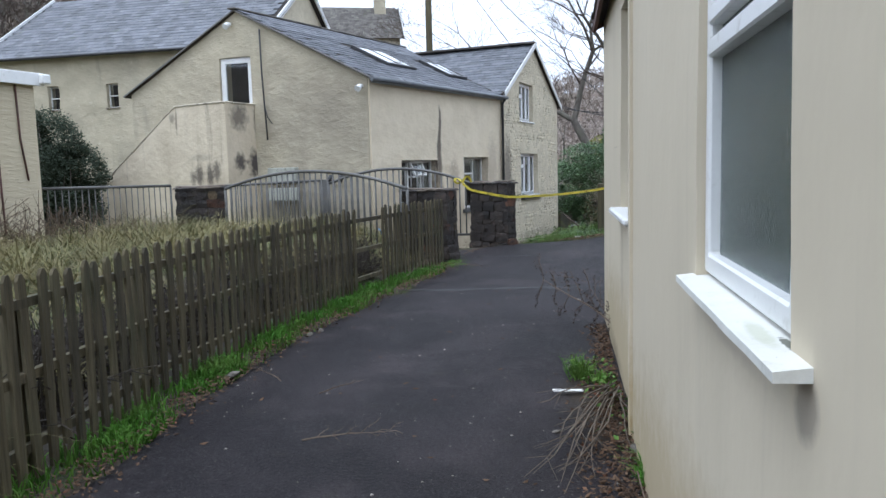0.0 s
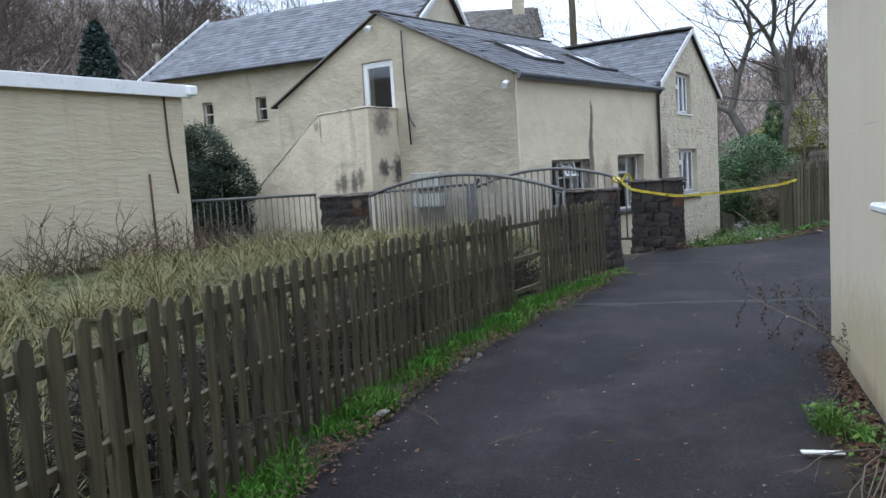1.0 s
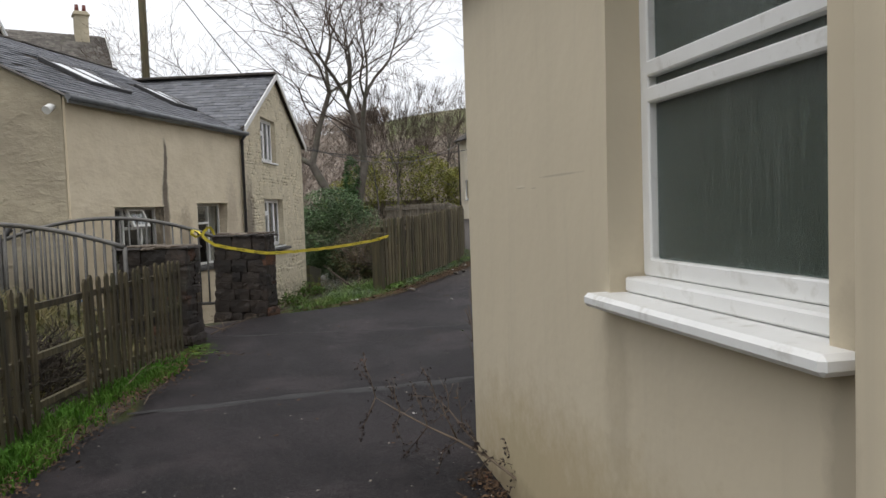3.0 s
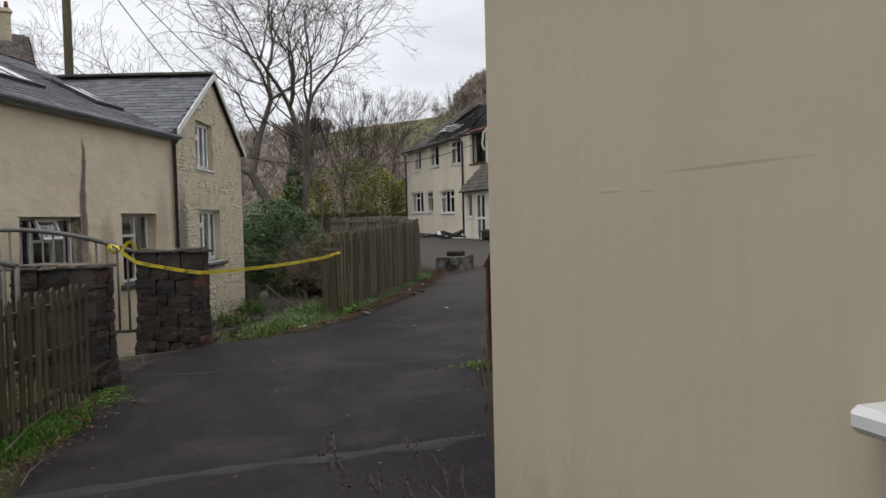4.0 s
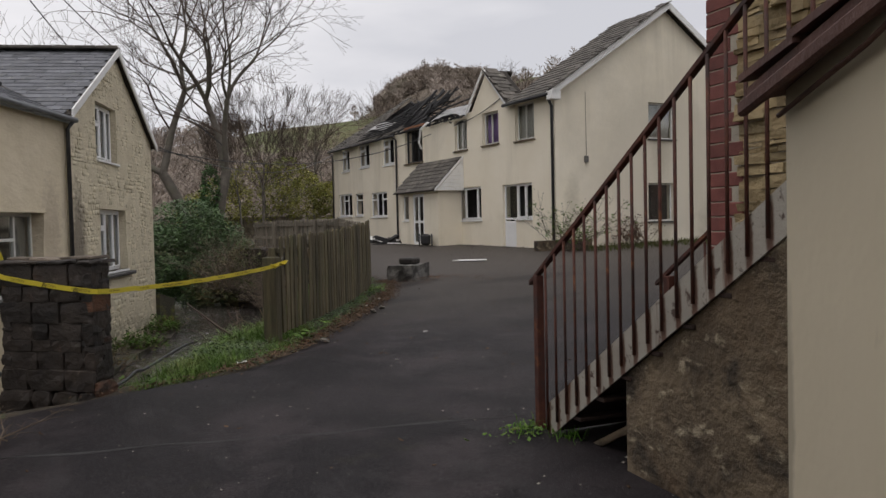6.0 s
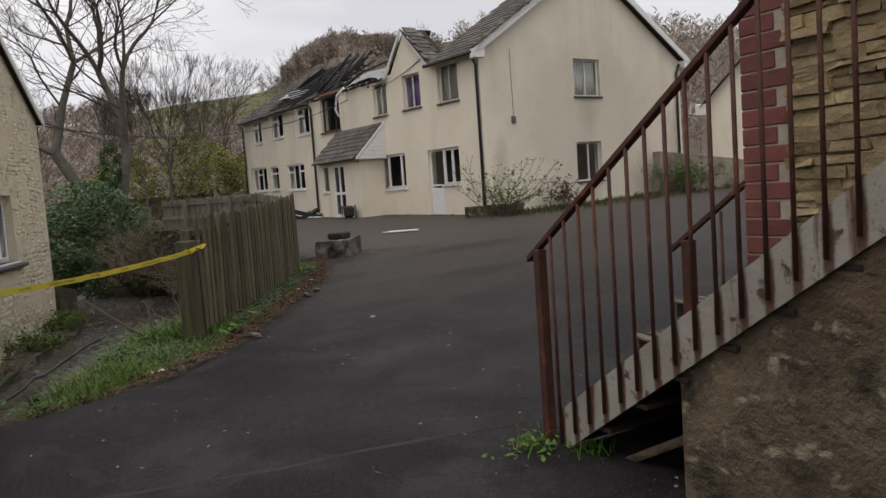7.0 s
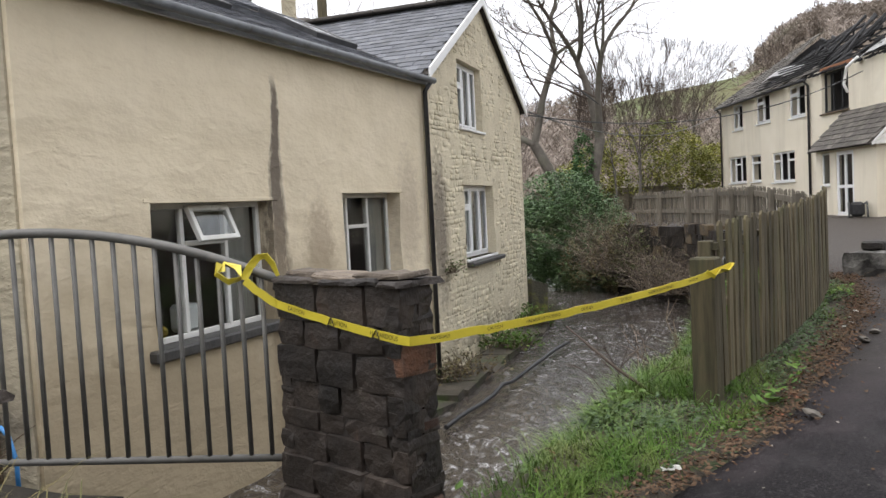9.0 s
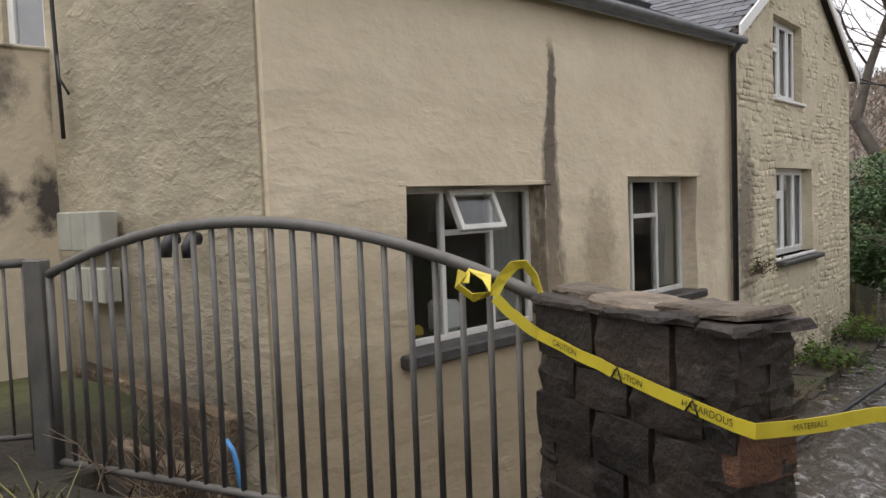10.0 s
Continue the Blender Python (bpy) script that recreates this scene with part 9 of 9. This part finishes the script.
# grit, scraps and stones
rng = random.Random(27)
vs, fs = [], []
for _ in range(1500):
    y = rng.uniform(2.0, 20)
    xl = along(ROAD_L, y) + 0.15
    xr = 1.69 + (y - 7.95) * 0.165 - 0.05 if y < 8 else 8
    x = rng.uniform(xl, xr) if rng.random() < 0.75 else xr - abs(rng.gauss(0, 0.2))
    if y > 8 and x > 3.5 + (y - 9) * 0.5:
        continue
    s = rng.choice((0.003, 0.004, 0.005, 0.006, 0.007, 0.009, 0.013)) * rng.uniform(0.7, 1.3)
    z = road_z(x, y) + 0.02
    i = len(vs)
    vs += [(x + s * rng.uniform(.6, 1.3) * c, y + s * rng.uniform(.6, 1.3) * d, z + e * s * rng.uniform(.4, .8)) for c, d, e in ((1, 0, 0), (-.5, .9, 0), (-.5, -.9, 0), (0, 0, 1))]
    fs += [(i, i + 1, i + 3), (i + 1, i + 2, i + 3), (i + 2, i, i + 3)]
mesh_stuff("grit", vs, fs, surf("pale_grit", (0.06, 0.054, 0.046), (0.36, 0.33, 0.29), 30.0, 0.9, (), (), rnd=0.6, island=True), "loose pale grit and scraps on the drive", "grit")
M_PEBBLE = surf("dull_grey_pebble", (0.10, 0.09, 0.075), (0.19, 0.17, 0.145), 20.0, 0.9, (), ((60, 0.4),), rnd=0.3)
for i, (x, y, s) in enumerate(((1.06, 4.22, 0.075), (1.08, 4.36, 0.05), (1.12, 4.52, 0.055), (0.63, 4.6, 0.035), (-1.75, 6.05, 0.07), (-1.38, 7.55, 0.045), (-1.30, 7.75, 0.035), (4.0, 16.3, 0.06), (5.6, 18.2, 0.07), (5.9, 18.5, 0.06))):
    stn = thing("loose_stone", pose(x, y, max(road_z(x, y), 0) + s * 0.4, 10, 20, i * 50), "loose pale stone lying on the ground", "stone", "loose stones")
    bm = bmesh.new()
    bmesh.ops.create_icosphere(bm, subdivisions=2, radius=s)
    for v in bm.verts:
        v.co = 0.75 * Vector((v.co.x * 1.3, v.co.y, v.co.z * 0.5)) * (1 + 0.35 * noise.noise(v.co * 25 + Vector((i, 0, 0))))
    part("stone", bm, M_PEBBLE, stn)
# rubble behind the pickets
vs, fs = [], []
for _ in range(260):
    y = rng.uniform(2.0, 9.5)
    x = along(FENCE_LINE, y) - rng.uniform(0.15, 0.5)
    s = rng.uniform(0.03, 0.09)
    z = ground_z(x, y)
    i = len(vs)
    vs += [(x + s * rng.uniform(.6, 1.3) * c, y + s * rng.uniform(.6, 1.3) * d, z + e * s * rng.uniform(.8, 1.6)) for c, d, e in ((1, 0, 0), (-.5, .9, 0), (-.5, -.9, 0), (0, 0, 1))]
    fs += [(i, i + 1, i + 3), (i + 1, i + 2, i + 3), (i + 2, i, i + 3)]
mesh_stuff("rubble", vs, fs, M_PEBBLE, "pale rubble behind the picket fence", "rubble")
# tufts at the annex foot
spots = []
for cx, cy, n, k in ((1.00, 5.78, 240, 1.25), (1.0, 3.80, 320, 1.2), (1.12, 5.6, 120, 0.8), (1.0, 3.3, 120, 0.9), (3.66, 11.83, 70, 0.8), (3.80, 11.55, 60, 0.7)):
    for _ in range(n):
        wide = 1.0 if cy < 9 else 2.2
        spots.append((cx + rng.gauss(0, 0.035 * wide), cy + rng.gauss(0, 0.06), max(0.0, road_z(cx, cy)) + 0.01, k * rng.uniform(0.6, 1.1)))
mesh_stuff("wall_foot_grass", *blades(spots, 0.08, 0.2, 0.008, 1.1, 28), M_GRASS, "bright grass tufts at the annex foot", "grass")
cover = [(1.1 + rng.gauss(0, 0.08), rng.uniform(3.4, 6.2), 0.03 + rng.random() * 0.07) for _ in range(260)] + [(3.62 + rng.gauss(0, .16), 11.80 + rng.gauss(0, .10), road_z(3.6, 11.8) + 0.03 + rng.random() * 0.04) for _ in range(70)] + [(0.2 + rng.gauss(0, .12), 13.0 + rng.gauss(0, .35), 0.03 + rng.random() * .02) for _ in range(200)]
mesh_stuff("low_weeds", *leaves(cover, 0.05, 29, 0.4), M_COVER, "low weeds at wall and stair foot", "weeds")

# tall pale grass at the water's edge
spots = []
for cx, cy, n, k in ((2.3, 16.3, 320, 0.7), (2.75, 16.9, 420, 0.8), (3.2, 17.5, 460, 0.85), (3.6, 18.2, 420, 0.8), (4.2, 19.2, 420, 0.8), (2.95, 16.5, 300, 0.6)):
    for _ in range(n):
        x, y = cx + rng.gauss(0, 0.16), cy + rng.gauss(0, 0.16)
        spots.append((x, y, ground_z(x, y) - 0.03, k * rng.uniform(0.6, 1.1)))
mesh_stuff("bank_tussock", *tussocks(spots[::18], 30, 0.30, 0.66, 0.006, 31), grass_mat("fresh_bank_tussock", (0.058, 0.125, 0.020), (0.125, 0.195, 0.042), (0.22, 0.20, 0.085), 0.4), "long drooping green grass tussocks above the river", "grass")
for i, (x, y, h) in enumerate(((3.15, 17.6, 0.9), (2.0, 17.2, 0.7), (3.6, 18.9, 0.9))):
    brambles("bank_stalks", pose(x, y, ground_z(x, y)), 0.3, h, 6, "bare dead stalks leaning over the river", 120 + i, 0, None, M_TWIG)
stick = bmesh.new()
sweep(stick, [(3.42, 17.15, 0.02), (3.05, 17.5, 0.30), (2.72, 17.85, 0.62)], [0.018, 0.014, 0.007], 6)
tagged(part("leaning_stick", stick, M_TWIG), "thin dark stick leaning out over the bank", "stick")
# dry weeds at the lean-to's foot
weed = thing("wall_weed", pose(1.755, 8.06, 0.0), "thin dry brown weed stalks against the lean-to wall", "weed")
bm = bmesh.new()
for i in range(9):
    x, y = 0.13 * i / 8 - 0.02, 0.19 * i / 8 - 0.03
    h = rng.uniform(0.95, 1.32)
    sway = rng.gauss(-0.02, 0.05)
    pts = [Vector((x + sway * f * f, y + (0.10 + sway) * f * f + 0.012 * math.sin(f * 7 + i), h * f)) for f in (0, 0.25, 0.5, 0.75, 1.0)]
    sweep(bm, pts, [0.003, 0.0026, 0.0022, 0.0016, 0.0008], 4)
    for f in (0.62, 0.74, 0.86):
        p = pts[0].lerp(pts[-1], f)
        sweep(bm, [p, p + Vector((rng.gauss(0, 0.02), rng.gauss(0.03, 0.05), rng.uniform(0.05, 0.13)))], [0.002, 0.001], 3)
part("stem", bm, M_DEAD, weed)["kind"] = "stuff"
# burnt and dropped bits along the foot of the damaged house
vs, fs = [], []
for _ in range(240):
    s_, o = rng.uniform(0.5, 20.5), abs(rng.gauss(0, 0.35)) + 0.08
    x, y = 18.06 - 0.052 * s_ - 0.9987 * o - (1.15 if 11.0 < s_ < 15.0 else 0.0), 48.5 - 0.9987 * s_ + 0.052 * o
    q, a = rng.uniform(0.03, 0.13), rng.uniform(0, 6.283)
    z, i = road_z(x, y) + 0.02, len(vs)
    ca, sa = math.cos(a) * q, math.sin(a) * q
    vs += [(x + ca, y + sa, z), (x - sa * 0.4, y + ca * 0.4, z), (x - ca, y - sa, z + 0.02), (x + sa * 0.4, y - ca * 0.4, z), (x, y, z + q * rng.uniform(0.1, 0.35))]
    fs += [(i, i + 1, i + 4), (i + 1, i + 2, i + 4), (i + 2, i + 3, i + 4), (i + 3, i, i + 4)]
mesh_stuff("burnt_debris", vs, fs, surf("mixed_burnt_debris", (0.02, 0.018, 0.016), (0.12, 0.10, 0.08), 1.2, 0.9, [((0.55, 0.53, 0.48), 1.5, 0.60, 0.66, 0.9, O)], (), rnd=0.5, island=True), "burnt and broken bits along the damaged house", "debris")
# scraps of paper and plastic by the bank
for i, (x, y, s) in enumerate(((2.75, 15.55, 0.10), (5.75, 18.75, 0.07), (5.95, 18.95, 0.05), (6.35, 19.5, 0.06), (6.1, 19.2, 0.05), (1.55, 8.9, 0.05), (4.1, 14.6, 0.05), (5.2, 15.9, 0.05))):
    sc = thing("litter_scrap", pose(x, y, road_z(x, y) + 0.03, rng.uniform(-12, 12), rng.uniform(-12, 12), i * 47), "crumpled pale scrap lying on the ground", "litter", "litter scraps")
    bm = bmesh.new()
    g = [[bm.verts.new((a * s * 0.5, b * s * 0.3, rng.uniform(0, 0.3) * s)) for b in (-1, 0, 1)] for a in (-1, -0.3, 0.4, 1)]
    for a, b in zip(g, g[1:]):
        for j in range(2):
            bm.faces.new((a[j], b[j], b[j + 1], a[j + 1]))
    bmesh.ops.solidify(bm, geom=bm.faces[:], thickness=0.004)
    part("scrap", bm, M_PAINT, sc)
